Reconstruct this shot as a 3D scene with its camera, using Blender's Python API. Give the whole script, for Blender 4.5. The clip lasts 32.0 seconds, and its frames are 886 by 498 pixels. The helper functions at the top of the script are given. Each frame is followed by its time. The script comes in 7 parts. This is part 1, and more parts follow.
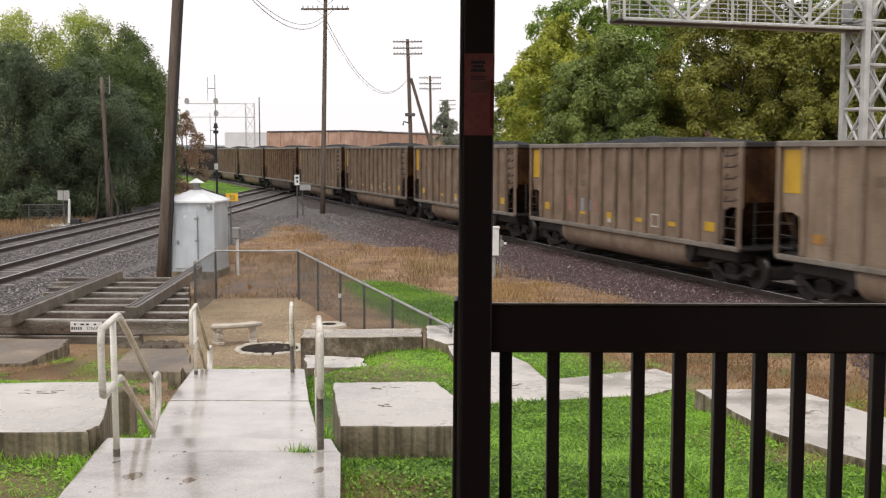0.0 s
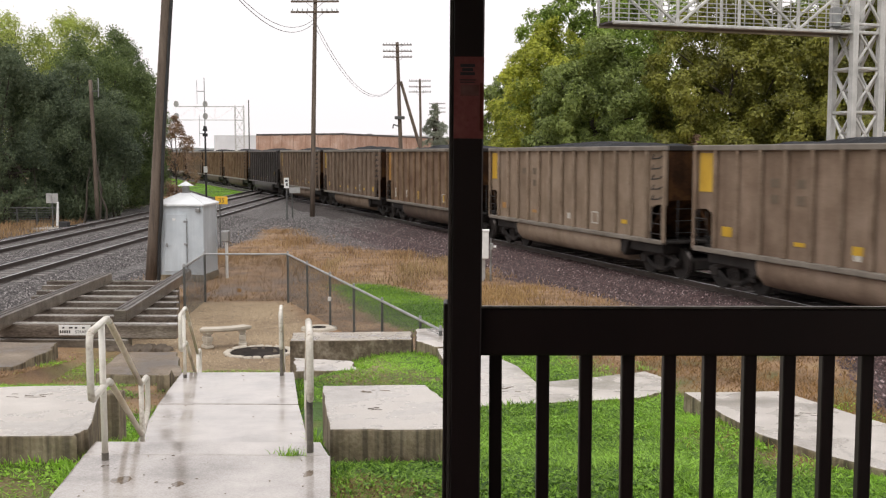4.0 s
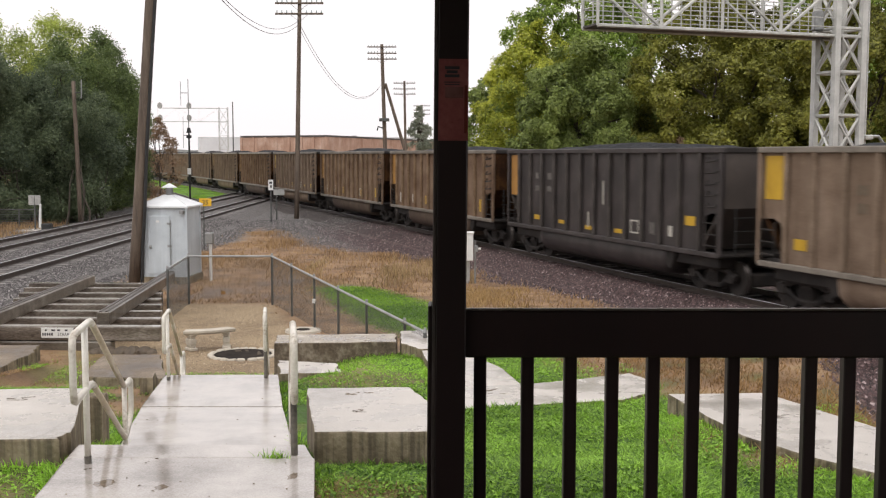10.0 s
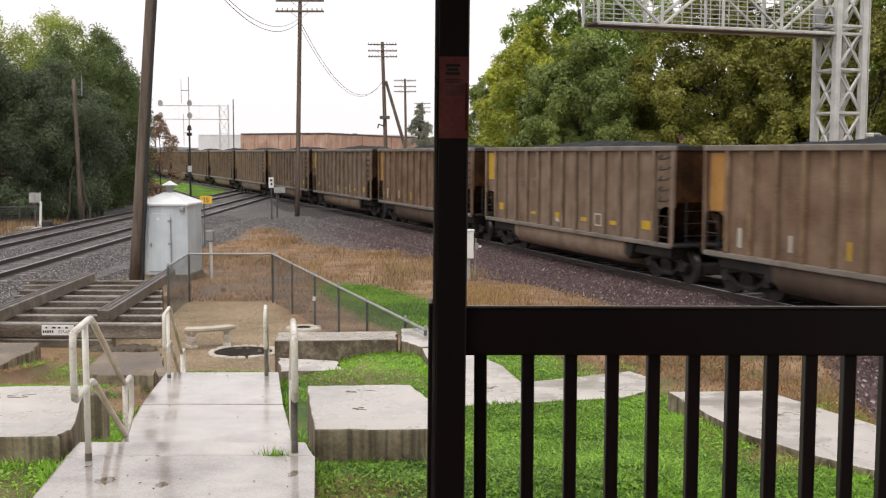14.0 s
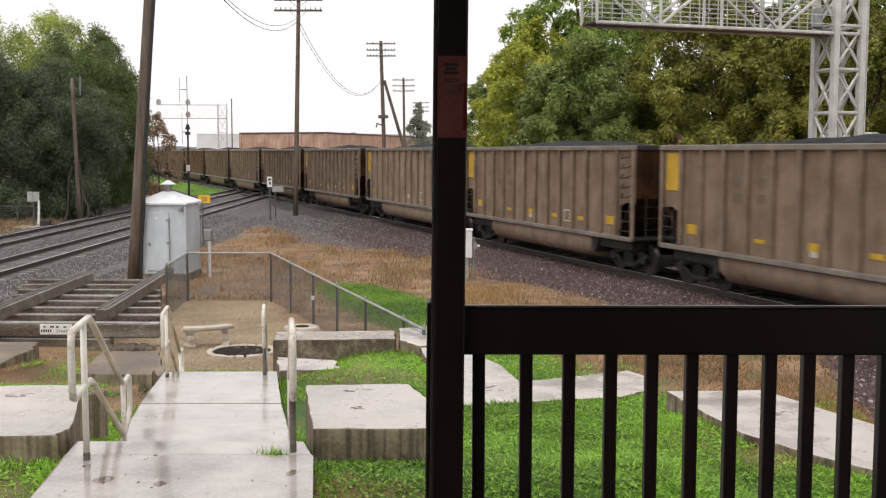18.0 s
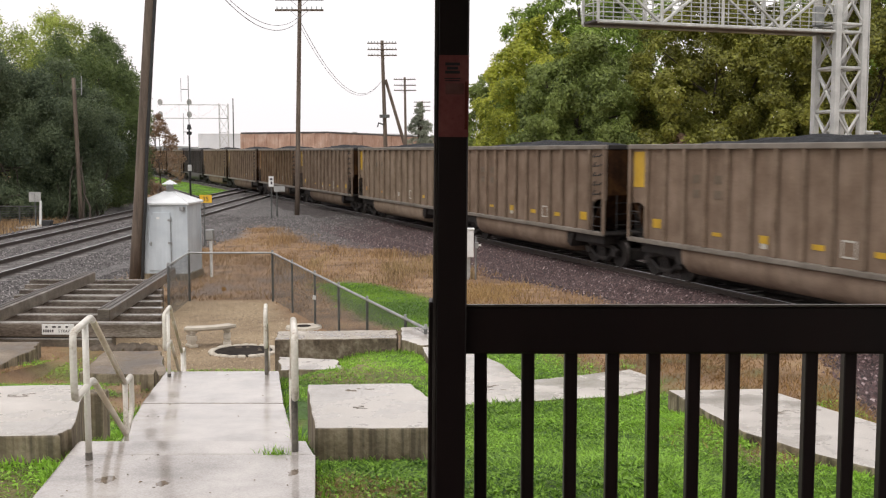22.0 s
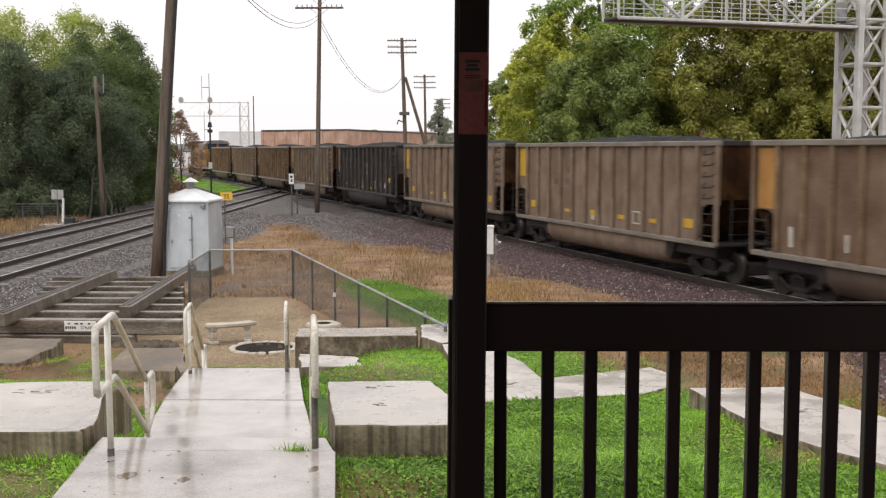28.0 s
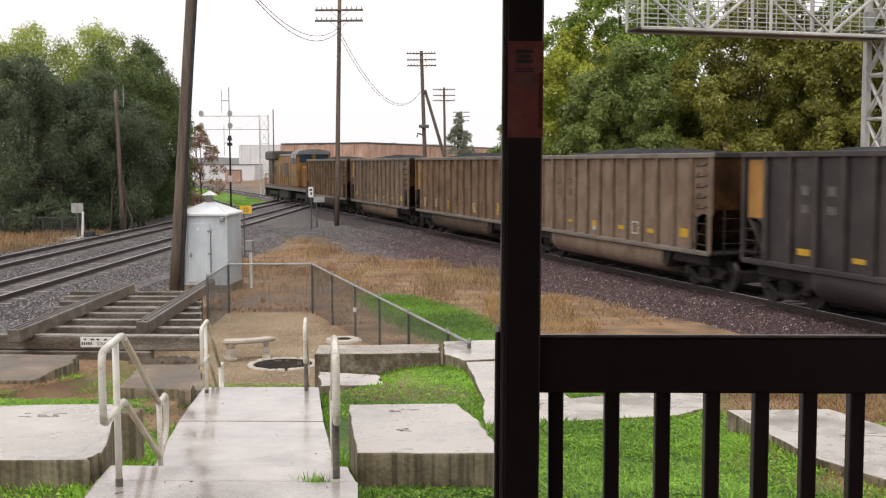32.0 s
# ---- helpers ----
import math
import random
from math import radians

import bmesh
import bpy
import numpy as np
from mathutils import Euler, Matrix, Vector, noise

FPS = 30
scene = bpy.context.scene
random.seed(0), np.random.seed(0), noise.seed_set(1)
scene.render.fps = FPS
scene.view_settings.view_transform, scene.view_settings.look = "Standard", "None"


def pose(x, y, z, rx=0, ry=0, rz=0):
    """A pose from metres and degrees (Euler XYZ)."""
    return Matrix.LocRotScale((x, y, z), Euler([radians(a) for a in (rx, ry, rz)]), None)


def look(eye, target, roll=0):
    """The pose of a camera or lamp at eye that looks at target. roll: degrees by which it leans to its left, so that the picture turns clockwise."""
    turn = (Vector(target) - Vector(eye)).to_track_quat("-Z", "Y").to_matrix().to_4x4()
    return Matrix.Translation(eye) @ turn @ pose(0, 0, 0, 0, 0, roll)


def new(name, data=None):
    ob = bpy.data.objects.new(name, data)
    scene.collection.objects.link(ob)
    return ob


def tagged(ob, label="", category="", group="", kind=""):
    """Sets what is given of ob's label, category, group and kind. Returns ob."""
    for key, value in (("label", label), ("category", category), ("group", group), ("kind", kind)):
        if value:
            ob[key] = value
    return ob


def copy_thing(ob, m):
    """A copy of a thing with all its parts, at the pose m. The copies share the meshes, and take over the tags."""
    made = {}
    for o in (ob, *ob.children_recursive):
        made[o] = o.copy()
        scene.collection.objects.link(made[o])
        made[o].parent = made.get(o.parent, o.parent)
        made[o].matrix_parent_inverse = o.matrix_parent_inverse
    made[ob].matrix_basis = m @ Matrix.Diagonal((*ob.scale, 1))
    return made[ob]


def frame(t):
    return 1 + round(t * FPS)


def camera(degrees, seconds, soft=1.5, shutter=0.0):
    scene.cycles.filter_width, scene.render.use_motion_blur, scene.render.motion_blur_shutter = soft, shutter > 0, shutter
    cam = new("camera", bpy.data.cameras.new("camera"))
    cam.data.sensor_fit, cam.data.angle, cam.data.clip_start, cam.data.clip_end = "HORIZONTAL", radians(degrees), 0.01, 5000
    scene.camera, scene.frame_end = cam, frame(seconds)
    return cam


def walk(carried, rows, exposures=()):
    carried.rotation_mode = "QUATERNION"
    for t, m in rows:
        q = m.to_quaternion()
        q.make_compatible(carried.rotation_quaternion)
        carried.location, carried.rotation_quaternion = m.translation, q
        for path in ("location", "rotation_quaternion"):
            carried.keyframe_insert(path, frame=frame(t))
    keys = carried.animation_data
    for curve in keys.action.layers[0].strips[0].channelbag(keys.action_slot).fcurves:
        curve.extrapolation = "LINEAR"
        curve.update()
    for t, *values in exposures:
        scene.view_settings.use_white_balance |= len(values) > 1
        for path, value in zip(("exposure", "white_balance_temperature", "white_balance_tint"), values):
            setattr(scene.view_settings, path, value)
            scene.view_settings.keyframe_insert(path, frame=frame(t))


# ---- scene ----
from collections import defaultdict

# The park deck stands at the origin, y runs away from it towards the tracks, rail tops lie at z = 0.
cam = camera(45.06, 32.0, soft=1.2, shutter=0.5)

# seconds, eye, tilt, lean, pan
EXPOSURE = 0.0
PATH = [
    (0, 0.000, 0.000, 3.750, 84.682, 0.071, 1.318), (0.5, 0.000, 0.000, 3.750, 84.706, 0.034, 1.368),
    (1, 0.000, 0.000, 3.750, 84.760, 0.025, 1.416), (1.5, 0.000, 0.000, 3.750, 84.831, 0.033, 1.413),
    (2, 0.000, 0.000, 3.750, 84.888, 0.040, 1.336), (2.5, 0.000, 0.000, 3.750, 84.909, 0.099, 1.160),
    (3, 0.000, 0.000, 3.750, 84.882, 0.045, 0.942), (3.5, 0.000, 0.000, 3.750, 84.836, 0.036, 0.823),
    (5.5, 0.000, 0.000, 3.750, 84.902, 0.021, 0.646), (6, 0.000, 0.000, 3.750, 84.874, 0.035, 0.560),
    (6.5, 0.000, 0.000, 3.750, 84.925, -0.038, 0.499), (7, 0.000, 0.000, 3.750, 85.045, 0.045, 0.324),
    (7.5, 0.000, 0.000, 3.750, 85.112, -0.007, 0.203), (8, 0.000, 0.000, 3.750, 85.103, -0.001, 0.088),
    (8.5, 0.000, 0.000, 3.750, 85.054, -0.002, 0.006), (9, 0.000, 0.000, 3.750, 85.011, -0.000, 0.000),
    (9.5, 0.000, 0.000, 3.750, 84.974, 0.011, -0.106), (10, 0.000, 0.000, 3.750, 84.960, -0.052, -0.056),
    (10.5, 0.000, 0.000, 3.750, 84.891, -0.095, -0.004), (11, 0.000, 0.000, 3.750, 84.854, -0.091, 0.034),
    (11.5, 0.000, 0.000, 3.750, 84.885, -0.118, 0.030), (12, 0.000, 0.000, 3.750, 84.939, -0.088, -0.018),
    (12.5, 0.000, 0.000, 3.750, 84.964, 0.003, -0.062), (13, 0.000, 0.000, 3.750, 84.896, -0.099, -0.037),
    (13.5, 0.000, 0.000, 3.750, 84.845, -0.108, -0.024), (14, 0.000, 0.000, 3.750, 84.838, -0.084, -0.028),
    (14.5, 0.000, 0.000, 3.750, 84.928, -0.039, -0.045), (16.5, 0.000, 0.000, 3.750, 85.030, -0.069, -0.136),
    (17, 0.000, 0.000, 3.750, 84.979, -0.093, -0.113), (17.5, 0.000, 0.000, 3.750, 84.883, -0.091, -0.074),
    (18, 0.000, 0.000, 3.750, 84.800, -0.113, -0.111), (18.5, 0.000, 0.000, 3.750, 84.798, -0.097, -0.141),
    (19, 0.000, 0.000, 3.750, 84.837, -0.073, -0.150), (19.5, 0.000, 0.000, 3.750, 84.846, -0.070, -0.170),
    (20, 0.000, 0.000, 3.750, 84.802, -0.061, -0.140), (20.5, 0.000, 0.000, 3.750, 84.737, -0.037, -0.110),
    (21, 0.000, 0.000, 3.750, 84.686, 0.011, -0.054), (21.5, 0.000, 0.000, 3.750, 84.688, -0.003, -0.049),
    (22, 0.000, 0.000, 3.750, 84.766, 0.003, -0.035), (22.5, 0.000, 0.000, 3.750, 84.857, -0.031, -0.003),
    (23, 0.000, 0.000, 3.750, 84.906, -0.033, -0.002), (23.5, 0.000, 0.000, 3.750, 84.889, -0.073, 0.058),
    (24, 0.000, 0.000, 3.750, 84.870, -0.024, 0.056), (24.5, 0.000, 0.000, 3.750, 84.782, -0.020, 0.010),
    (25, 0.000, 0.000, 3.750, 84.688, 0.000, 0.014), (25.5, 0.000, 0.000, 3.750, 84.611, -0.028, 0.049),
    (27.5, 0.000, 0.000, 3.750, 84.564, 0.160, 0.506), (28, 0.000, 0.000, 3.750, 84.623, 0.096, 1.022),
    (28.5, 0.000, 0.000, 3.750, 84.675, 0.191, 1.476), (29, -0.005, 0.080, 3.746, 84.672, 0.236, 2.011),
    (29.5, -0.026, 0.205, 3.742, 84.688, 0.267, 2.226), (30, -0.046, 0.316, 3.738, 84.871, 0.306, 2.233),
    (30.5, -0.066, 0.433, 3.732, 85.129, 0.307, 1.800), (31, -0.071, 0.442, 3.733, 85.312, 0.261, 1.928),
    (31.5, -0.070, 0.442, 3.732, 85.389, 0.296, 2.066), (32, -0.072, 0.442, 3.734, 85.316, 0.233, 2.041),
]

walk(cam, [(t, pose(*p)) for t, *p in PATH], [(0, EXPOSURE), (32, EXPOSURE)])

# ---- light: a white overcast sky with a faint, very soft sun ----
SUN_UP, SUN_TURN = 60.0, 205.0
world = bpy.data.worlds.new("overcast_sky")
scene.world = world
world.use_nodes = True
wn, wl = world.node_tree.nodes, world.node_tree.links
wn.clear()
sky = wn.new("ShaderNodeTexSky")
sky.sky_type, sky.sun_disc = "NISHITA", False
sky.sun_elevation, sky.sun_rotation = radians(SUN_UP), radians(SUN_TURN)
sky.air_density, sky.dust_density, sky.ozone_density = 1.0, 6.0, 1.0
grey = wn.new("ShaderNodeHueSaturation")
grey.inputs["Saturation"].default_value = 0.12
even = wn.new("ShaderNodeMix")
even.data_type = "RGBA"
even.inputs["Factor"].default_value = 0.75
even.inputs["B"].default_value = (10.85, 10.36, 10.45, 1)
back = wn.new("ShaderNodeBackground")
back.inputs["Strength"].default_value = 0.125
wout = wn.new("ShaderNodeOutputWorld")
wl.new(sky.outputs["Color"], grey.inputs["Color"])
wl.new(grey.outputs["Color"], even.inputs["A"])
wl.new(even.outputs["Result"], back.inputs["Color"])
wl.new(back.outputs["Background"], wout.inputs["Surface"])

sun_data = bpy.data.lights.new("sun", "SUN")
sun_data.energy, sun_data.angle, sun_data.color = 0.9, radians(40), (1.0, 0.96, 0.9)
sun_ob = new("sun", sun_data)
turn = radians(SUN_TURN)
sun_dir = Vector((math.sin(turn) * math.cos(radians(SUN_UP)), math.cos(turn) * math.cos(radians(SUN_UP)), math.sin(radians(SUN_UP))))
sun_ob.matrix_world = look(tuple(sun_dir * 60), (0, 0, 0))


# ---- materials ----
def material(name, colours, rough=0.7, metal=0.0, scale=6.0, fine=60.0, bump=0.3, depth=0.01, vary=0.0, streak=0.0, run=1.0, crack=0.0, wet=0.0, spec=0.5, stretch=(1, 1, 1), island=0.0, crisp=0.0):
    """colours: two to four base colours mixed by two scales of noise. vary: random value per object. streak: vertical
    runs. wet: patches of low roughness. island: random value per loose piece of a mesh."""
    m = bpy.data.materials.new(name)
    m.use_nodes = True
    n, l = m.node_tree.nodes, m.node_tree.links
    b = n["Principled BSDF"]
    b.inputs["Metallic"].default_value = metal
    b.inputs["Specular IOR Level"].default_value = spec
    tc = n.new("ShaderNodeTexCoord")
    mp = n.new("ShaderNodeMapping")
    mp.inputs["Scale"].default_value = stretch
    l.new(tc.outputs["Object"], mp.inputs["Vector"])
    big = n.new("ShaderNodeTexNoise")
    big.inputs["Scale"].default_value, big.inputs["Detail"].default_value, big.inputs["Roughness"].default_value = scale, 6, 0.6
    small = n.new("ShaderNodeTexNoise")
    small.inputs["Scale"].default_value, small.inputs["Detail"].default_value = fine, 4
    l.new(mp.outputs["Vector"], big.inputs["Vector"])
    l.new(mp.outputs["Vector"], small.inputs["Vector"])
    mix = n.new("ShaderNodeMath")
    mix.operation = "MULTIPLY_ADD"
    mix.inputs[1].default_value, mix.inputs[2].default_value = 0.35, 0.0
    l.new(small.outputs["Fac"], mix.inputs[0])
    add = n.new("ShaderNodeMath")
    add.operation = "MULTIPLY_ADD"
    add.inputs[1].default_value = 0.85
    l.new(big.outputs["Fac"], add.inputs[0])
    l.new(mix.outputs[0], add.inputs[2])
    ramp = n.new("ShaderNodeValToRGB")
    el = ramp.color_ramp.elements
    lo, hi = 0.42, 0.78
    for i, c in enumerate(colours):
        p = lo + (hi - lo) * i / max(1, len(colours) - 1)
        e = el[i] if i < 2 else el.new(p)
        e.position, e.color = p, (*c, 1)
    l.new(add.outputs[0], ramp.inputs["Fac"])
    col = ramp.outputs["Color"]
    if streak:
        sm = n.new("ShaderNodeMapping")
        sm.inputs["Scale"].default_value = (1.6 * run, 1.6 * run, 0.12 * run * (1 - 0.8 * crisp))
        l.new(tc.outputs["Object"], sm.inputs["Vector"])
        st = n.new("ShaderNodeTexNoise")
        st.inputs["Scale"].default_value, st.inputs["Detail"].default_value = 3.0, 6
        l.new(sm.outputs["Vector"], st.inputs["Vector"])
        sr = n.new("ShaderNodeMapRange")
        sr.inputs["From Min"].default_value, sr.inputs["From Max"].default_value = 0.38 + 0.03 * crisp, 0.68 - 0.17 * crisp
        sr.inputs["To Min"].default_value, sr.inputs["To Max"].default_value = 1.0 - streak, 1.0
        l.new(st.outputs["Fac"], sr.inputs["Value"])
        mm = n.new("ShaderNodeMix")
        mm.data_type, mm.blend_type = "RGBA", "MULTIPLY"
        mm.inputs["Factor"].default_value = 1.0
        l.new(col, mm.inputs["A"])
        l.new(sr.outputs["Result"], mm.inputs["B"])
        col = mm.outputs["Result"]
    if crack:
        cv = n.new("ShaderNodeTexVoronoi")
        cv.feature = "DISTANCE_TO_EDGE"
        cv.inputs["Scale"].default_value = crack
        warp = n.new("ShaderNodeMix")
        warp.data_type = "RGBA"
        warp.inputs["Factor"].default_value = 0.3
        l.new(tc.outputs["Object"], warp.inputs["A"])
        l.new(big.outputs["Color"], warp.inputs["B"])
        l.new(warp.outputs["Result"], cv.inputs["Vector"])
        gap = n.new("ShaderNodeMapRange")
        gap.inputs["From Min"].default_value, gap.inputs["From Max"].default_value = 0.001, 0.008
        gap.inputs["To Min"].default_value = 0.78
        l.new(cv.outputs["Distance"], gap.inputs["Value"])
        where = n.new("ShaderNodeMapRange")
        where.inputs["From Min"].default_value, where.inputs["From Max"].default_value = 0.5, 0.56
        l.new(big.outputs["Fac"], where.inputs["Value"])
        far = n.new("ShaderNodeMath")
        far.operation = "MAXIMUM"
        l.new(gap.outputs["Result"], far.inputs[0])
        l.new(where.outputs["Result"], far.inputs[1])
        cm = n.new("ShaderNodeMix")
        cm.data_type, cm.blend_type = "RGBA", "MULTIPLY"
        cm.inputs["Factor"].default_value = 1.0
        l.new(col, cm.inputs["A"])
        l.new(far.outputs[0], cm.inputs["B"])
        col = cm.outputs["Result"]
    for amount, node, socket in ((vary, "ShaderNodeObjectInfo", "Random"), (island, "ShaderNodeNewGeometry", "Random Per Island")):
        if amount:
            oi = n.new(node)
            vr = n.new("ShaderNodeMapRange")
            vr.inputs["To Min"].default_value, vr.inputs["To Max"].default_value = 1.0 - amount, 1.0 + amount
            l.new(oi.outputs[socket], vr.inputs["Value"])
            hs = n.new("ShaderNodeHueSaturation")
            l.new(vr.outputs["Result"], hs.inputs["Value"])
            l.new(col, hs.inputs["Color"])
            col = hs.outputs["Color"]
    l.new(col, b.inputs["Base Color"])
    if wet:
        wr = n.new("ShaderNodeMapRange")
        wr.inputs["From Min"].default_value, wr.inputs["From Max"].default_value = 0.42, 0.58
        wr.inputs["To Min"].default_value, wr.inputs["To Max"].default_value = wet, rough
        l.new(big.outputs["Fac"], wr.inputs["Value"])
        l.new(wr.outputs["Result"], b.inputs["Roughness"])
    else:
        rr = n.new("ShaderNodeMapRange")
        rr.inputs["To Min"].default_value, rr.inputs["To Max"].default_value = rough * 0.8, min(1.0, rough * 1.2)
        l.new(small.outputs["Fac"], rr.inputs["Value"])
        l.new(rr.outputs["Result"], b.inputs["Roughness"])
    if bump:
        bp = n.new("ShaderNodeBump")
        bp.inputs["Strength"].default_value, bp.inputs["Distance"].default_value = bump, depth
        l.new(add.outputs[0], bp.inputs["Height"])
        l.new(bp.outputs["Normal"], b.inputs["Normal"])
    return m


def leaf_material(name, dark, light, glow=0.35):
    """Leaves: colour differs from leaf to leaf and clump to clump, and light passes through."""
    m = bpy.data.materials.new(name)
    m.use_nodes = True
    n, l = m.node_tree.nodes, m.node_tree.links
    b = n["Principled BSDF"]
    geo = n.new("ShaderNodeNewGeometry")
    tc = n.new("ShaderNodeTexCoord")
    no = n.new("ShaderNodeTexNoise")
    no.inputs["Scale"].default_value, no.inputs["Detail"].default_value = 0.35, 3
    l.new(tc.outputs["Object"], no.inputs["Vector"])
    ma = n.new("ShaderNodeMath")
    ma.operation = "MULTIPLY_ADD"
    ma.inputs[1].default_value = 0.45
    l.new(geo.outputs["Random Per Island"], ma.inputs[0])
    l.new(no.outputs["Fac"], ma.inputs[2])
    ramp = n.new("ShaderNodeValToRGB")
    ramp.color_ramp.elements[0].position, ramp.color_ramp.elements[0].color = 0.42, (*dark, 1)
    ramp.color_ramp.elements[1].position, ramp.color_ramp.elements[1].color = 0.92, (*light, 1)
    l.new(ma.outputs[0], ramp.inputs["Fac"])
    l.new(ramp.outputs["Color"], b.inputs["Base Color"])
    b.inputs["Roughness"].default_value = 0.55
    tr = n.new("ShaderNodeBsdfTranslucent")
    l.new(ramp.outputs["Color"], tr.inputs["Color"])
    mx = n.new("ShaderNodeMixShader")
    mx.inputs["Fac"].default_value = glow
    l.new(b.outputs["BSDF"], mx.inputs[1])
    l.new(tr.outputs["BSDF"], mx.inputs[2])
    l.new(mx.outputs["Shader"], n["Material Output"].inputs["Surface"])
    return m


def ground_material():
    """One soil sheet: the zones (lawn, dry weeds, track gravel, fine tan gravel) are mixed by the mesh's own masks."""
    m = bpy.data.materials.new("soil_grass_gravel")
    m.use_nodes = True
    n, l = m.node_tree.nodes, m.node_tree.links
    b = n["Principled BSDF"]
    tc = n.new("ShaderNodeTexCoord")

    def noise_node(scale, detail=5):
        t = n.new("ShaderNodeTexNoise")
        t.inputs["Scale"].default_value, t.inputs["Detail"].default_value = scale, detail
        l.new(tc.outputs["Object"], t.inputs["Vector"])
        return t.outputs["Fac"]

    def ramp_node(fac, *stops):
        r = n.new("ShaderNodeValToRGB")
        for i, (p, c) in enumerate(stops):
            e = r.color_ramp.elements[i] if i < 2 else r.color_ramp.elements.new(p)
            e.position, e.color = p, (*c, 1)
        l.new(fac, r.inputs["Fac"])
        return r.outputs["Color"]

    def mixed(fac, a, c):
        x = n.new("ShaderNodeMix")
        x.data_type = "RGBA"
        l.new(fac, x.inputs["Factor"])
        l.new(a, x.inputs["A"])
        l.new(c, x.inputs["B"])
        return x.outputs["Result"]

    stones = n.new("ShaderNodeTexVoronoi")
    stones.inputs["Scale"].default_value = 24.0
    l.new(tc.outputs["Object"], stones.inputs["Vector"])
    bw = n.new("ShaderNodeRGBToBW")
    l.new(stones.outputs["Color"], bw.inputs["Color"])
    pebbles = n.new("ShaderNodeTexVoronoi")
    pebbles.inputs["Scale"].default_value = 70.0
    l.new(tc.outputs["Object"], pebbles.inputs["Vector"])
    pw = n.new("ShaderNodeRGBToBW")
    l.new(pebbles.outputs["Color"], pw.inputs["Color"])
    lawn = ramp_node(noise_node(1.6), (0.35, (0.035, 0.07, 0.009)), (0.55, (0.055, 0.125, 0.012)), (0.75, (0.1, 0.17, 0.02)))
    weeds = ramp_node(noise_node(1.1, 8), (0.3, (0.14, 0.084, 0.046)), (0.5, (0.25, 0.15, 0.078)), (0.7, (0.36, 0.235, 0.125)))
    grey = ramp_node(bw.outputs["Val"], (0.1, (0.03, 0.027, 0.026)), (0.5, (0.09, 0.082, 0.078)), (0.9, (0.3, 0.28, 0.27)))
    red = ramp_node(bw.outputs["Val"], (0.1, (0.02, 0.011, 0.011)), (0.5, (0.085, 0.05, 0.048)), (0.9, (0.26, 0.18, 0.17)))
    tan = ramp_node(pw.outputs["Val"], (0.1, (0.2, 0.14, 0.08)), (0.5, (0.34, 0.25, 0.148)), (0.9, (0.5, 0.385, 0.25)))
    damp = ramp_node(noise_node(0.8, 6), (0.38, (0.15, 0.1, 0.056)), (0.62, (0.37, 0.28, 0.17)))
    tan = mixed(noise_node(7.0), tan, damp)
    mask = n.new("ShaderNodeAttribute")
    mask.attribute_name = "zone"
    sep = n.new("ShaderNodeSeparateColor")
    l.new(mask.outputs["Color"], sep.inputs["Color"])
    hue = n.new("ShaderNodeAttribute")
    hue.attribute_name = "redstone"
    gravel = mixed(hue.outputs["Fac"], grey, red)
    c = mixed(sep.outputs["Red"], weeds, lawn)
    c = mixed(sep.outputs["Blue"], c, tan)
    c = mixed(sep.outputs["Green"], c, gravel)
    # bed darkened by oil near the rails and by painted shade under the train
    grease_shade = n.new("ShaderNodeAttribute")
    grease_shade.attribute_name = "grease_shade"
    c = mixed(grease_shade.outputs["Fac"], c, ramp_node(bw.outputs["Val"], (0.1, (0.008, 0.006, 0.0055)), (0.5, (0.03, 0.021, 0.019)), (0.9, (0.1, 0.075, 0.068))))
    l.new(c, b.inputs["Base Color"])
    b.inputs["Roughness"].default_value = 0.8
    bump = n.new("ShaderNodeBump")
    bump.inputs["Strength"].default_value, bump.inputs["Distance"].default_value = 0.8, 0.04
    l.new(stones.outputs["Distance"], bump.inputs["Height"])
    bump.invert = True
    l.new(bump.outputs["Normal"], b.inputs["Normal"])
    return m


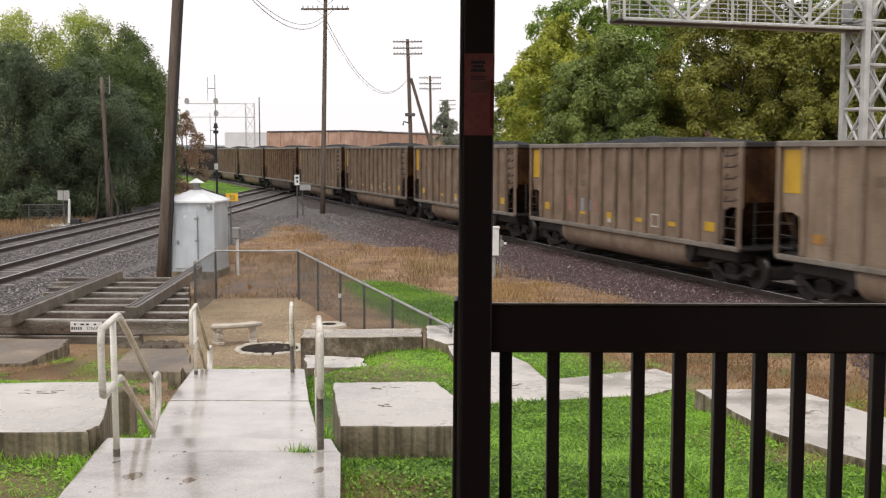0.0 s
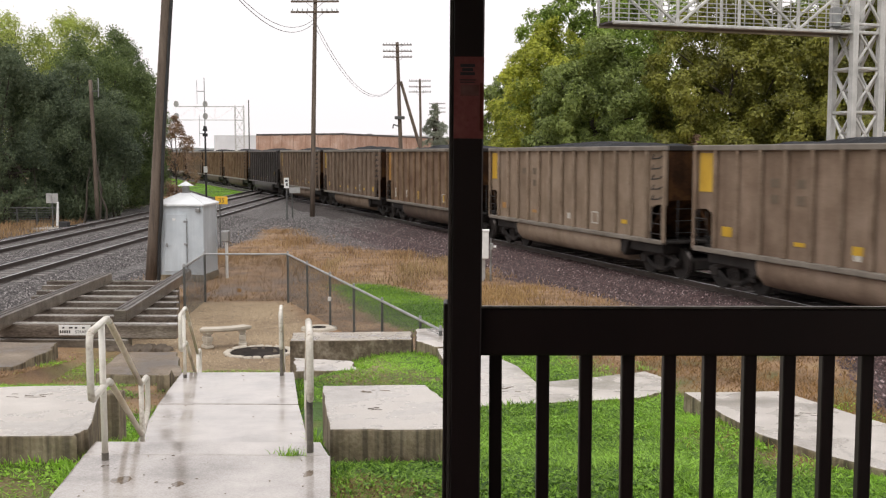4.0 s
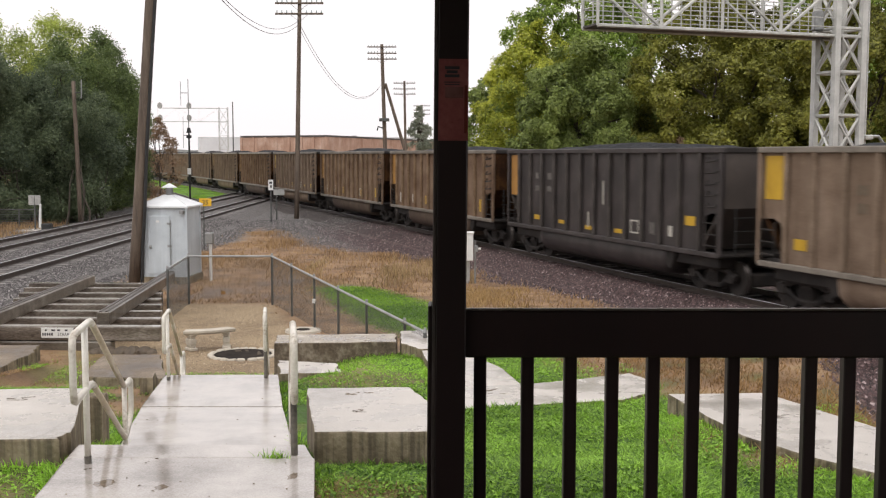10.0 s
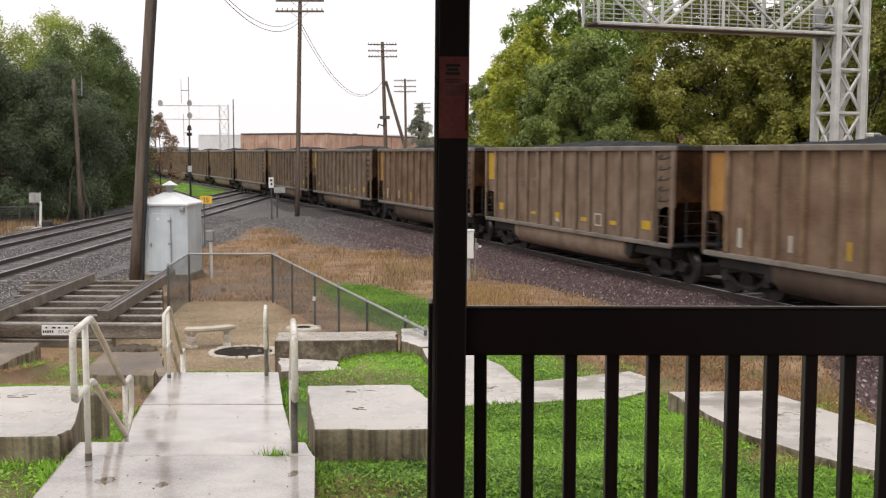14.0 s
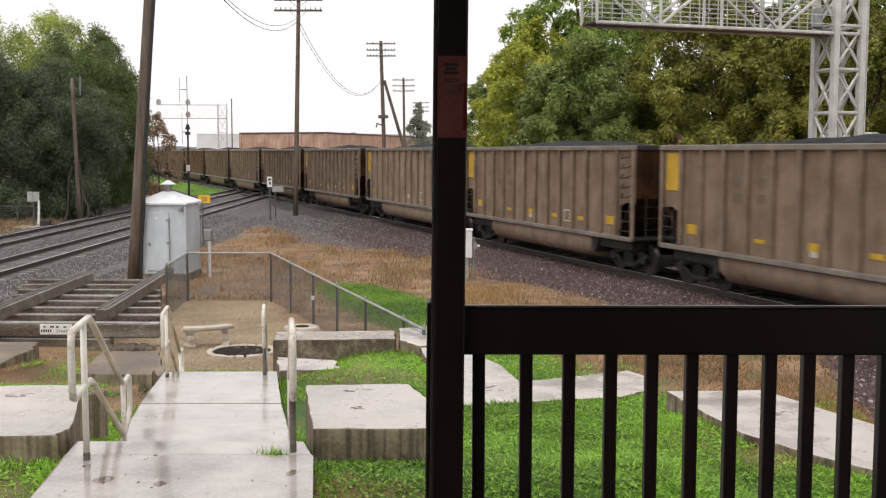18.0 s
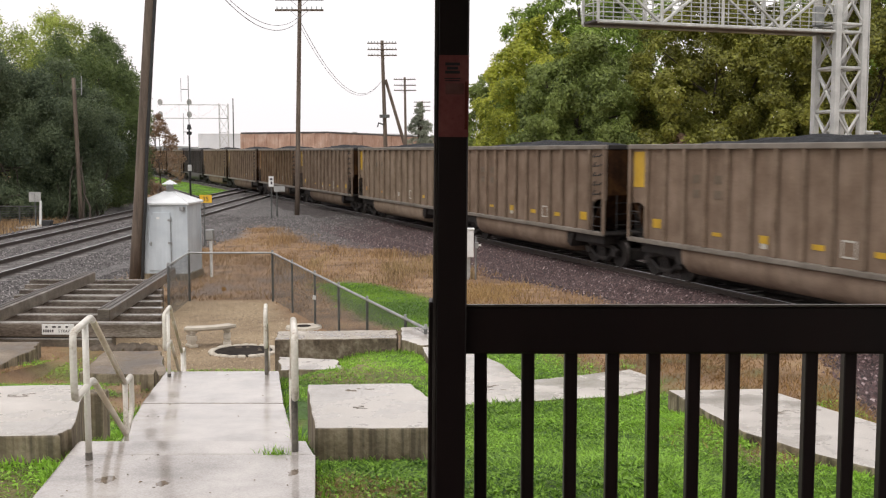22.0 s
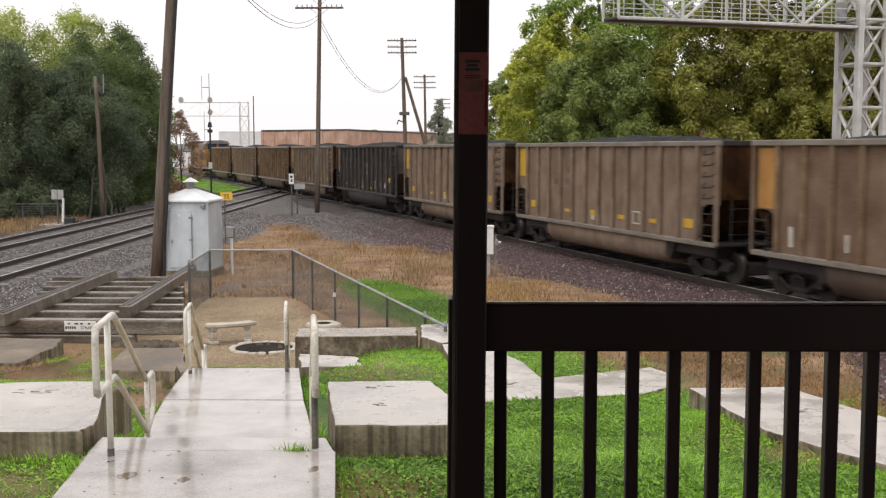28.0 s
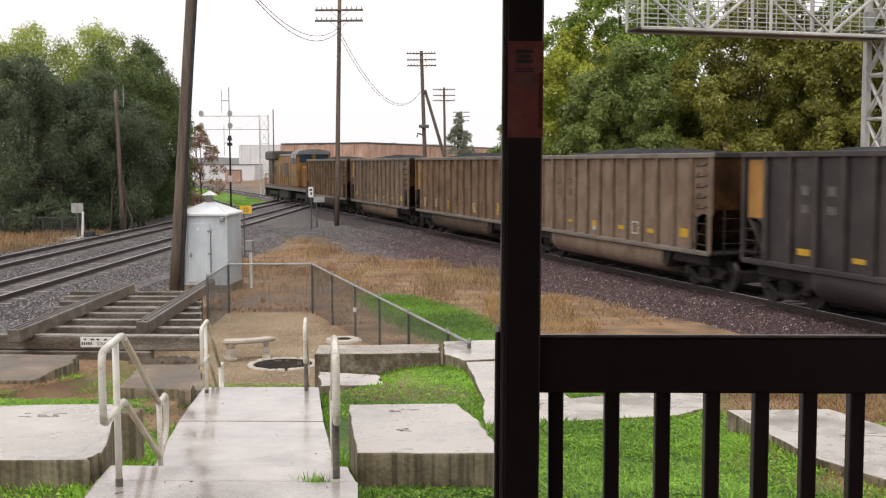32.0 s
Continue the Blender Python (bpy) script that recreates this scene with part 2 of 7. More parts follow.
M = {
    "ground": ground_material(),
    "ballast": material("crushed_stone", [(0.07, 0.06, 0.06), (0.2, 0.18, 0.175)], 0.75),
    "concrete": material("wet_concrete", [(0.26, 0.235, 0.216), (0.43, 0.397, 0.37), (0.57, 0.53, 0.5)], 0.24, scale=1.5, fine=90, bump=0.1, depth=0.004, wet=0.07),
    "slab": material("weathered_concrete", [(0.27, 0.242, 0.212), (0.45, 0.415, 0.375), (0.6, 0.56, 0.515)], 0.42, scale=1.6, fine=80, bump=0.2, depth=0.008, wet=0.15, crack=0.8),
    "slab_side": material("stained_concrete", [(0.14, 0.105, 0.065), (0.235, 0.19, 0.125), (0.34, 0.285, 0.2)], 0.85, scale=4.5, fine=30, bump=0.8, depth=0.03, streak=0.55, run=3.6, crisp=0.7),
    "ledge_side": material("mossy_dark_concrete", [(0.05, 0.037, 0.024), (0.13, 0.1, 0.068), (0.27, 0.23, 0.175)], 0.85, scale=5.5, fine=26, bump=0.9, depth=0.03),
    "lichen_slab": material("lichened_brown_concrete", [(0.1, 0.078, 0.05), (0.27, 0.225, 0.165), (0.56, 0.52, 0.47)], 0.5, scale=2.6, fine=40, bump=0.35, depth=0.012, wet=0.2),
    "slab_wet": material("brown_stained_wet_concrete", [(0.06, 0.04, 0.025), (0.14, 0.104, 0.07), (0.28, 0.23, 0.175)], 0.6, scale=1.4, fine=30, bump=0.4, depth=0.012, wet=0.3, spec=0.3),
    "car_rust": material("orange_brown_rust_dust", [(0.012, 0.006, 0.004), (0.042, 0.019, 0.008), (0.095, 0.044, 0.014)], 0.9, scale=0.9, fine=14, bump=0.2, depth=0.008, streak=0.5, spec=0.08),
    # brown base paints the dark reflections of pole and rails in the water
    "puddle": material("reflection_brown_rainwater", [(0.1, 0.075, 0.055), (0.2, 0.16, 0.125), (0.3, 0.25, 0.21)], 0.03, scale=9, bump=0),
    "litter": material("fallen_leaf_bits", [(0.08, 0.055, 0.03), (0.24, 0.15, 0.07)], 0.7, scale=9, bump=0.1, vary=0.4),
    "dirt": material("wet_soil", [(0.06, 0.045, 0.033), (0.13, 0.1, 0.07)], 0.7, bump=0.6, depth=0.03),
    "dark_wood": material("dark_brown_paint", [(0.014, 0.0058, 0.0052), (0.027, 0.012, 0.0105)], 0.5, scale=3, fine=50, bump=0.2, depth=0.002, stretch=(1, 1, 0.2)),
    "tape": material("faded_red_film", [(0.186, 0.048, 0.048), (0.295, 0.088, 0.08), (0.388, 0.136, 0.12)], 0.3, scale=5, fine=70, bump=0.2, depth=0.002),
    "tape_pale": material("faded_pink_film", [(0.196, 0.084, 0.077), (0.28, 0.14, 0.126)], 0.25, scale=14, fine=70, bump=0.2, depth=0.002),
    "rail_tan": material("weathered_tan_enamel", [(0.3, 0.21, 0.13), (0.5, 0.41, 0.29), (0.6, 0.52, 0.4), (0.72, 0.67, 0.57)], 0.34, scale=2.6, fine=50, bump=0.15, depth=0.003),
    "rail_white": material("chipped_white_enamel", [(0.34, 0.27, 0.19), (0.68, 0.63, 0.55), (0.79, 0.75, 0.67), (0.84, 0.81, 0.74)], 0.32, scale=2.6, fine=50, bump=0.15, depth=0.003, streak=0.18),
    "rail_bare": material("bare_rusty_pipe", [(0.05, 0.045, 0.04), (0.2, 0.18, 0.15)], 0.5, scale=9, bump=0.3, depth=0.003),
    "timber": material("grey_weathered_timber", [(0.05, 0.04, 0.031), (0.125, 0.105, 0.083), (0.24, 0.215, 0.18)], 0.3, scale=2.2, fine=40, bump=0.6, depth=0.012, vary=0.12, stretch=(0.35, 1, 1)),
    "timber_dark": material("dark_wet_timber", [(0.018, 0.014, 0.011), (0.055, 0.044, 0.034)], 0.5, scale=3, bump=0.5, depth=0.01, vary=0.15),
    "pole": material("creosoted_pole", [(0.06, 0.045, 0.034), (0.13, 0.098, 0.075), (0.19, 0.15, 0.115)], 0.8, scale=2.5, fine=30, bump=0.7, depth=0.02, stretch=(3, 3, 0.25)),
    "shed": material("pale_blue_grey_paint", [(0.5, 0.55, 0.59), (0.62, 0.67, 0.7)], 0.42, scale=2.0, bump=0.1, depth=0.003, streak=0.14),
    "shed_roof": material("white_roof_paint", [(0.66, 0.68, 0.69), (0.8, 0.82, 0.83)], 0.4, scale=3, bump=0.15, depth=0.004),
    "galv": material("galvanised_steel", [(0.24, 0.245, 0.245), (0.4, 0.405, 0.4)], 0.42, metal=0.6, scale=5, bump=0.1, depth=0.002),
    "galv_dark": material("dull_fence_steel", [(0.08, 0.083, 0.08), (0.16, 0.163, 0.158)], 0.5, metal=0.5, scale=5, bump=0.1, depth=0.002),
    "gantry": material("silver_aluminium_paint", [(0.475, 0.475, 0.45), (0.7, 0.694, 0.663)], 0.45, metal=0.15, scale=2.5, bump=0.12, depth=0.003, streak=0.2),
    "steel_rail": material("worn_rail_steel", [(0.05, 0.038, 0.032), (0.09, 0.07, 0.06)], 0.4, metal=0.4, scale=5, bump=0.2, depth=0.004),
    "rail_head": material("polished_rail_head", [(0.6, 0.61, 0.62), (0.75, 0.76, 0.77)], 0.4, metal=0.75, scale=6, bump=0),
    "tie": material("creosoted_tie", [(0.06, 0.05, 0.045), (0.17, 0.15, 0.138), (0.3, 0.275, 0.26)], 0.4, scale=2.5, bump=0.5, depth=0.015, vary=0.25),
    "stone": material("cast_stone", [(0.42, 0.37, 0.3), (0.58, 0.53, 0.45)], 0.65, scale=4, bump=0.4, depth=0.01),
    "pit": material("wet_soot", [(0.012, 0.01, 0.009), (0.045, 0.036, 0.03)], 0.95, spec=0.1, scale=6, bump=0.4, depth=0.02),
    "white_sign": material("white_sign_enamel", [(0.66, 0.66, 0.64), (0.78, 0.78, 0.76)], 0.4, scale=8, bump=0),
    "grey_sign": material("bare_aluminium_back", [(0.3, 0.3, 0.29), (0.45, 0.45, 0.43)], 0.5, metal=0.3, scale=6, bump=0),
    "yellow_sign": material("yellow_sign_enamel", [(0.72, 0.42, 0.02), (0.8, 0.5, 0.04)], 0.4, scale=8, bump=0),
    "black": material("flat_black", [(0.012, 0.012, 0.012), (0.03, 0.03, 0.03)], 0.6, scale=8, bump=0.1, depth=0.002),
    "bar": material("sign_lettering", [(0.03, 0.025, 0.03), (0.05, 0.045, 0.05)], 0.6, bump=0),
    "wire": material("cable_sheath", [(0.03, 0.03, 0.03), (0.06, 0.06, 0.06)], 0.6, bump=0),
    "glass_ins": material("glass_insulator", [(0.25, 0.3, 0.3), (0.4, 0.46, 0.46)], 0.15, bump=0),
    "brick": material("red_brick_wall", [(0.408, 0.244, 0.177), (0.51, 0.33, 0.244), (0.612, 0.451, 0.366)], 0.85, scale=0.5, fine=8, bump=0.3, depth=0.02, streak=0.2),
    "roof_tar": material("tarred_parapet", [(0.05, 0.045, 0.045), (0.12, 0.11, 0.105)], 0.8, scale=1, bump=0.2),
    "metal_wall": material("pale_metal_siding", [(0.66, 0.68, 0.7), (0.76, 0.78, 0.8)], 0.5, scale=0.4, fine=6, bump=0.1),
    # the woods' pale grey has the distance haze mixed into it
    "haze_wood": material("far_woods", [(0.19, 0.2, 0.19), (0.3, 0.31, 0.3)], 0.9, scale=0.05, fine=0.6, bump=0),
    "turf": material("short_green_turf", [(0.05, 0.11, 0.012), (0.1, 0.21, 0.02), (0.16, 0.28, 0.035)], 0.8, scale=0.8, fine=9, bump=0.4, depth=0.03),
    "bark": material("rough_bark", [(0.035, 0.028, 0.022), (0.1, 0.08, 0.062)], 0.9, scale=6, fine=30, bump=0.8, depth=0.03, stretch=(2, 2, 0.4)),
    "leaf_cedar": leaf_material("dark_cedar_sprays", (0.05, 0.075, 0.046), (0.18, 0.225, 0.12), 0.42),
    "leaf_green": leaf_material("green_leaves", (0.07, 0.1, 0.025), (0.3, 0.37, 0.095), 0.36),
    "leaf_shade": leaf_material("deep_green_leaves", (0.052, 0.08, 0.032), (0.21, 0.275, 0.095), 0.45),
    "leaf_mid": leaf_material("fresh_green_leaves", (0.09, 0.15, 0.028), (0.38, 0.5, 0.098), 0.42),
    "leaf_yellow": leaf_material("yellowing_leaves", (0.15, 0.2, 0.028), (0.58, 0.6, 0.085), 0.45),
    "leaf_olive": leaf_material("olive_autumn_leaves", (0.085, 0.09, 0.018), (0.32, 0.325, 0.055), 0.36),
    "leaf_light": leaf_material("pale_green_leaves", (0.17, 0.22, 0.05), (0.56, 0.63, 0.17), 0.55),
    "leaf_rust": leaf_material("rusty_autumn_leaves", (0.16, 0.1, 0.06), (0.36, 0.24, 0.15)),
    "grass": leaf_material("lawn_blades", (0.028, 0.085, 0.008), (0.385, 0.66, 0.075), 0.42),
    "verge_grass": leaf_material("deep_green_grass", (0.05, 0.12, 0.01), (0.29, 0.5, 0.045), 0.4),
    "straw_gold": leaf_material("golden_dead_stalks", (0.15, 0.1, 0.05), (0.5, 0.37, 0.19), 0.3),
    "straw": leaf_material("dry_weed_stems", (0.16, 0.094, 0.048), (0.45, 0.3, 0.15), 0.25),
    "straw_orange": leaf_material("orange_brown_grass", (0.09, 0.052, 0.02), (0.38, 0.225, 0.08), 0.3),
    "straw_pale": leaf_material("pale_orange_grass", (0.22, 0.14, 0.06), (0.5, 0.34, 0.15), 0.3),
    # needle colour is paled to hold the haze before the far conifer
    "leaf_hazy": leaf_material("haze_paled_needles", (0.17, 0.195, 0.15), (0.36, 0.39, 0.3), 0.4),
    "timber_wet": material("rain_wet_timber", [(0.045, 0.035, 0.028), (0.14, 0.116, 0.096), (0.3, 0.265, 0.23)], 0.13, scale=2.2, fine=40, bump=0.12, depth=0.004, vary=0.12, stretch=(0.35, 1, 1)),
    # pale colour holds the sky's sheen on wet timber tops
    "timber_sheen": material("sheen_pale_timber", [(0.2, 0.175, 0.15), (0.38, 0.35, 0.32), (0.52, 0.49, 0.46)], 0.14, scale=2.2, fine=40, bump=0.1, depth=0.003, vary=0.12, stretch=(0.35, 1, 1)),
    # paler brown for the lit side face of the deck post
    "lit_edge_brown": material("lit_face_brown", [(0.045, 0.033, 0.029), (0.09, 0.07, 0.062)], 0.6, scale=4, bump=0.1, depth=0.002),
    "coal": material("coal_lumps", [(0.008, 0.0085, 0.01), (0.022, 0.023, 0.026), (0.045, 0.047, 0.052)], 0.75, spec=0.15, scale=2.5, fine=14, bump=1.0, depth=0.12),
    "car_a": material("dusty_tan_car_paint", [(0.159, 0.112, 0.08), (0.235, 0.172, 0.126), (0.302, 0.23, 0.175)], 0.85, scale=0.9, fine=20, bump=0.12, depth=0.006, streak=0.15, spec=0.1, vary=0.07),
    "car_b": material("brownish_tan_car_paint", [(0.124, 0.075, 0.05), (0.2, 0.136, 0.093), (0.27, 0.193, 0.134)], 0.85, scale=0.8, fine=20, bump=0.12, depth=0.006, streak=0.15, spec=0.1, vary=0.07),
    "car_c": material("greyish_tan_car_paint", [(0.191, 0.14, 0.098), (0.273, 0.208, 0.151), (0.355, 0.278, 0.212)], 0.85, scale=0.7, fine=20, bump=0.12, depth=0.006, streak=0.15, spec=0.1, vary=0.07),
    "car_k": material("weathered_black_car_paint", [(0.02, 0.016, 0.016), (0.044, 0.036, 0.035), (0.075, 0.062, 0.06)], 0.5, scale=0.9, fine=20, bump=0.12, depth=0.006, streak=0.25),
    # rib paints: lighter copies of the car paints, highlights put into the colour
    "rib_a": material("highlit_tan_rib_paint", [(0.164, 0.118, 0.084), (0.249, 0.184, 0.135), (0.329, 0.252, 0.189)], 0.85, scale=1.2, fine=24, bump=0.12, depth=0.006, streak=0.3, spec=0.1, vary=0.07),
    "rib_b": material("highlit_golden_rib_paint", [(0.146, 0.088, 0.054), (0.243, 0.164, 0.103), (0.346, 0.249, 0.162)], 0.85, scale=1.2, fine=24, bump=0.12, depth=0.006, streak=0.35, spec=0.1, vary=0.07),
    "rib_c": material("highlit_grey_rib_paint", [(0.201, 0.149, 0.106), (0.297, 0.227, 0.165), (0.382, 0.3, 0.23)], 0.85, scale=1.2, fine=24, bump=0.12, depth=0.006, streak=0.3, spec=0.1, vary=0.07),
    "rib_k": material("highlit_black_rib_paint", [(0.035, 0.029, 0.027), (0.07, 0.06, 0.055), (0.11, 0.095, 0.087)], 0.55, scale=1.2, fine=24, bump=0.12, depth=0.006, streak=0.3, spec=0.3),
    "tub_b": material("dark_brown_belly", [(0.06, 0.038, 0.027), (0.105, 0.072, 0.052), (0.15, 0.11, 0.08)], 0.65, scale=0.8, fine=20, bump=0.12, depth=0.006, streak=0.2, spec=0.3),
    "car_sill": material("bare_aluminium_chord", [(0.14, 0.12, 0.098), (0.26, 0.232, 0.195)], 0.5, metal=0.2, scale=1.5, bump=0.1, depth=0.004),
    "underframe": material("grimy_running_gear", [(0.007, 0.0055, 0.005), (0.017, 0.013, 0.011), (0.036, 0.028, 0.023)], 0.75, scale=3, bump=0.3, depth=0.01),
    "wheel_tread": material("bright_wheel_tread", [(0.1, 0.085, 0.075), (0.2, 0.18, 0.17)], 0.4, metal=0.8, bump=0),
    "patch_y": material("yellow_car_panel", [(0.5, 0.3, 0.015), (0.66, 0.41, 0.03)], 0.5, scale=2, bump=0.05, depth=0.002, streak=0.2),
    "patch_o": material("orange_car_panel", [(0.36, 0.17, 0.03), (0.5, 0.26, 0.06)], 0.55, scale=2, bump=0.05, depth=0.002, streak=0.3),
    "stencil": material("white_stencil", [(0.42, 0.4, 0.35), (0.56, 0.54, 0.48)], 0.6, bump=0),
    "faded_pink": material("faded_pink_spray_paint", [(0.24, 0.1, 0.08), (0.3, 0.15, 0.12)], 0.7, scale=5, bump=0),
    "faded_blue": material("faded_blue_grey_spray_paint", [(0.2, 0.24, 0.28), (0.27, 0.31, 0.35)], 0.7, scale=5, bump=0),
    "stencil_k": material("dirty_white_stencil", [(0.12, 0.11, 0.1), (0.19, 0.18, 0.165)], 0.6, bump=0),
    "stencil_dark": material("faded_dark_stencil", [(0.115, 0.088, 0.06), (0.15, 0.118, 0.082)], 0.6, bump=0),
    "loco_y": material("armour_yellow_paint", [(0.15, 0.068, 0.015), (0.3, 0.144, 0.026), (0.375, 0.194, 0.038)], 0.5, scale=1, bump=0.05, depth=0.003, streak=0.5),
    "loco_grey": material("harbour_grey_paint", [(0.13, 0.135, 0.14), (0.22, 0.225, 0.23)], 0.5, scale=1, bump=0.05, depth=0.003),
    "loco_dark": material("sooty_dark_panel", [(0.035, 0.028, 0.025), (0.08, 0.065, 0.055)], 0.6, scale=1, bump=0.1),
    "red": material("red_stripe_paint", [(0.12, 0.02, 0.015), (0.2, 0.035, 0.022)], 0.5, bump=0),
}


def glass():
    m = bpy.data.materials.new("cab_glass")
    m.use_nodes = True
    b = m.node_tree.nodes["Principled BSDF"]
    b.inputs["Base Color"].default_value = (0.03, 0.05, 0.08, 1)
    b.inputs["Roughness"].default_value = 0.05
    return m


M["glass"] = glass()


# ---- mesh helpers ----
def mesh_of(bm, name, mat, smooth=False):
    me = bpy.data.meshes.new(name)
    bm.to_mesh(me)
    bm.free()
    if mat:
        me.materials.append(mat)
    if smooth:
        me.polygons.foreach_set("use_smooth", [True] * len(me.polygons))
    return me


def part(name, bm, mat, parent, label="", smooth=False):
    """Links a bmesh as one mesh object under a thing or a part."""
    ob = new(name, mesh_of(bm, name, mat, smooth) if isinstance(bm, bmesh.types.BMesh) else bm)
    ob.parent = parent
    if label:
        ob["label"] = label
    return ob


def thing(name, label, category, m=None, group="", kind=""):
    ob = new(name)
    if m is not None:
        ob.matrix_world = m
    return tagged(ob, label, category, group, kind)


def solid(name, bm, mat, label, category, m=None, group="", kind="", smooth=False):
    ob = new(name, mesh_of(bm, name, mat, smooth))
    if m is not None:
        ob.matrix_world = m
    return tagged(ob, label, category, group, kind)


def box(size, at=(0, 0, 0), rot=(0, 0, 0), bevel=0.0, bm=None):
    """A block, its edges bevelled, added to bm."""
    out = bm or bmesh.new()
    b = bmesh.new()
    bmesh.ops.create_cube(b, size=1.0, matrix=Matrix.Diagonal((*size, 1)))
    if bevel:
        bmesh.ops.bevel(b, geom=b.edges[:], offset=bevel, segments=1, affect="EDGES", profile=0.5)
    b.transform(pose(*at, *rot))
    return join(out, b)


def join(out, b):
    tmp = bpy.data.meshes.new("tmp")
    b.to_mesh(tmp)
    b.free()
    out.from_mesh(tmp)
    bpy.data.meshes.remove(tmp)
    return out


def tube(a, b, r0, r1=None, seg=8, bm=None, caps=True):
    """A round bar from a to b."""
    out = bm or bmesh.new()
    a, b = Vector(a), Vector(b)
    r1 = r0 if r1 is None else r1
    d = b - a
    q = d.to_track_quat("Z", "Y").to_matrix().to_4x4()
    bmesh.ops.create_cone(out, cap_ends=caps, segments=seg, radius1=r0, radius2=r1, depth=d.length, matrix=Matrix.Translation((a + b) / 2) @ q)
    return out


def pipe(points, r, seg=8, bm=None, closed=False, r1=None):
    """A bent pipe through the points, with mitred joints."""
    out = bm or bmesh.new()
    pts = [Vector(p) for p in points]
    rings = []
    n = len(pts)
    side = None
    for i, p in enumerate(pts):
        d0 = (p - pts[i - 1]).normalized() if (i or closed) else (pts[1] - p).normalized()
        d1 = (pts[(i + 1) % n] - p).normalized() if (i < n - 1 or closed) else d0
        d = (d0 + d1).normalized()
        if side is None:
            side = d.orthogonal().normalized()
        side = (side - d * side.dot(d)).normalized()
        up = d.cross(side)
        k = 1.0 / max(0.5, d.dot(d1))
        w = r if r1 is None else r + (r1 - r) * i / (n - 1)
        rings.append([out.verts.new(p + (side * math.cos(a) + up * math.sin(a)) * w * (1 + (k - 1) * 0.5)) for a in (2 * math.pi * j / seg for j in range(seg))])
    pairs = list(zip(rings, rings[1:])) + ([(rings[-1], rings[0])] if closed else [])
    for a, b in pairs:
        for j in range(seg):
            out.faces.new((a[j], a[(j + 1) % seg], b[(j + 1) % seg], b[j]))
    if not closed:
        out.faces.new(rings[0][::-1])
        out.faces.new(rings[-1])
    return out


def prism(outline, z0, z1, bm=None, jag=0.0, seed=1, steps=1):
    """An upright slab over an outline (x, y); jag roughens its rim."""
    out = bm or bmesh.new()
    rng = random.Random(seed)
    pts = []
    for i, a in enumerate(outline):
        b = outline[(i + 1) % len(outline)]
        for s in range(steps):
            f = s / steps
            pts.append((a[0] + (b[0] - a[0]) * f + (rng.uniform(-jag, jag) if s else 0), a[1] + (b[1] - a[1]) * f + (rng.uniform(-jag, jag) if s else 0)))
    top = [out.verts.new((x, y, (z1(x, y) if callable(z1) else z1))) for x, y in pts]
    low = [out.verts.new((x + rng.uniform(-jag, jag), y + rng.uniform(-jag, jag), (z0(x, y) if callable(z0) else z0))) for x, y in pts]
    out.faces.new(top)
    out.faces.new(low[::-1])
    n = len(pts)
    for i in range(n):
        out.faces.new((top[i], low[i], low[(i + 1) % n], top[(i + 1) % n]))
    bmesh.ops.recalc_face_normals(out, faces=out.faces[:])
    return out


def raw_mesh(name, verts, faces_flat, per, mat):
    """A mesh straight from arrays: verts (n, 3), faces of `per` corners each."""
    me = bpy.data.meshes.new(name)
    nf = len(faces_flat) // per
    me.vertices.add(len(verts))
    me.vertices.foreach_set("co", np.asarray(verts, dtype=np.float32).ravel())
    me.loops.add(len(faces_flat))
    me.loops.foreach_set("vertex_index", np.asarray(faces_flat, dtype=np.int32))
    me.polygons.add(nf)
    me.polygons.foreach_set("loop_start", np.arange(nf, dtype=np.int32) * per)
    me.polygons.foreach_set("loop_total", np.full(nf, per, dtype=np.int32))
    me.update(calc_edges=True)
    me.materials.append(mat)
    return me


# ---- the lie of the land ----
TRACK_X, TRACK_SLOPE = 18.59, -0.3482          # centre line of the train's track: x = TRACK_X + TRACK_SLOPE * y
BEND_FROM, BEND_TO, BEND = 45.0, 170.0, 0.00027    # beyond the near stretch the line bears off a little
CITY_TRACKS = ((-14.55, -0.018), (-18.55, -0.018))     # the two tracks it crosses: x at y = 36, slope
PROFILE = ((-400, 1.67), (7.2, 1.66), (8.7, 1.3), (9.6, 1.1), (11.6, 0.97), (13.2, 0.8), (15.2, 0.5), (18, 0.2), (20, 0.12), (27, 0.08), (31, -0.08), (42, -0.28), (4000, -0.32))


UPPER = ((-400, 1.67), (7.2, 1.66), (8.7, 1.3), (9.6, 1.1), (11.6, 0.99), (13.2, 0.93), (15.3, 0.84), (16.1, 0.7), (16.6, 0.3), (20, 0.12), (27, 0.08), (31, -0.08), (42, -0.28), (4000, -0.32))


def ramp_at(y, profile=PROFILE):
    for (a, za), (b, zb) in zip(profile, profile[1:]):
        if y <= b:
            f = (y - a) / (b - a)
            return za + (zb - za) * f
    return profile[-1][1]


def step(a, b, v):
    f = min(1.0, max(0.0, (v - a) / (b - a)))
    return f * f * (3 - 2 * f)


def bend(y):
    """How far the train's line has left its straight course at y, and its slope there."""
    u = min(max(y - BEND_FROM, 0.0), BEND_TO - BEND_FROM)
    return -BEND * u * u - 2 * BEND * u * max(0.0, y - BEND_TO), -2 * BEND * u


def track_x(y):
    return TRACK_X + TRACK_SLOPE * y + bend(y)[0]


def off_track(x, y):
    return abs(x - track_x(y)) * 0.9444


def off_city(x, y):
    return min(abs(x - c - s * (y - 36)) for c, s in CITY_TRACKS)


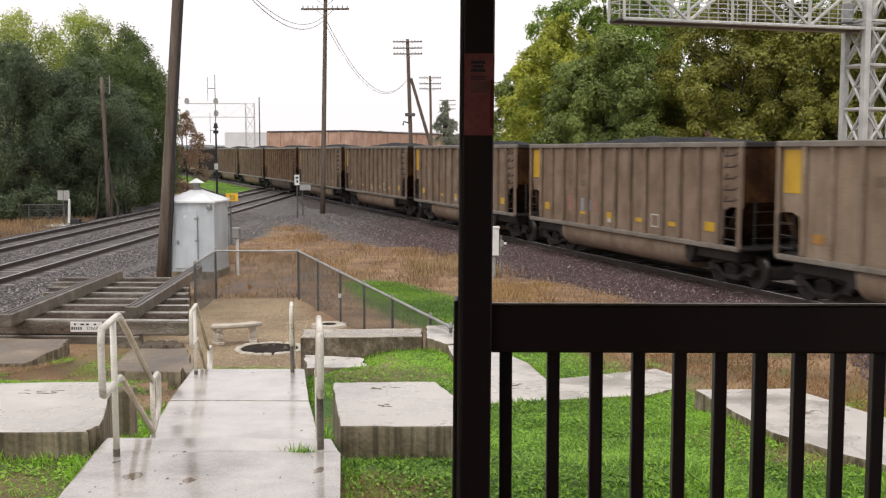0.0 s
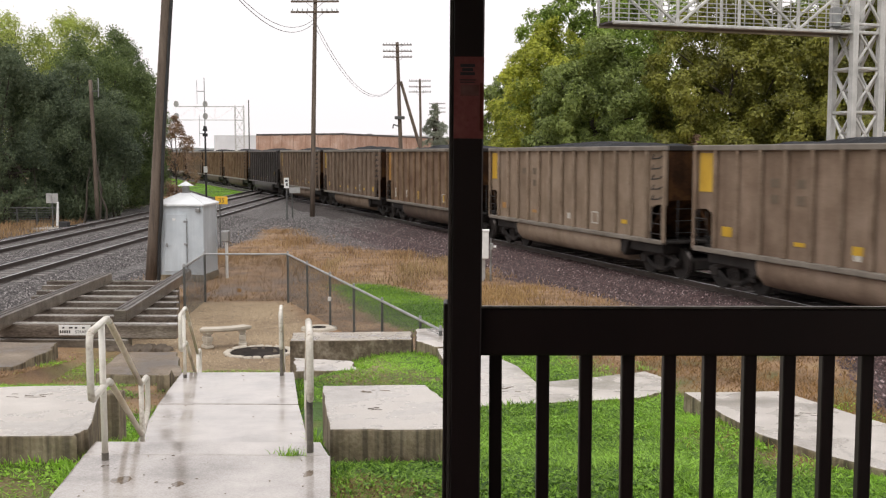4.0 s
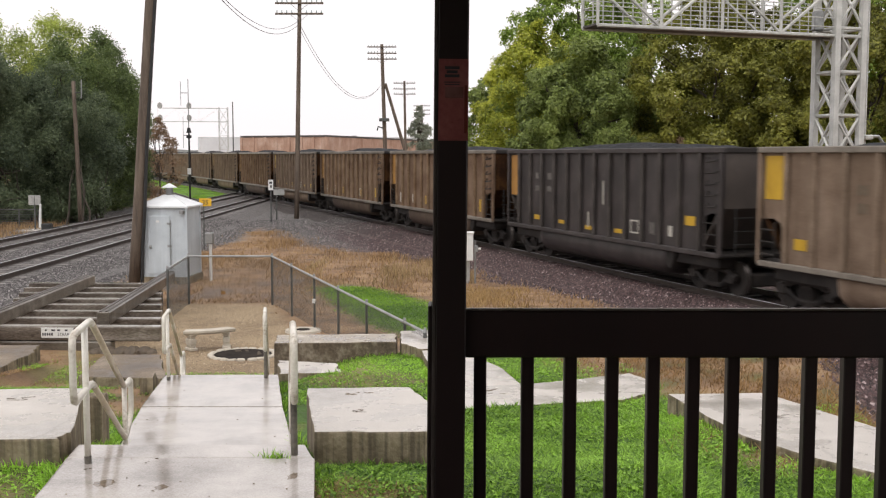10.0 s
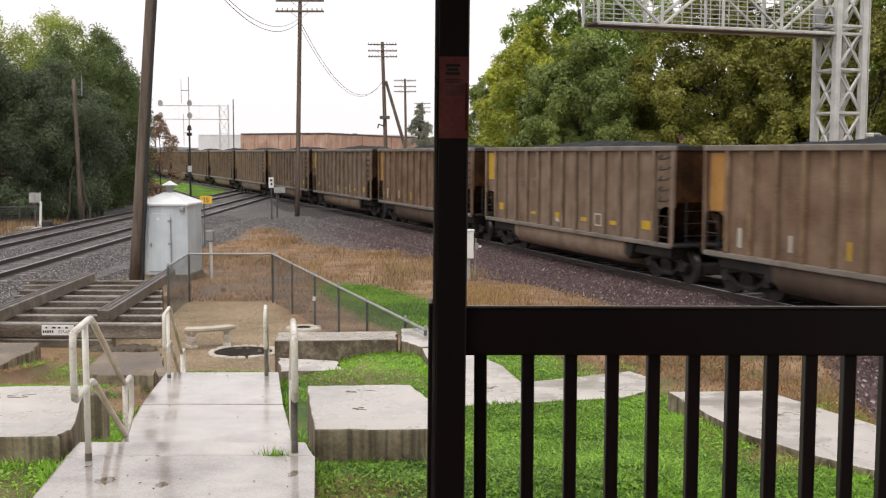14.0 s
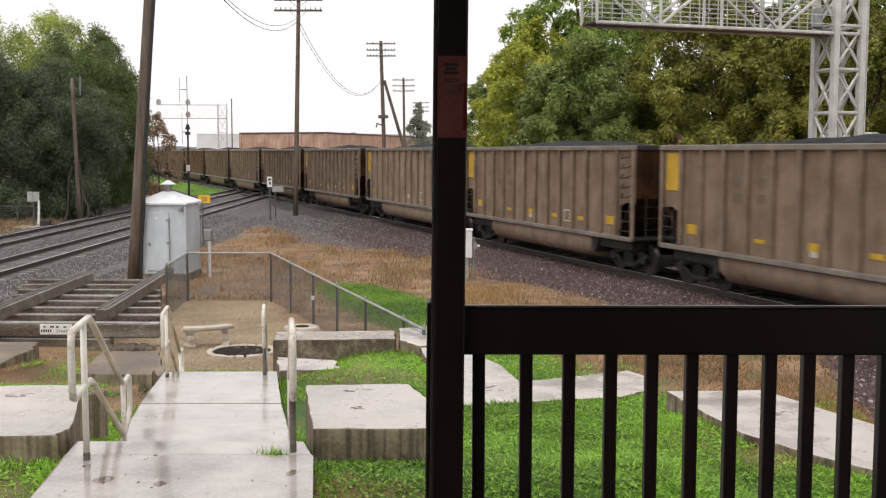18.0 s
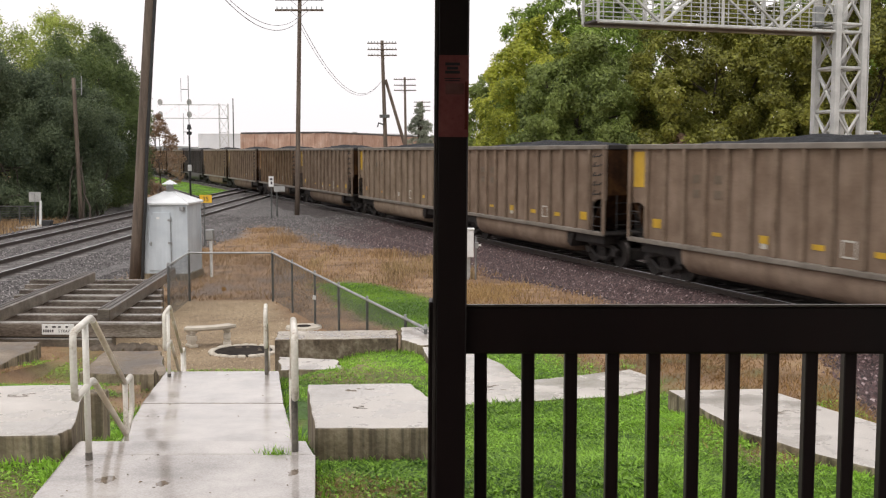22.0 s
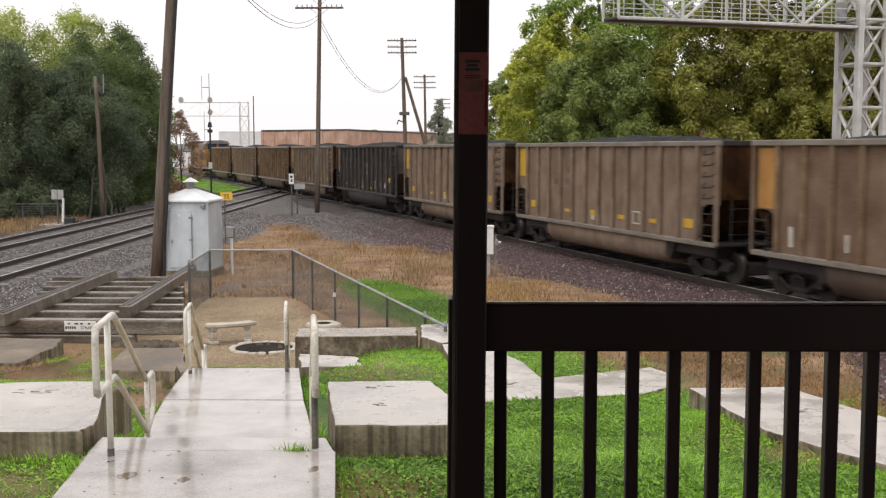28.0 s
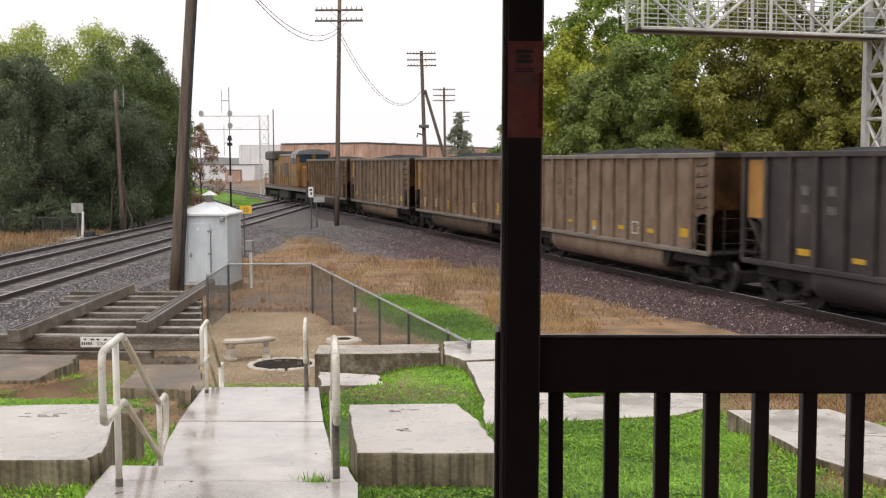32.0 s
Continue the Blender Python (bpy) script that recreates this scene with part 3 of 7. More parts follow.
def ground_z(x, y):
    f = step(-2.35, -2.0 + 1.1 * step(12.5, 14.5, y), x)                     # the yard is held up by a low wall on this side
    z = ramp_at(y) * (1 - f) + ramp_at(y, UPPER) * f
    z -= 0.07 * step(-1.1, -0.85, x) * step(6.5, 7.2, y) * (1 - step(8.2, 9.4, y))     # a dip before the thick slab
    g = step(1.4, 2.6, x) * step(4.5, 6.5, y) * (1 - step(9.7, 11.0, y))
    z = z * (1 - g) + 1.22 * g
    if 8 < y < 22:                               # the bank falls away to the ballast
        z -= min(0.5, max(0.0, x - 4.25 - (y - 11.16) * 0.287) * 0.4)
    if 6.9 < y < 13.1 and abs(x + 1.97 + 0.17 * (y - 8.63)) < 0.72:      # dug out under the path
        z = min(z, 1.62 if y < 7.2 else 0.98)
    d = off_track(x, y)
    z = min(z, -0.42 + max(0.0, d - 3.4) * 0.34)
    z = min(z, -0.36 + max(0.0, off_city(x, y) - 3.4) * 0.34)
    if -6.6 < x < (-2.2 if y < 16.2 else -1.0) and 13.6 < y < 26.5:      # level gravel court inside the fence
        z = min(z, 0.12)
    return z + 0.03 * noise.noise((x * 0.6, y * 0.6, 3.0))


def branch_x(y):
    """The connecting track's centre line: a short bend out of the crossed tracks, then straight."""
    turn, start, bow = radians(20), 76, 40
    if y < start + bow * math.sin(turn):
        return -18.9 - bow * (1 - math.sqrt(1 - ((max(y, start) - start) / bow) ** 2))
    return -18.9 - bow * (1 - math.cos(turn)) - (y - start - bow * math.sin(turn)) * math.tan(turn)


def zones(x, y):
    """lawn, gravel, tan court (what is left is dry weeds), and how red the gravel is."""
    w = 0.9 * noise.noise((x * 0.35, y * 0.35, 0.5)) + 0.5 * noise.noise((x * 1.3, y * 1.3, 4.5))
    d, c = off_track(x, y) + w * 0.8, off_city(x, y) + w * 0.8
    gravel = max(1 - step(4.5, 5.6, d), 1 - step(4.2, 5.4, c))
    if y > 44:
        gravel = max(gravel, 1 - step(6.2, 8.5, d))
    if -8.5 < x < -3.0 and 26.5 < y < 36:        # stony patch behind the court
        gravel = max(gravel, 0.65 * step(-0.2, 0.5, noise.noise((x * 0.9, y * 0.35, 21.0)) + 0.15) * step(26.5, 27.5, y) * (1 - step(32, 36, y)) * (1 - step(-4.5, -3.2, x)))
    if y < 16:
        gravel *= step(2.2, 3.6, 6.3 - d) if d > 3 else 1
    if 8 < y < 21:
        gravel = max(gravel, step(0.0, 0.5, x - 4.25 - (y - 11.16) * 0.287 + 0.35 * w))
    lawn = (1 - step(15.5, 16.5, y)) * step(-3.6, -2.6, x + w * 0.6) * (1 - step(11.6, 13.0, y + 0.6 * w) * step(1.4, 2.3, x))
    lawn = max(lawn, 0.75 * (1 - step(7.5, 9.0, y + w)))
    beyond = x + 4.15 - 0.375 * (25.95 - y)      # outside the fence
    lawn = max(lawn, (1 - step(1.2, 1.8, math.hypot((x + 1.3 + 0.3 * (y - 25.5)) / 0.8, (y - 25.5) / 3.7) + 0.25 * w)) * step(0.0, 0.5, beyond))
    lawn *= 1 - 0.75 * step(0.35, 0.75, w) * step(6.0, 7.0, y)
    worn = noise.noise((x * 2.1, y * 2.1, 12.0)) + 0.6 * noise.noise((x * 6.0, y * 6.0, 15.0))
    for px, py, rx, ry in ((-0.62, 6.35, 0.55, 0.55), (-2.75, 6.2, 0.4, 0.5), (-1.0, 13.2, 1.1, 0.6), (3.0, 8.9, 0.5, 0.3)):
        lawn *= 1 - 0.55 * (1 - step(0.6, 1.3, math.hypot((x - px) / rx, (y - py) / ry) - 0.6 * worn))
    lawn *= 1 - 0.7 * step(0.35, 0.7, worn) * step(5.0, 6.0, y) * (1 - step(15, 16, y)) * (1 - step(-0.2, 0.4, x))
    lawn *= 1 - step(2.0, 2.9, x - (13.0 - y) * 0.42 + 0.5 * worn) * step(4.0, 6.0, y) * (1 - 0.45 * step(-0.1, 0.3, worn)) * (1 - step(16, 17, y))
    if 1.2 < x < 7.5 and 9 < y < 18:             # thin green among the brown beside the walk
        lawn = max(lawn, 0.6 * step(0.05, 0.5, worn) * step(1.2, 2.0, x))
    lawn = max(lawn, step(-0.9, -0.4, x) * (1 - step(1.2, 2.2, x + w)) * (1 - step(18, 20, y + w)) * step(15, 16, y))
    if 93 < y < 175 and branch_x(y) + 1.2 < x < min(track_x(y) - 1.8, -20.9):
        gravel, lawn = 0.0, step(94, 96, y + w) * (1 - step(160, 172, y))
    if x < -2.4 and y < 19.4:
        lawn = max(lawn, step(-0.35, 0.35, w + 0.35 * noise.noise((x * 3, y * 3, 7.0))) * (1 - step(14, 19, y) * 0.6))
    court = step(-5.5, -5.2, x + (0.0 if y < 19.6 else 1.2)) * (1.0 if y > 15 or x > -3.7 else 0.0) * (1 - step(-1.9 - 0.0 * y, -1.4, x + (y - 17) * 0.28)) * step(13.5, 14, y) * (1 - step(25.8, 26.4, y))
    red = step(-9, -1.5, x) * (1 - step(52, 72, y))
    return lawn * (1 - gravel), gravel, court, red


def axis(dense_a, dense_b, pitch, far, grow=1.22):
    inner = list(np.arange(dense_a, dense_b + 1e-6, pitch))
    out, s, lo, hi = [], pitch, dense_a, dense_b
    left, right = [], []
    while lo > -far or hi < far:
        s *= grow
        lo, hi = lo - s, hi + s
        if lo > -far - s:
            left.append(lo)
        if hi < far + s:
            right.append(hi)
    return left[::-1] + inner + right


def build_ground():
    xs, ys = axis(-24, 14, 0.27, 3500), axis(4.5, 48, 0.27, 3500)
    nx, ny = len(xs), len(ys)
    verts, zone, redness = np.zeros((nx * ny, 3)), np.ones((nx * ny, 4)), np.zeros(nx * ny)
    i = 0
    for y in ys:
        for x in xs:
            verts[i] = (x, y, ground_z(x, y))
            lawn, gravel, court, red = zones(x, y)
            zone[i, :3] = (lawn, gravel, court)
            redness[i] = red
            i += 1
    a = (np.arange(ny - 1)[:, None] * nx + np.arange(nx - 1)[None, :]).ravel()
    me = raw_mesh("ground", verts, np.stack([a, a + 1, a + nx + 1, a + nx], 1).ravel(), 4, M["ground"])
    me.polygons.foreach_set("use_smooth", [True] * len(me.polygons))
    me.attributes.new("zone", "FLOAT_COLOR", "POINT").data.foreach_set("color", zone.ravel().astype(np.float32))
    me.attributes.new("redstone", "FLOAT", "POINT").data.foreach_set("value", redness.astype(np.float32))
    tagged(new("ground", me), "lawn, dry weeds and gravel on uneven ground", "ground", kind="structure")


build_ground()


# ---- tracks ----
def track_frame(x_at, slope, y):
    """A point of a track's centre line and its directions along and across."""
    off, more = bend(y) if x_at == TRACK_X else (0.0, 0.0)
    d = Vector((slope + more, 1.0, 0)).normalized()
    return Vector((x_at + slope * y + off, y, 0)), d, Vector((d.y, -d.x, 0))


def sweep(profile, x_at, slope, y0, y1):
    """A bar of the given cross-section (across, z) laid along a track."""
    bm = bmesh.new()
    rings = []
    for y in [y0] + ([BEND_FROM + 5.0 * i for i in range(26)] if x_at == TRACK_X else []) + [y1]:
        p, d, n = track_frame(x_at, slope, y)
        rings.append([bm.verts.new(p + n * a + Vector((0, 0, z))) for a, z in profile])
    k = len(profile)
    for a, b in zip(rings, rings[1:]):
        for i in range(k):
            bm.faces.new((a[i], a[(i + 1) % k], b[(i + 1) % k], b[i]))
    bm.faces.new(rings[0])
    bm.faces.new(rings[-1][::-1])
    bmesh.ops.recalc_face_normals(bm, faces=bm.faces[:])
    return bm


RAIL = ((-0.075, -0.18), (0.075, -0.18), (0.07, -0.165), (0.012, -0.145), (0.012, -0.045), (0.036, -0.03), (0.036, -0.004), (-0.036, -0.004), (-0.036, -0.03), (-0.012, -0.045), (-0.012, -0.145), (-0.07, -0.165))


def shifted(profile, by):
    return [(a + by, z) for a, z in profile]


def ballast_bed(x_at, slope, y0, y1, name, red):
    """Crushed stone shoulders, with a rough surface, under one track."""
    cross = (-3.7, -3.1, -2.5, -1.9, -1.5, -1.0, -0.5, 0.0, 0.5, 1.0, 1.5, 1.9, 2.5, 3.1, 3.7)
    ys = list(np.arange(max(y0, 14), min(y1, 75), 0.3))
    ys = list(np.arange(y0, ys[0], 12.0)) + ys + list(np.arange(ys[-1] + 2, y1, 12.0))
    verts, zone, reds, oily_shade = [], [], [], []
    for y in ys:
        p, d, n = track_frame(x_at, slope, y)
        wide = 1.8 * step(40, 55, y) if red == "reddish" else 0.0        # the train's shade, painted wider towards the crossing
        for a in cross:
            q = p + n * a
            if y > 98:
                q = p + n * a * 0.5
            z = -0.165 if abs(a) <= 1.9 else -0.165 - (abs(a) - 1.9) * 0.24
            z += 0.035 * noise.noise((q.x * 2.3, q.y * 2.3, 1.0)) + 0.03 * noise.noise((q.x * 6.1, q.y * 6.1, 2.0)) - (0.12 if abs(a) > 3.5 else 0)
            verts.append((q.x, q.y, z))
            reds.append(zones(q.x, q.y)[3])
            # dark band along the rails: oil plus the train's shade, both in the colour
            oily_shade.append((1 - step(1.1 + wide, 1.8 + wide, abs(a) + 0.5 * noise.noise((q.x, q.y, 8.0)))) * (0.85 if red == "reddish" else 0.2))
    nx = len(cross)
    a = (np.arange(len(ys) - 1)[:, None] * nx + np.arange(nx - 1)[None, :]).ravel()
    me = raw_mesh(name, np.array(verts), np.stack([a, a + nx, a + nx + 1, a + 1], 1).ravel(), 4, M["ground"])
    zone = np.tile((0, 1, 0, 1), len(verts)).astype(np.float32)
    me.attributes.new("zone", "FLOAT_COLOR", "POINT").data.foreach_set("color", zone)
    me.attributes.new("redstone", "FLOAT", "POINT").data.foreach_set("value", np.array(reds, dtype=np.float32))
    me.attributes.new("grease_shade", "FLOAT", "POINT").data.foreach_set("value", np.array(oily_shade, dtype=np.float32))
    return tagged(new(name, me), "bed of crushed " + red + " stone under the rails", "ballast", kind="structure")


TRACKS = []
for x_at, slope, y0, y1, hue in ((TRACK_X, TRACK_SLOPE, -420, 900, "reddish"), (CITY_TRACKS[0][0] - 36 * CITY_TRACKS[0][1], CITY_TRACKS[0][1], -300, 700, "grey"), (CITY_TRACKS[1][0] - 36 * CITY_TRACKS[1][1], CITY_TRACKS[1][1], -300, 700, "grey")):
    TRACKS.append((x_at, slope, y0, y1))
    ballast_bed(x_at, slope, y0, y1, "ballast", hue)
    tr = thing("railway_track", "straight railway track with rusty rails on wooden ties", "track", kind="structure")
    for side in (-0.755, 0.755):
        rail = part("rail", sweep(shifted(RAIL, side), x_at, slope, y0, y1), M["steel_rail"], tr)
        part("rail_head", sweep([(side - 0.03, -0.006), (side + 0.03, -0.006), (side + 0.028, 0.0), (side - 0.028, 0.0)], x_at, slope, y0, y1), M["rail_head"], rail, "polished running surface")
    TRACKS[-1] = (*TRACKS[-1], tr)


# a connecting track that bends off behind the trees
def curved_track():
    tr = thing("connecting_track", "curved connecting track with worn rails", "track", kind="structure")
    pts = [(branch_x(75 + 2.0 * i), 75 + 2.0 * i) for i in range(40)]
    for side in (-0.755, 0.755):
        bm = bmesh.new()
        rings = []
        for i, (x, y) in enumerate(pts):
            x2, y2 = pts[min(i + 1, 39)]
            x1, y1 = pts[max(i - 1, 0)]
            d = Vector((x2 - x1, y2 - y1, 0)).normalized()
            n = Vector((d.y, -d.x, 0))
            rings.append([bm.verts.new(Vector((x, y, 0)) + n * (a + side) + Vector((0, 0, z - 0.01))) for a, z in RAIL])
        k = len(RAIL)
        for a, b in zip(rings, rings[1:]):
            for j in range(k):
                bm.faces.new((a[j], a[(j + 1) % k], b[(j + 1) % k], b[j]))
        bm.faces.new(rings[0])
        bm.faces.new(rings[-1][::-1])
        bmesh.ops.recalc_face_normals(bm, faces=bm.faces[:])
        part("rail", bm, M["steel_rail"], tr)
    for i in range(0, 39):
        (x, y), (x2, y2) = pts[i], pts[i + 1]
        part("tie", box((2.5, 0.22, 0.14), (x, y, -0.26), (0, 0, -math.degrees(math.atan2(x2 - x, y2 - y)))), M["tie"], tr)


curved_track()


# ---- concrete in the yard ----
def slab(name, outline, z0, z1, label, seed, jag=0.012, steps=7, category="concrete slab", top="slab", side="slab_side", group="", kind=""):
    bm = prism(outline, z0, z1, jag=jag, seed=seed, steps=steps)
    rim = [e for e in bm.edges if any(f.normal.z > 0.7 for f in e.link_faces) and any(abs(f.normal.z) < 0.6 for f in e.link_faces)]
    bmesh.ops.bevel(bm, geom=rim, offset=0.0004 if name == "puddle" else 0.018, segments=2, affect="EDGES", profile=0.6)
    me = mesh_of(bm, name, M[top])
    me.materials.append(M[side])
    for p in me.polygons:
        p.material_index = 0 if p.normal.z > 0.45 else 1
    return tagged(new(name, me), label, category, group, kind)


AXIS = Vector((-0.151, 0.9885, 0))              # the way the path runs down to the court


def path_piece(name, left, right, z, drop=0.3, seed=3, tilt=0.0):
    """One flag of the path between two (x, y) edges, each from near to far."""
    (a, b), (c, d) = left, right
    y0 = a[1]
    return slab(name, [a, c, d, b], lambda x, y: z - drop - (y - y0) * tilt, lambda x, y: z - (y - y0) * tilt, "wet pale concrete flag of the park path", seed, jag=0.003, category="path", top="concrete", kind="structure")


path_piece("path_1", ((-2.05, 3.2), (-2.49, 6.93)), ((-0.4, 3.2), (-0.84, 6.93)), 1.75, seed=11)
path_piece("path_2", ((-2.5, 6.955), (-2.535, 7.3)), ((-0.85, 6.955), (-0.953, 7.3)), 1.74, seed=12)
for i in range(3):                               # first flight, four risers down
    y = 7.305 + 0.44 * i
    path_piece("path_step", ((-2.54 - 0.075 * i, y), (-2.6 - 0.075 * i, y + 0.435)), ((-0.96 - 0.075 * i, y), (-1.03 - 0.075 * i, y + 0.435)), 1.6 - 0.14 * i, 0.5, seed=13 + i)
path_piece("path_3", ((-2.77, 8.63), (-3.178, 11.1)), ((-1.17, 8.63), (-1.68, 11.1)), 1.17, seed=17, tilt=0.03)
path_piece("path_4", ((-3.183, 11.125), (-3.41, 12.97)), ((-1.685, 11.125), (-2.02, 13.0)), 1.095, seed=18, tilt=0.025)
for i in range(4):                               # second flight, down to the court
    y = 13.01 + 0.37 * i
    path_piece("path_step", ((-3.415 - 0.054 * i, y), (-3.465 - 0.054 * i, y + 0.365)), ((-2.02 - 0.054 * i, y), (-2.07 - 0.054 * i, y + 0.365)), 0.87 - 0.17 * i, 0.6, seed=20 + i)
slab("stair_cheek", [(-3.66, 12.75), (-3.5, 12.75), (-3.76, 14.6), (-3.92, 14.6)], -0.1, lambda x, y: 1.06 - max(0.0, y - 13.0) * 0.5, "sloping dark wet concrete cheek beside the lower steps", 44, jag=0.008, category="stair wall", top="slab_wet")

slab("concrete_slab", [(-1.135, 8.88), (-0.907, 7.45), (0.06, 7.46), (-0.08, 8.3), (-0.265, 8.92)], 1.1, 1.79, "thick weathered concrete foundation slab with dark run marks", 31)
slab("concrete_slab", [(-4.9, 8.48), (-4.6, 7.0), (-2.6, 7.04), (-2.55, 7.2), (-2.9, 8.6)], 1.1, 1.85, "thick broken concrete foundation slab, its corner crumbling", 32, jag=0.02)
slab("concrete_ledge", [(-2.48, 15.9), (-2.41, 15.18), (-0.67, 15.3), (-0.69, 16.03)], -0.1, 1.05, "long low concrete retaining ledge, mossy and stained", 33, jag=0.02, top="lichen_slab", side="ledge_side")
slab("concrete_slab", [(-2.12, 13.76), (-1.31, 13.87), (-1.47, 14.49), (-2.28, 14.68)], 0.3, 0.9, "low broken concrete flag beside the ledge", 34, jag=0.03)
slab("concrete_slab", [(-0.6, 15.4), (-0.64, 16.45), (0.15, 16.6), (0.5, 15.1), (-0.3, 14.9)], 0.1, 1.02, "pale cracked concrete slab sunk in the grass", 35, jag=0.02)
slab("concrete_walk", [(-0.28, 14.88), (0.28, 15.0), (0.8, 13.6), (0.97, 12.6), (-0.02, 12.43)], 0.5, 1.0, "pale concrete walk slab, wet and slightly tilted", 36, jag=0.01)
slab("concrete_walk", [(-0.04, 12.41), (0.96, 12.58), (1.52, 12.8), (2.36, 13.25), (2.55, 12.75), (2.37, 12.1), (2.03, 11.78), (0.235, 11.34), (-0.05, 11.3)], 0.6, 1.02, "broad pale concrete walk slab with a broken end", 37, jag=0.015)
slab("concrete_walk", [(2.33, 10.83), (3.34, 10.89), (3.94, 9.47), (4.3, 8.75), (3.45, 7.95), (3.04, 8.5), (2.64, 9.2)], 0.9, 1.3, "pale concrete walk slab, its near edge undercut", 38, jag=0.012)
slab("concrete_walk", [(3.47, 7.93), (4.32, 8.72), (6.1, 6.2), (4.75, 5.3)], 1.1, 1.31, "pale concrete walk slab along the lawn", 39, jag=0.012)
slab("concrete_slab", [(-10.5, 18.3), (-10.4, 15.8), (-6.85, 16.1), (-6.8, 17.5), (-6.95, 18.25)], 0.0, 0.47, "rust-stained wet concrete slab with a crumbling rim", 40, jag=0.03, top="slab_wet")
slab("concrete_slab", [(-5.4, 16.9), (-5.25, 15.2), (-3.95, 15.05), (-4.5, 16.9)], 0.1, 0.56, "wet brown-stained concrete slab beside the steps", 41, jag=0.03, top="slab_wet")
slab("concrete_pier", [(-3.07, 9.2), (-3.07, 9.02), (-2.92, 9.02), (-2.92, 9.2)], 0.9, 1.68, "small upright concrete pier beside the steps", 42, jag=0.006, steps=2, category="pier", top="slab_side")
for px, py, w, d in ((-1.692, 6.295, 0.042, 0.05), (-2.06, 6.37, 0.06, 0.075), (-0.932, 6.52, 0.03, 0.07)):      # rain in hollows, brown reflections put into its colour
    slab("puddle", [(px + w * math.cos(a) * k, py + d * math.sin(a) * k) for a, k in ((0.3142 * i, 0.95 + 0.5 * noise.noise((px * 9, i * 0.9, 2.0))) for i in range(20))], 1.74, 1.7512, "small rain puddle coloured with brown reflections, in a hollow of the path", 43, jag=0.002, steps=2, category="puddle", top="puddle", side="puddle", group="puddles on the path")


# ---- the deck that the view is taken from ----
def build_deck():
    d = thing("deck_floor", "dark boarded deck floor", "deck", kind="structure")
    for i in range(24):
        part("board", box((5.6, 0.135, 0.035), (0.9, 3.05 - 0.14 * i, 2.19), bevel=0.004), M["dark_wood"], d)
    part("joist", box((5.6, 0.05, 0.24), (0.9, 3.1, 2.04)), M["dark_wood"], d)
    for x in (-1.6, 0.9, 3.4):
        for y in (3.0, -0.1):
            part("support", box((0.14, 0.14, 0.75), (x, y, 1.81)), M["dark_wood"], d)
    # both unseen: the roof shades post and rail, the wall closes the back
    roof = tagged(new("deck_roof", mesh_of(box((7.0, 4.7, 0.16), (0.6, 0.75, 5.25)), "deck_roof", M["dark_wood"])), "unseen roof assumed over the deck, shading it", "roof", kind="structure")
    back_wall = tagged(new("wall_back", mesh_of(box((7.0, 0.2, 4.2), (0.6, -1.9, 3.1)), "wall_back", M["dark_wood"])), "unseen wall added to close the deck's back", "wall", kind="structure")
    post = thing("deck_post", "dark brown square deck post with a faded red sticker", "post", pose(0.012, 3.0, 2.2, 0, 0.45, 0))
    part("shaft", box((0.085, 0.094, 3.0), (0.0045, 0, 1.5), bevel=0.004), M["dark_wood"], post)
    part("trim_board", box((0.012, 0.09, 1.13), (-0.0535, 0.0, 0.565), bevel=0.003), M["dark_wood"], post)
    # paler strip paints in the light on the post's left face
    part("side_strip", box((0.01, 0.092, 3.0), (-0.0427, 0.0, 1.5), bevel=0.002), M["lit_edge_brown"], post, "thin strip coloured as the post's lit left face")
    tape = part("sticker", box((0.082, 0.003, 0.222), (0.006, -0.0487, 1.7)), M["tape"], post, "faded red rectangular sticker")
    for z, w in ((1.787, 0.04), (1.776, 0.03), (1.765, 0.04), (1.748, 0.044), (1.742, 0.04)):
        part("dark_field", box((w, 0.002, 0.008 if z > 1.76 else 0.003), (0.002, -0.0512, z)), M["bar"], tape)
    part("pale_field", box((0.05, 0.002, 0.03), (0.008, -0.0512, 1.72)), M["tape_pale"], tape)
    part("red_edge", box((0.008, 0.002, 0.13), (0.04, -0.0512, 1.675)), M["red"], tape)
    rail = thing("deck_railing", "dark brown wooden deck railing with square balusters", "railing", pose(0, 3.0, 2.2))
    part("top_rail", box((2.6, 0.05, 0.136), (1.362, 0, 1.047), bevel=0.006), M["dark_wood"], rail)
    part("cap_edge", box((2.6, 0.012, 0.006), (1.362, -0.02, 1.1175)), M["timber"], rail, "thin grey upper edge")
    part("bottom_rail", box((2.6, 0.045, 0.09), (1.362, 0.005, 0.14), bevel=0.005), M["dark_wood"], rail)
    for x in (0.11, 0.246, 0.369, 0.489, 0.607, 0.722, 0.836, 0.947, 1.058, 1.169, 1.28, 1.39, 1.5, 1.61, 1.72, 1.83):
        part("baluster", box((0.036, 0.036, 0.82), (x, 0.03, 0.585), bevel=0.003), M["dark_wood"], rail)


build_deck()


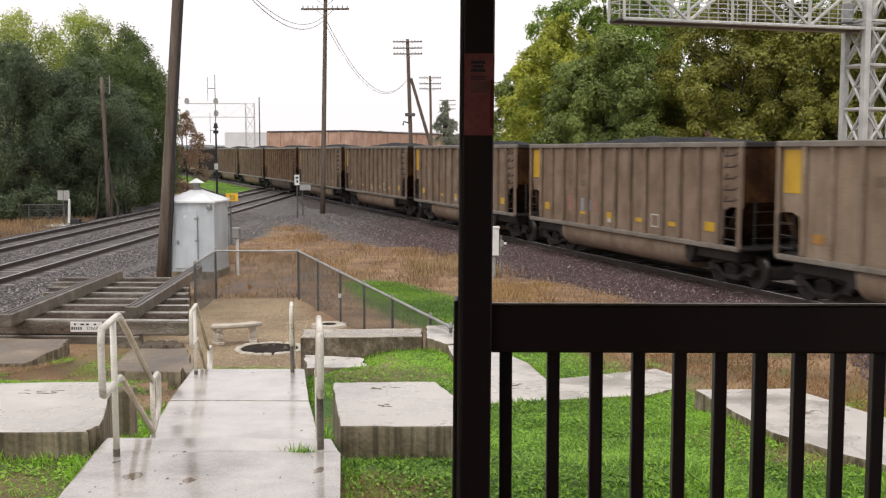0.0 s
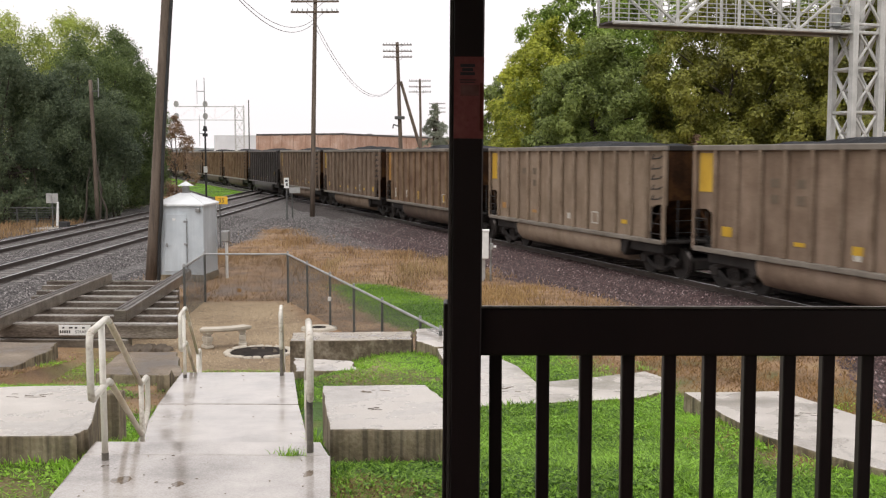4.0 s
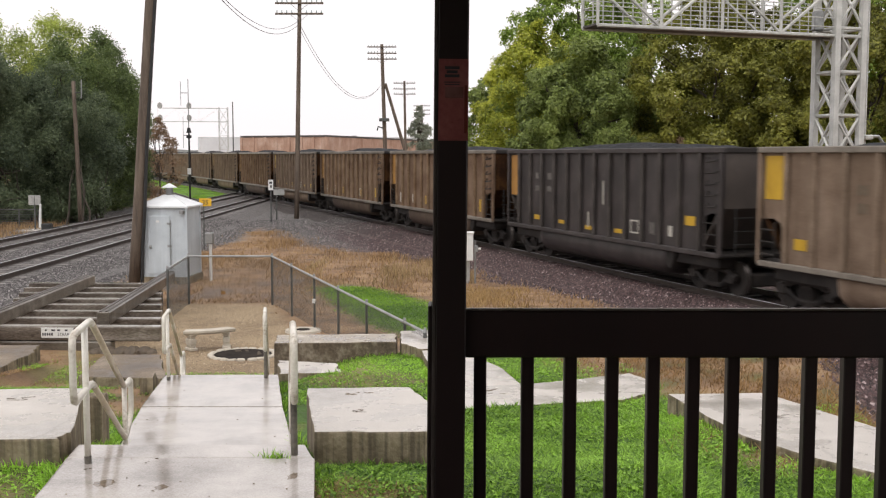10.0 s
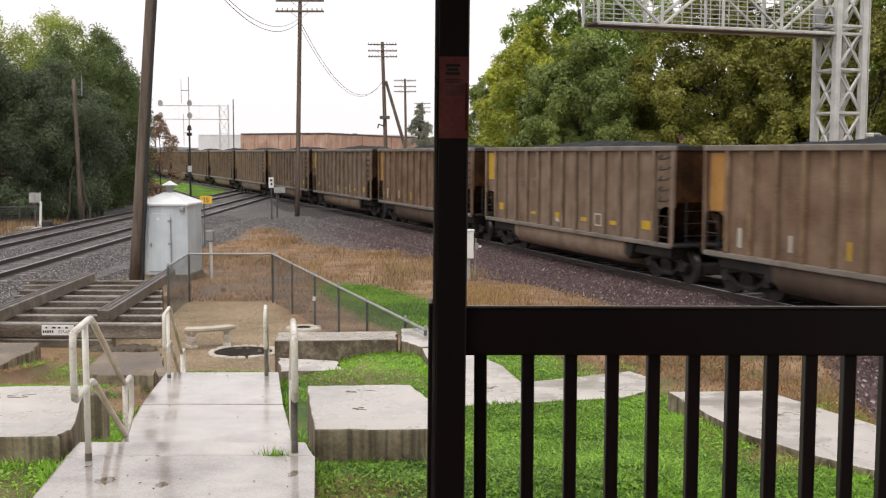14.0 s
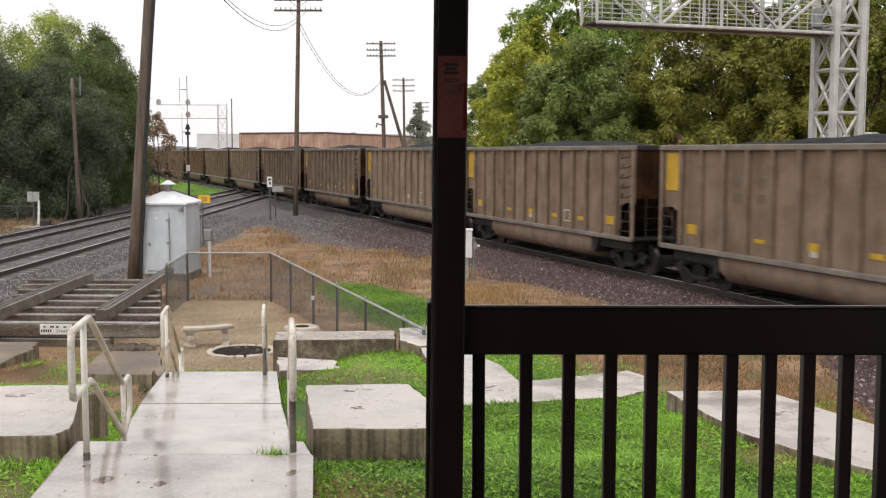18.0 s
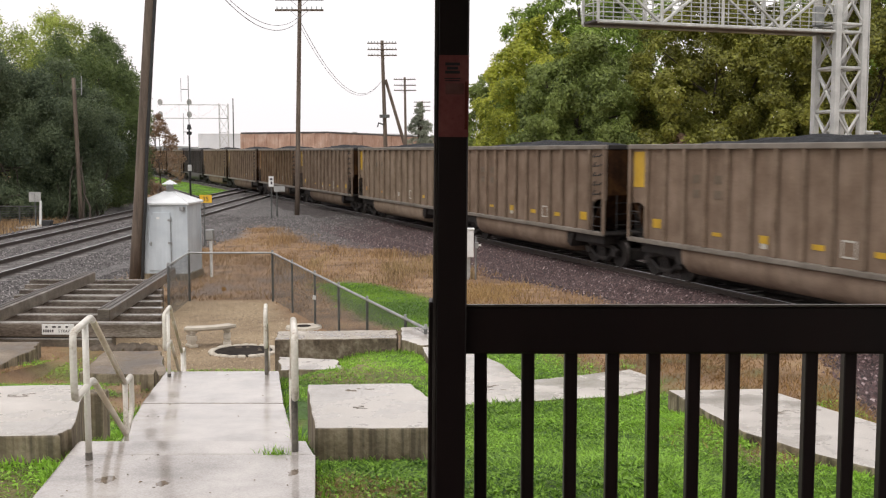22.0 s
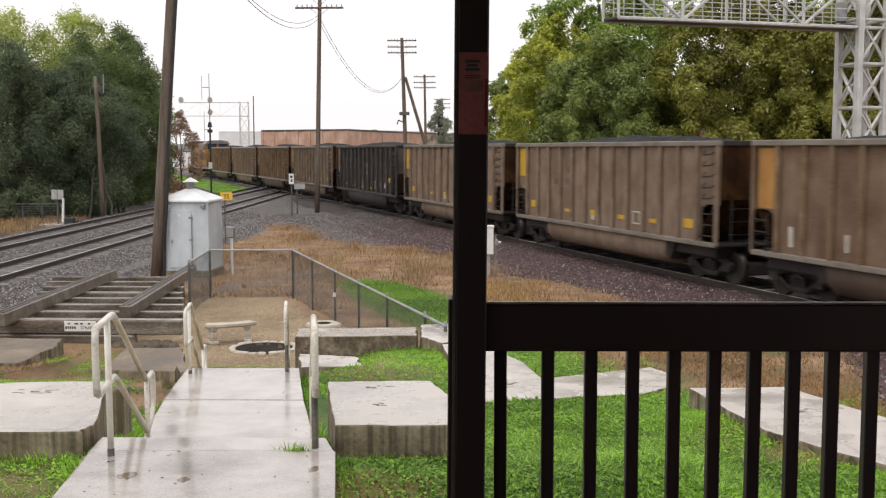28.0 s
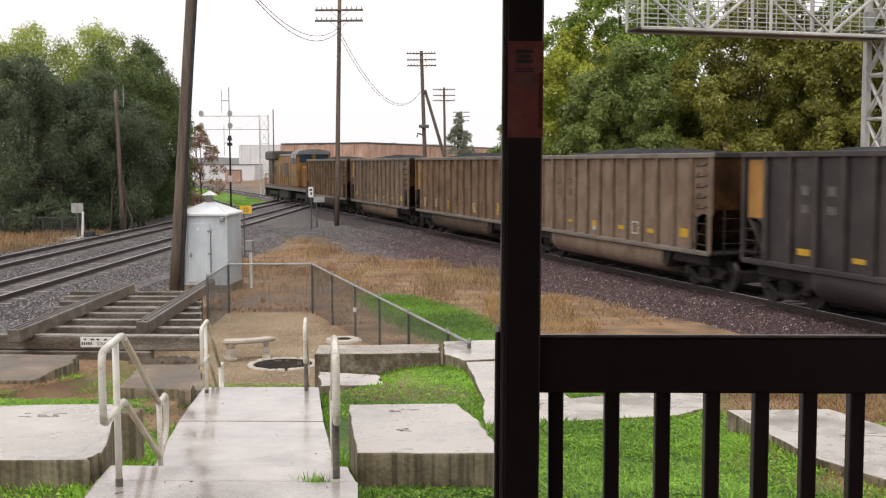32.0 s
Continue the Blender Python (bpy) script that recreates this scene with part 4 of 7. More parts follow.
# ---- handrails of the two flights ----
def handrail(name, near, run, drop, height, label, r=0.0225):
    """A bent pipe rail: two posts, and a loop that follows the flight and turns down at both ends."""
    ob = thing(name, label, "handrail", group="handrails of the steps")
    p0 = Vector(near)
    p1 = p0 + AXIS * run - Vector((0, 0, drop))
    up, mid = Vector((0, 0, height)), Vector((0, 0, height - 0.42))
    lead, turn_at, reach = AXIS * 0.42, AXIS * 0.22, AXIS * 0.36

    def rounded(pts, r=0.07):
        out = []
        n = len(pts)
        for i, p in enumerate(pts):
            a, b = pts[i - 1], pts[(i + 1) % n]
            da, db = (a - p), (b - p)
            ra, rb = min(r, da.length * 0.4), min(r, db.length * 0.4)
            q0, q1 = p + da.normalized() * ra, p + db.normalized() * rb
            out += [q0, (q0 + q1) * 0.25 + p * 0.5, q1]
        return out

    loop = rounded([p0 + up - lead, p0 + up + turn_at, p1 + up, p1 + up + reach, p1 + mid + reach + Vector((0, 0, 0.12)), p1 + mid, p0 + mid + turn_at, p0 + mid - lead])
    part("near_bend", pipe(loop[18:] + loop[:6], r, 10), M["rail_white"], ob, smooth=True)
    part("far_bend", pipe(loop[6:18], r, 10), M["rail_white"], ob, smooth=True)
    for a, b in ((loop[5], loop[6]), (loop[17], loop[18])):
        part("sloping_pipe", tube(a, b, r * 0.985, seg=10), M["rail_tan"], ob, "weathered tan sloping pipe", smooth=True)
    for p in (p0, p1):
        post = part("post", tube(p - Vector((0, 0, 0.06)), p + up, 0.021, seg=12), M["rail_white"], ob, smooth=True)
        part("rusty_foot", tube(p - Vector((0, 0, 0.02)), p + Vector((0, 0, 0.05)), 0.0235, seg=12), M["rail_bare"], post)
    return ob, p0, p1


handrail("handrail", (-2.3, 6.8, 1.75), 1.68, 0.77, 0.905, "white enamelled pipe handrail beside the upper steps")
right_rail, ra, rb = handrail("handrail", (-0.99, 7.03, 1.75), 1.55, 0.7, 0.855, "chipped white pipe handrail beside the upper steps")
part("bare_patch", tube(ra + Vector((0, 0, 0.02)), ra + Vector((0, 0, 0.44)), 0.0225, seg=12), M["rail_bare"], right_rail, "post with its paint flaked off")
handrail("handrail", (-3.27, 12.6, 1.05), 1.7, 0.85, 0.83, "dull white pipe handrail beside the lower steps")
rear_rail, ra, rb = handrail("handrail", (-2.13, 12.75, 1.05), 1.7, 0.85, 0.83, "flaking white pipe handrail beside the lower steps")
part("bare_patch", tube(ra + Vector((0, 0, 0.05)), ra + Vector((0, 0, 0.62)), 0.0225, seg=12), M["rail_bare"], rear_rail, "post with its paint flaked off")


# ---- the court: bench, fire ring, round cover, fence ----
def build_bench():
    b = thing("stone_bench", "small curved cast stone bench on two legs", "bench", pose(-4.34, 19.72, 0.12, 0, 0, 24))
    bm = bmesh.new()
    n = 12
    rows = []
    for i in range(n + 1):
        a = radians(-24 + 48 * i / n)
        ring = []
        for r, z in ((1.0, 0.31), (1.03, 0.34), (1.03, 0.38), (1.3, 0.38), (1.3, 0.34), (1.27, 0.31)):
            ring.append(bm.verts.new((math.sin(a) * r * 0.92, 1.15 - math.cos(a) * r, z)))
        rows.append(ring)
    for a, c in zip(rows, rows[1:]):
        for j in range(6):
            bm.faces.new((a[j], a[(j + 1) % 6], c[(j + 1) % 6], c[j]))
    bm.faces.new(rows[0][::-1])
    bm.faces.new(rows[-1])
    bmesh.ops.recalc_face_normals(bm, faces=bm.faces[:])
    part("seat", bm, M["stone"], b)
    for s in (-1, 1):
        leg = bmesh.new()
        for z0, z1, w in ((0.0, 0.06, 0.15), (0.06, 0.12, 0.11), (0.12, 0.22, 0.13), (0.22, 0.27, 0.1), (0.27, 0.315, 0.14)):
            box((w, w * 1.7, z1 - z0), (s * 0.33, 0.05, (z0 + z1) / 2), (0, 0, -s * 14), 0.012, leg)
        part("leg", leg, M["stone"], b)


build_bench()


def build_fire_ring():
    ring = thing("fire_ring", "round fire pit edged with pale stones, wet inside", "fire pit", pose(-3.62, 19.2, 0.1))
    part("pit", tube((0, 0, -0.02), (0, 0, 0.035), 0.52, seg=32), M["pit"], ring, "dark wet ash bed")
    rng = random.Random(5)
    n = 22
    for i in range(n):
        a = 2 * math.pi * (i + rng.uniform(-0.12, 0.12)) / n
        part("edge_stone", box((0.15, 0.11, 0.06 + rng.uniform(-0.01, 0.015)), (math.cos(a) * 0.58, math.sin(a) * 0.58, 0.025), (rng.uniform(-6, 6), rng.uniform(-6, 6), math.degrees(a) + 90), 0.02), M["stone"], ring)
    for i in range(6):
        a = rng.uniform(0, 6.28)
        part("ember_stone", box((0.08, 0.06, 0.04), (math.cos(a) * 0.3, math.sin(a) * 0.3, 0.04), (rng.uniform(0, 20), 0, rng.uniform(0, 90)), 0.02), M["dirt"], ring)


build_fire_ring()


def build_cover():
    c = thing("round_cover", "round pale concrete ground cover with a painted dark recess", "ground cover", pose(-2.86, 21.8, 0.1))
    part("disc", tube((0, 0, 0), (0, 0, 0.06), 0.38, 0.36, 28), M["stone"], c)
    # flat dark disc on top paints the shade of a recess
    part("recess", tube((0, 0, 0.06), (0, 0, 0.066), 0.15, seg=20), M["pit"], c)


build_cover()


def fence_run(ob, a, b, h0, h1, posts, first=True):
    """Posts, a top rail and a woven wire net between two points of the ground."""
    a, b = Vector(a), Vector(b)
    d = b - a
    n = d.normalized()
    stands = [i / posts for i in range(posts + 1)] if isinstance(posts, int) else posts
    for i, f in enumerate(stands):
        if i == 0 and not first:
            continue
        p = a + d * f
        h = h0 + (h1 - h0) * f
        end = f in (0, 1)
        post = part("post", tube(p - Vector((0, 0, 0.1)), p + Vector((0, 0, h + (0.03 if end and i == 0 else 0))), 0.029 if end else 0.024, seg=8), M["galv_dark"], ob)
        part("post_cap", tube(p + Vector((0, 0, h)), p + Vector((0, 0, h + 0.07)), 0.034 if end else 0.03, 0.02, 8), M["galv"], post)
    part("top_rail", tube(a + Vector((0, 0, h0)), b + Vector((0, 0, h1)), 0.024, seg=8), M["galv"], ob)
    verts, faces = [], []
    length, pitch, w = d.length, 0.06, 0.0026
    k = 0
    side = Vector((-n.y, n.x, 0)) * w
    for sgn in (1, -1):
        s = -1.3
        while s < length + 1.3:
            pts = []
            for j in range(2):
                u = s + sgn * (j * (h0 + h1) / 2 - (h0 + h1) / 4)
                pts.append((u, j))
            (u0, _), (u1, _) = pts
            lo, hi = 0.0, 1.0
            if abs(u1 - u0) > 1e-6:
                for limit in (0.0, length):
                    f = (limit - u0) / (u1 - u0)
                    if u1 > u0:
                        lo, hi = (max(lo, f), hi) if limit == 0.0 else (lo, min(hi, f))
                    else:
                        lo, hi = (lo, min(hi, f)) if limit == 0.0 else (max(lo, f), hi)
            if hi > lo + 0.01:
                quad = []
                for f in (lo, hi):
                    u = u0 + (u1 - u0) * f
                    h = (h0 + (h1 - h0) * u / length) * f
                    p = a + d * (u / length) + Vector((0, 0, h))
                    quad.append(p)
                t = (quad[1] - quad[0]).normalized()
                c = t.cross(n.cross(Vector((0, 0, 1)))).normalized() * w
                for p in quad:
                    verts += [p + c, p - c, p + side * 1.2]
                faces += [(k, k + 1, k + 4), (k, k + 4, k + 3), (k + 1, k + 2, k + 5), (k + 1, k + 5, k + 4), (k + 2, k, k + 3), (k + 2, k + 3, k + 5)]
                k += 6
            s += pitch
    me = raw_mesh("wire_net", np.array(verts), np.array(faces).ravel(), 3, M["galv_dark"])
    net = part("wire_net", me, None, ob, "woven diamond wire")


def build_fence():
    f = thing("chain_link_fence", "low galvanised chain-link fence round the gravel court", "fence")
    fence_run(f, (-6.02, 23.3, 0.12), (-6.19, 25.95, 0.12), 1.13, 1.16, 1)
    fence_run(f, (-6.19, 25.95, 0.12), (-4.15, 25.95, 0.12), 1.16, 1.16, 1, False)
    fence_run(f, (-4.15, 25.95, 0.12), (-0.25, 15.82, 0.22), 1.16, 0.88, (0, 0.193, 0.384, 0.554, 0.725, 0.914, 1), False)
    flag = part("tag", box((0.07, 0.01, 0.09), (-2.66, 22.02, 0.72), (0, 8, 20)), M["white_sign"], f, "small white tag wired to a post")


build_fence()


def build_flag():
    f = thing("marker_flag", "tiny orange marker flag stuck in the weeds", "flag", pose(-5.62, 27.0, 0.05))
    part("wire", tube((0, 0, 0), (0, 0, 0.26), 0.004, seg=5), M["galv"], f)
    part("pennant", box((0.1, 0.006, 0.09), (0.05, 0, 0.2)), M["patch_o"], f)


build_flag()


# ---- the strap-rail track display ----
def build_display():
    d = thing("strap_rail_display", "old wooden strap-rail track on weathered timber ties", "track display")
    part("front_beam", box((8.6, 0.22, 0.27), (-9.5, 19.75, 0.44), (0, 0, -1.5), 0.02), M["timber_wet"], d)
    # pale strips on beam and ties paint in the sky's wet reflection
    part("wet_top", box((8.58, 0.2, 0.008), (-9.5, 19.75, 0.578), (0, 0, -1.5), 0.002), M["timber_sheen"], d, "thin pale strip painting the wet sheen on the beam")
    part("lower_beam", box((7.7, 0.24, 0.27), (-9.95, 19.72, 0.165), (0, 0, -1.5), 0.02), M["timber"], d)
    rng = random.Random(9)
    for i in range(7):
        y = 20.8 + 0.95 * i
        part("tie", box((3.3, 0.2, 0.2), (-7.15 - 0.262 * (y - 20.8), y, 0.45), (rng.uniform(-2, 2), 0, -1.0 + rng.uniform(-0.4, 0.4)), 0.015), M["timber_wet"], d)
        part("wet_top", box((3.28, 0.19, 0.008), (-7.15 - 0.262 * (y - 20.8), y, 0.553), (0, 0, -1.0), 0.002), M["timber_sheen"], d, "thin pale strip painting the wet sheen on a tie")
        part("under_timber", box((3.1, 0.12, 0.2), (-7.15 - 0.262 * (y - 20.8), y + 0.45, 0.2), (0, 0, -1.0), 0.01), M["timber_dark"], d)
    for (x0, y0), (x1, y1) in (((-6.39, 19.95), (-6.93, 27.1)), ((-8.4, 19.0), (-8.68, 26.2))):
        v = Vector((x1 - x0, y1 - y0, 0))
        at = ((x0 + x1) / 2, (y0 + y1) / 2, 0.665)
        turn = math.degrees(math.atan2(v.y, v.x))
        beam = part("wooden_rail", box((v.length, 0.24, 0.25), at, (0, 0, turn), 0.02), M["timber"], d, "squared timber rail")
        for side in (-0.05, 0.06):
            n = Vector((-v.y, v.x, 0)).normalized() * side
            part("iron_strap", box((v.length - 0.1, 0.055, 0.015), (at[0] + n.x, at[1] + n.y, 0.797), (0, 0, turn), 0.003), M["steel_rail"], beam, "rusty flat iron strap")
    board = part("sign_board", box((0.6, 0.02, 0.19), (-7.12, 19.57, 0.46), (0, 0, -1.5), 0.004), M["white_sign"], d, "small white lettered board")
    for x, w in ((-7.33, 0.04), (-7.19, 0.07), (-7.09, 0.05), (-6.95, 0.05)):
        part("writing", box((w, 0.004, 0.03), (x, 19.558 - 0.026 * (x + 7.12), 0.51), (0, 0, -1.5)), M["bar"], board)
    for i in range(6):
        part("writing", box((0.028, 0.004, 0.05), (-7.385 + 0.042 * i, 19.564, 0.435), (0, 0, -1.5)), M["bar"], board)
    text = bpy.data.curves.new("lettering", "FONT")
    text.body, text.size, text.extrude, text.align_x = "STRAP", 0.075, 0.001, "LEFT"
    ob = new("lettering_tmp", text)
    me = bpy.data.meshes.new_from_object(ob)
    bpy.data.objects.remove(ob)
    me.materials.append(M["bar"])
    word = part("lettering", me, None, board)
    word.matrix_local = pose(-7.11, 19.558, 0.408, 90, 0, -1.5)
    for i in range(9):                               # loose lumps below the beam
        x = -6.4 + 0.13 * i + rng.uniform(-0.04, 0.04)
        s = rng.uniform(0.1, 0.2)
        lump = bmesh.new()
        bmesh.ops.create_icosphere(lump, subdivisions=2, radius=s)
        for v in lump.verts:
            v.co *= 1 + 0.35 * noise.noise(v.co * 6 + Vector((i, 0, 0)))
            v.co.z *= 0.7
        solid("rubble_stone", lump, M["dirt"], "dark lump of broken rubble under the timbers", "stone", pose(x, 19.42 + rng.uniform(-0.08, 0.08), 0.12), group="rubble under the display")


build_display()


# ---- equipment shed, boxes, signs ----
def build_shed():
    s = thing("equipment_shed", "pale blue-grey metal equipment shed with a white vented roof", "shed", pose(-8.22, 32.25, 0.0, 0, 0, -3))
    w, d, h = 1.42, 1.42, 2.08
    part("plinth", box((w + 0.12, d + 0.12, 0.3), (0, 0, -0.02), bevel=0.01), M["slab_side"], s)
    part("wall", box((w, d, h), (0, 0, 0.1 + h / 2), bevel=0.008), M["shed"], s)
    for x in (-w / 2, w / 2):
        for y in (-d / 2, d / 2):
            part("corner_trim", box((0.05, 0.05, h), (x, y, 0.1 + h / 2), bevel=0.005), M["shed"], s)
    door = part("door", box((0.66, 0.035, 1.72), (-0.12, -d / 2 - 0.012, 1.08), bevel=0.008), M["shed"], s)
    part("notice", box((0.09, 0.006, 0.06), (-0.15, -d / 2 - 0.033, 1.78)), M["white_sign"], door)
    part("knob", tube((-0.37, -d / 2 - 0.03, 1.02), (-0.37, -d / 2 - 0.09, 1.02), 0.035, seg=10), M["galv"], door)
    part("hasp", box((0.05, 0.03, 0.12), (-0.37, -d / 2 - 0.04, 1.02), bevel=0.005), M["galv"], door)
    for z in (0.42, 1.05, 1.72):
        part("hinge", box((0.12, 0.03, 0.06), (0.2, -d / 2 - 0.035, z), bevel=0.005), M["galv"], door)
    part("bolt_bar", tube((0.235, -d / 2 - 0.035, 0.35), (0.235, -d / 2 - 0.035, 1.82), 0.011, seg=6), M["galv"], door)
    roof = bmesh.new()
    o, z0, z1 = w / 2 + 0.08, h + 0.1, h + 0.46
    base = [roof.verts.new((x * o, y * o, z0)) for x, y in ((-1, -1), (1, -1), (1, 1), (-1, 1))]
    rim = [roof.verts.new((x * o, y * o, z0 + 0.05)) for x, y in ((-1, -1), (1, -1), (1, 1), (-1, 1))]
    tip = [roof.verts.new((x * 0.12, y * 0.12, z1)) for x, y in ((-1, -1), (1, -1), (1, 1), (-1, 1))]
    for i in range(4):
        j = (i + 1) % 4
        roof.faces.new((base[i], base[j], rim[j], rim[i]))
        roof.faces.new((rim[i], rim[j], tip[j], tip[i]))
    roof.faces.new(base[::-1])
    roof.faces.new(tip)
    part("roof", roof, M["shed_roof"], s, "white hipped sheet roof")
    for x, y in ((-1, -1), (1, -1), (1, 1), (-1, 1)):
        part("roof_seam", tube((x * o, y * o, z0 + 0.055), (x * 0.12, y * 0.12, z1 + 0.005), 0.014, seg=6), M["shed_roof"], s)
    vent = part("vent", tube((0, 0, z1 - 0.05), (0, 0, z1 + 0.26), 0.11, seg=16), M["galv"], s)
    part("vent_cap", tube((0, 0, z1 + 0.22), (0, 0, z1 + 0.35), 0.24, 0.02, 20), M["shed_roof"], vent)
    part("lamp_box", box((0.13, 0.1, 0.12), (w / 2 - 0.12, -d / 2 - 0.06, h - 0.02), bevel=0.015), M["galv"], s)


build_shed()


def build_small_boxes():
    b = thing("junction_box", "small grey junction box on a white pipe", "junction box", pose(-7.12, 32.6, -0.1))
    part("pipe", tube((0.03, 0, 0), (0.03, 0, 1.15), 0.045, seg=10), M["white_sign"], b)
    part("case", box((0.26, 0.2, 0.34), (0, 0, 1.3), bevel=0.02), M["galv"], b)
    part("lid", box((0.2, 0.02, 0.28), (0, -0.105, 1.3), bevel=0.008), M["grey_sign"], b)
    c = thing("signal_case", "white metal cabinet on a grey post beside the track", "signal box", pose(0.83, 31.9, -0.3))
    part("post", box((0.12, 0.12, 0.95), (-0.05, 0, 0.47), bevel=0.01), M["grey_sign"], c)
    part("case", box((0.34, 0.32, 0.82), (-0.06, 0, 1.3), bevel=0.02), M["white_sign"], c)
    part("case_lid", box((0.38, 0.36, 0.05), (-0.06, 0, 1.73), bevel=0.01), M["white_sign"], c)
    part("conduit", tube((0.17, -0.05, 0.05), (0.17, -0.05, 1.5), 0.03, seg=8), M["galv"], c)
    part("conduit_foot", box((0.16, 0.16, 0.12), (0.17, -0.05, 0.1), bevel=0.03), M["galv"], c)
    part("fitting", box((0.12, 0.1, 0.2), (0.19, -0.08, 1.25), bevel=0.02), M["galv"], c)
    part("knob", tube((0.25, -0.08, 1.25), (0.33, -0.08, 1.25), 0.035, seg=8), M["white_sign"], c)


build_small_boxes()


def build_signs():
    y = thing("speed_sign", "small yellow speed sign with black figures on a post", "sign", pose(-9.97, 45.0, -0.25))
    part("post", box((0.06, 0.05, 2.0), (-0.08, 0.03, 1.0), bevel=0.008), M["galv_dark"], y)
    plate = part("plate", box((0.52, 0.015, 0.33), (0, 0, 2.0), bevel=0.004), M["yellow_sign"], y)
    text = bpy.data.curves.new("numeral", "FONT")
    text.body, text.size, text.extrude, text.align_x = "35", 0.27, 0.002, "CENTER"
    ob = new("figures_tmp", text)
    me = bpy.data.meshes.new_from_object(ob)
    bpy.data.objects.remove(ob)
    me.materials.append(M["bar"])
    part("numeral", me, None, plate).matrix_local = pose(0, -0.012, 1.905, 90)
    w = thing("track_sign", "narrow white track-side sign on a dark post", "sign", pose(-10.23, 63.95, -0.3))
    part("post", tube((0, 0, 0), (0, 0, 2.55), 0.045, seg=8), M["galv_dark"], w)
    plate = part("plate", box((0.3, 0.02, 0.62), (0, -0.05, 2.25), bevel=0.004), M["white_sign"], w)
    part("writing", box((0.16, 0.006, 0.12), (0, -0.063, 2.38)), M["bar"], plate)
    part("writing", box((0.1, 0.006, 0.16), (0.02, -0.063, 2.16)), M["bar"], plate)
    b = thing("back_sign", "grey sign seen from its back on a post", "sign", pose(-10.25, 66.5, -0.3))
    part("post", tube((-0.05, 0, 0), (-0.05, 0, 1.9), 0.045, seg=8), M["galv_dark"], b)
    part("plate", box((0.68, 0.02, 0.36), (0.12, -0.05, 1.72), bevel=0.004), M["grey_sign"], b)
    sw = thing("switch_stand", "railway switch stand with a white lever and grey target plates", "switch stand", pose(-21.3, 56.3, -0.35))
    part("pad", box((2.4, 1.3, 0.14), (0.2, 0, 0.08), (0, 0, -8), 0.02), M["slab"], sw)
    part("stand", box((0.5, 0.4, 0.35), (0.45, 0, 0.3), bevel=0.04), M["black"], sw)
    part("lever", tube((0.12, -0.1, 0.25), (0.17, -0.1, 1.5), 0.075, 0.06, 8), M["white_sign"], sw)
    part("rod", tube((0.3, 0, 0.25), (2.0, 0.3, 0.2), 0.04, seg=8), M["black"], sw)
    part("target_post", tube((-0.2, 0.1, 0.1), (-0.2, 0.1, 1.95), 0.045, seg=8), M["galv_dark"], sw)
    for x in (-0.35, -0.02):
        part("target_plate", box((0.31, 0.02, 0.52), (x, 0.04, 1.7), bevel=0.005), M["grey_sign"], sw)
    ml = thing("mile_marker", "small white marker plate on a slim post", "sign", pose(-21.0, 66.0, -0.3))
    part("post", tube((0, 0, 0), (0, 0, 2.2), 0.04, seg=8), M["galv_dark"], ml)
    part("plate", box((0.26, 0.02, 0.48), (0, -0.05, 2.15), bevel=0.004), M["grey_sign"], ml)
    part("writing", box((0.12, 0.006, 0.16), (0, -0.063, 2.2)), M["bar"], ml)


build_signs()


def build_far_fence():
    f = thing("yard_fence", "low dark wire fence before the trees", "fence")
    for i in range(9):
        x = -31 + 1.1 * i
        part("post", tube((x, 58.8, -0.35), (x, 58.8, 0.75), 0.045, seg=6), M["galv_dark"], f)
    part("rail", tube((-31, 58.8, 0.72), (-22.2, 58.8, 0.72), 0.035, seg=6), M["galv_dark"], f)
    net = bmesh.new()
    for i in range(7):
        tube((-31, 58.8, -0.2 + 0.13 * i), (-22.2, 58.8, -0.2 + 0.13 * i), 0.012, seg=4, bm=net)
    part("wire_net", net, M["galv_dark"], f)


build_far_fence()


# ---- poles, wires, mast ----
def wood_pole(name, base, top, r0, r1, label, arms=(), arm_len=3.05, group="", face=0.0):
    """A leaning round pole; arms are distances down from its top."""
    base, top = Vector(base), Vector(top)
    ob = thing(name, label, "utility pole", group=group)
    part("shaft", pipe([base.lerp(top, i / 7) for i in range(8)], r0, 14, r1=r1), M["pole"], ob, smooth=True)
    d = (base - top).normalized()
    side = Vector((math.cos(face), math.sin(face), 0))
    for a in arms:
        p = top + d * a - Vector((-side.y, side.x, 0)) * (-0.02) + Vector((0, -r1 - 0.05, 0))
        arm = part("crossarm", box((arm_len, 0.09, 0.12), tuple(p), (0, 0, math.degrees(face)), 0.01), M["pole"], ob)
        for i in range(10):
            u = (i - 4.5) / 4.5 * (arm_len / 2 - 0.12)
            if abs(u) < 0.25:
                continue
            q = p + side * u
            part("insulator", tube(q + Vector((0, 0, 0.06)), q + Vector((0, 0, 0.22)), 0.045, 0.03, 7), M["glass_ins"], arm)
        part("brace", pipe([p + side * -0.55 + Vector((0, 0, -0.05)), p + Vector((0, 0.03, -0.5)), p + side * 0.55 + Vector((0, 0, -0.05))], 0.014, 5), M["galv_dark"], arm)
    return ob


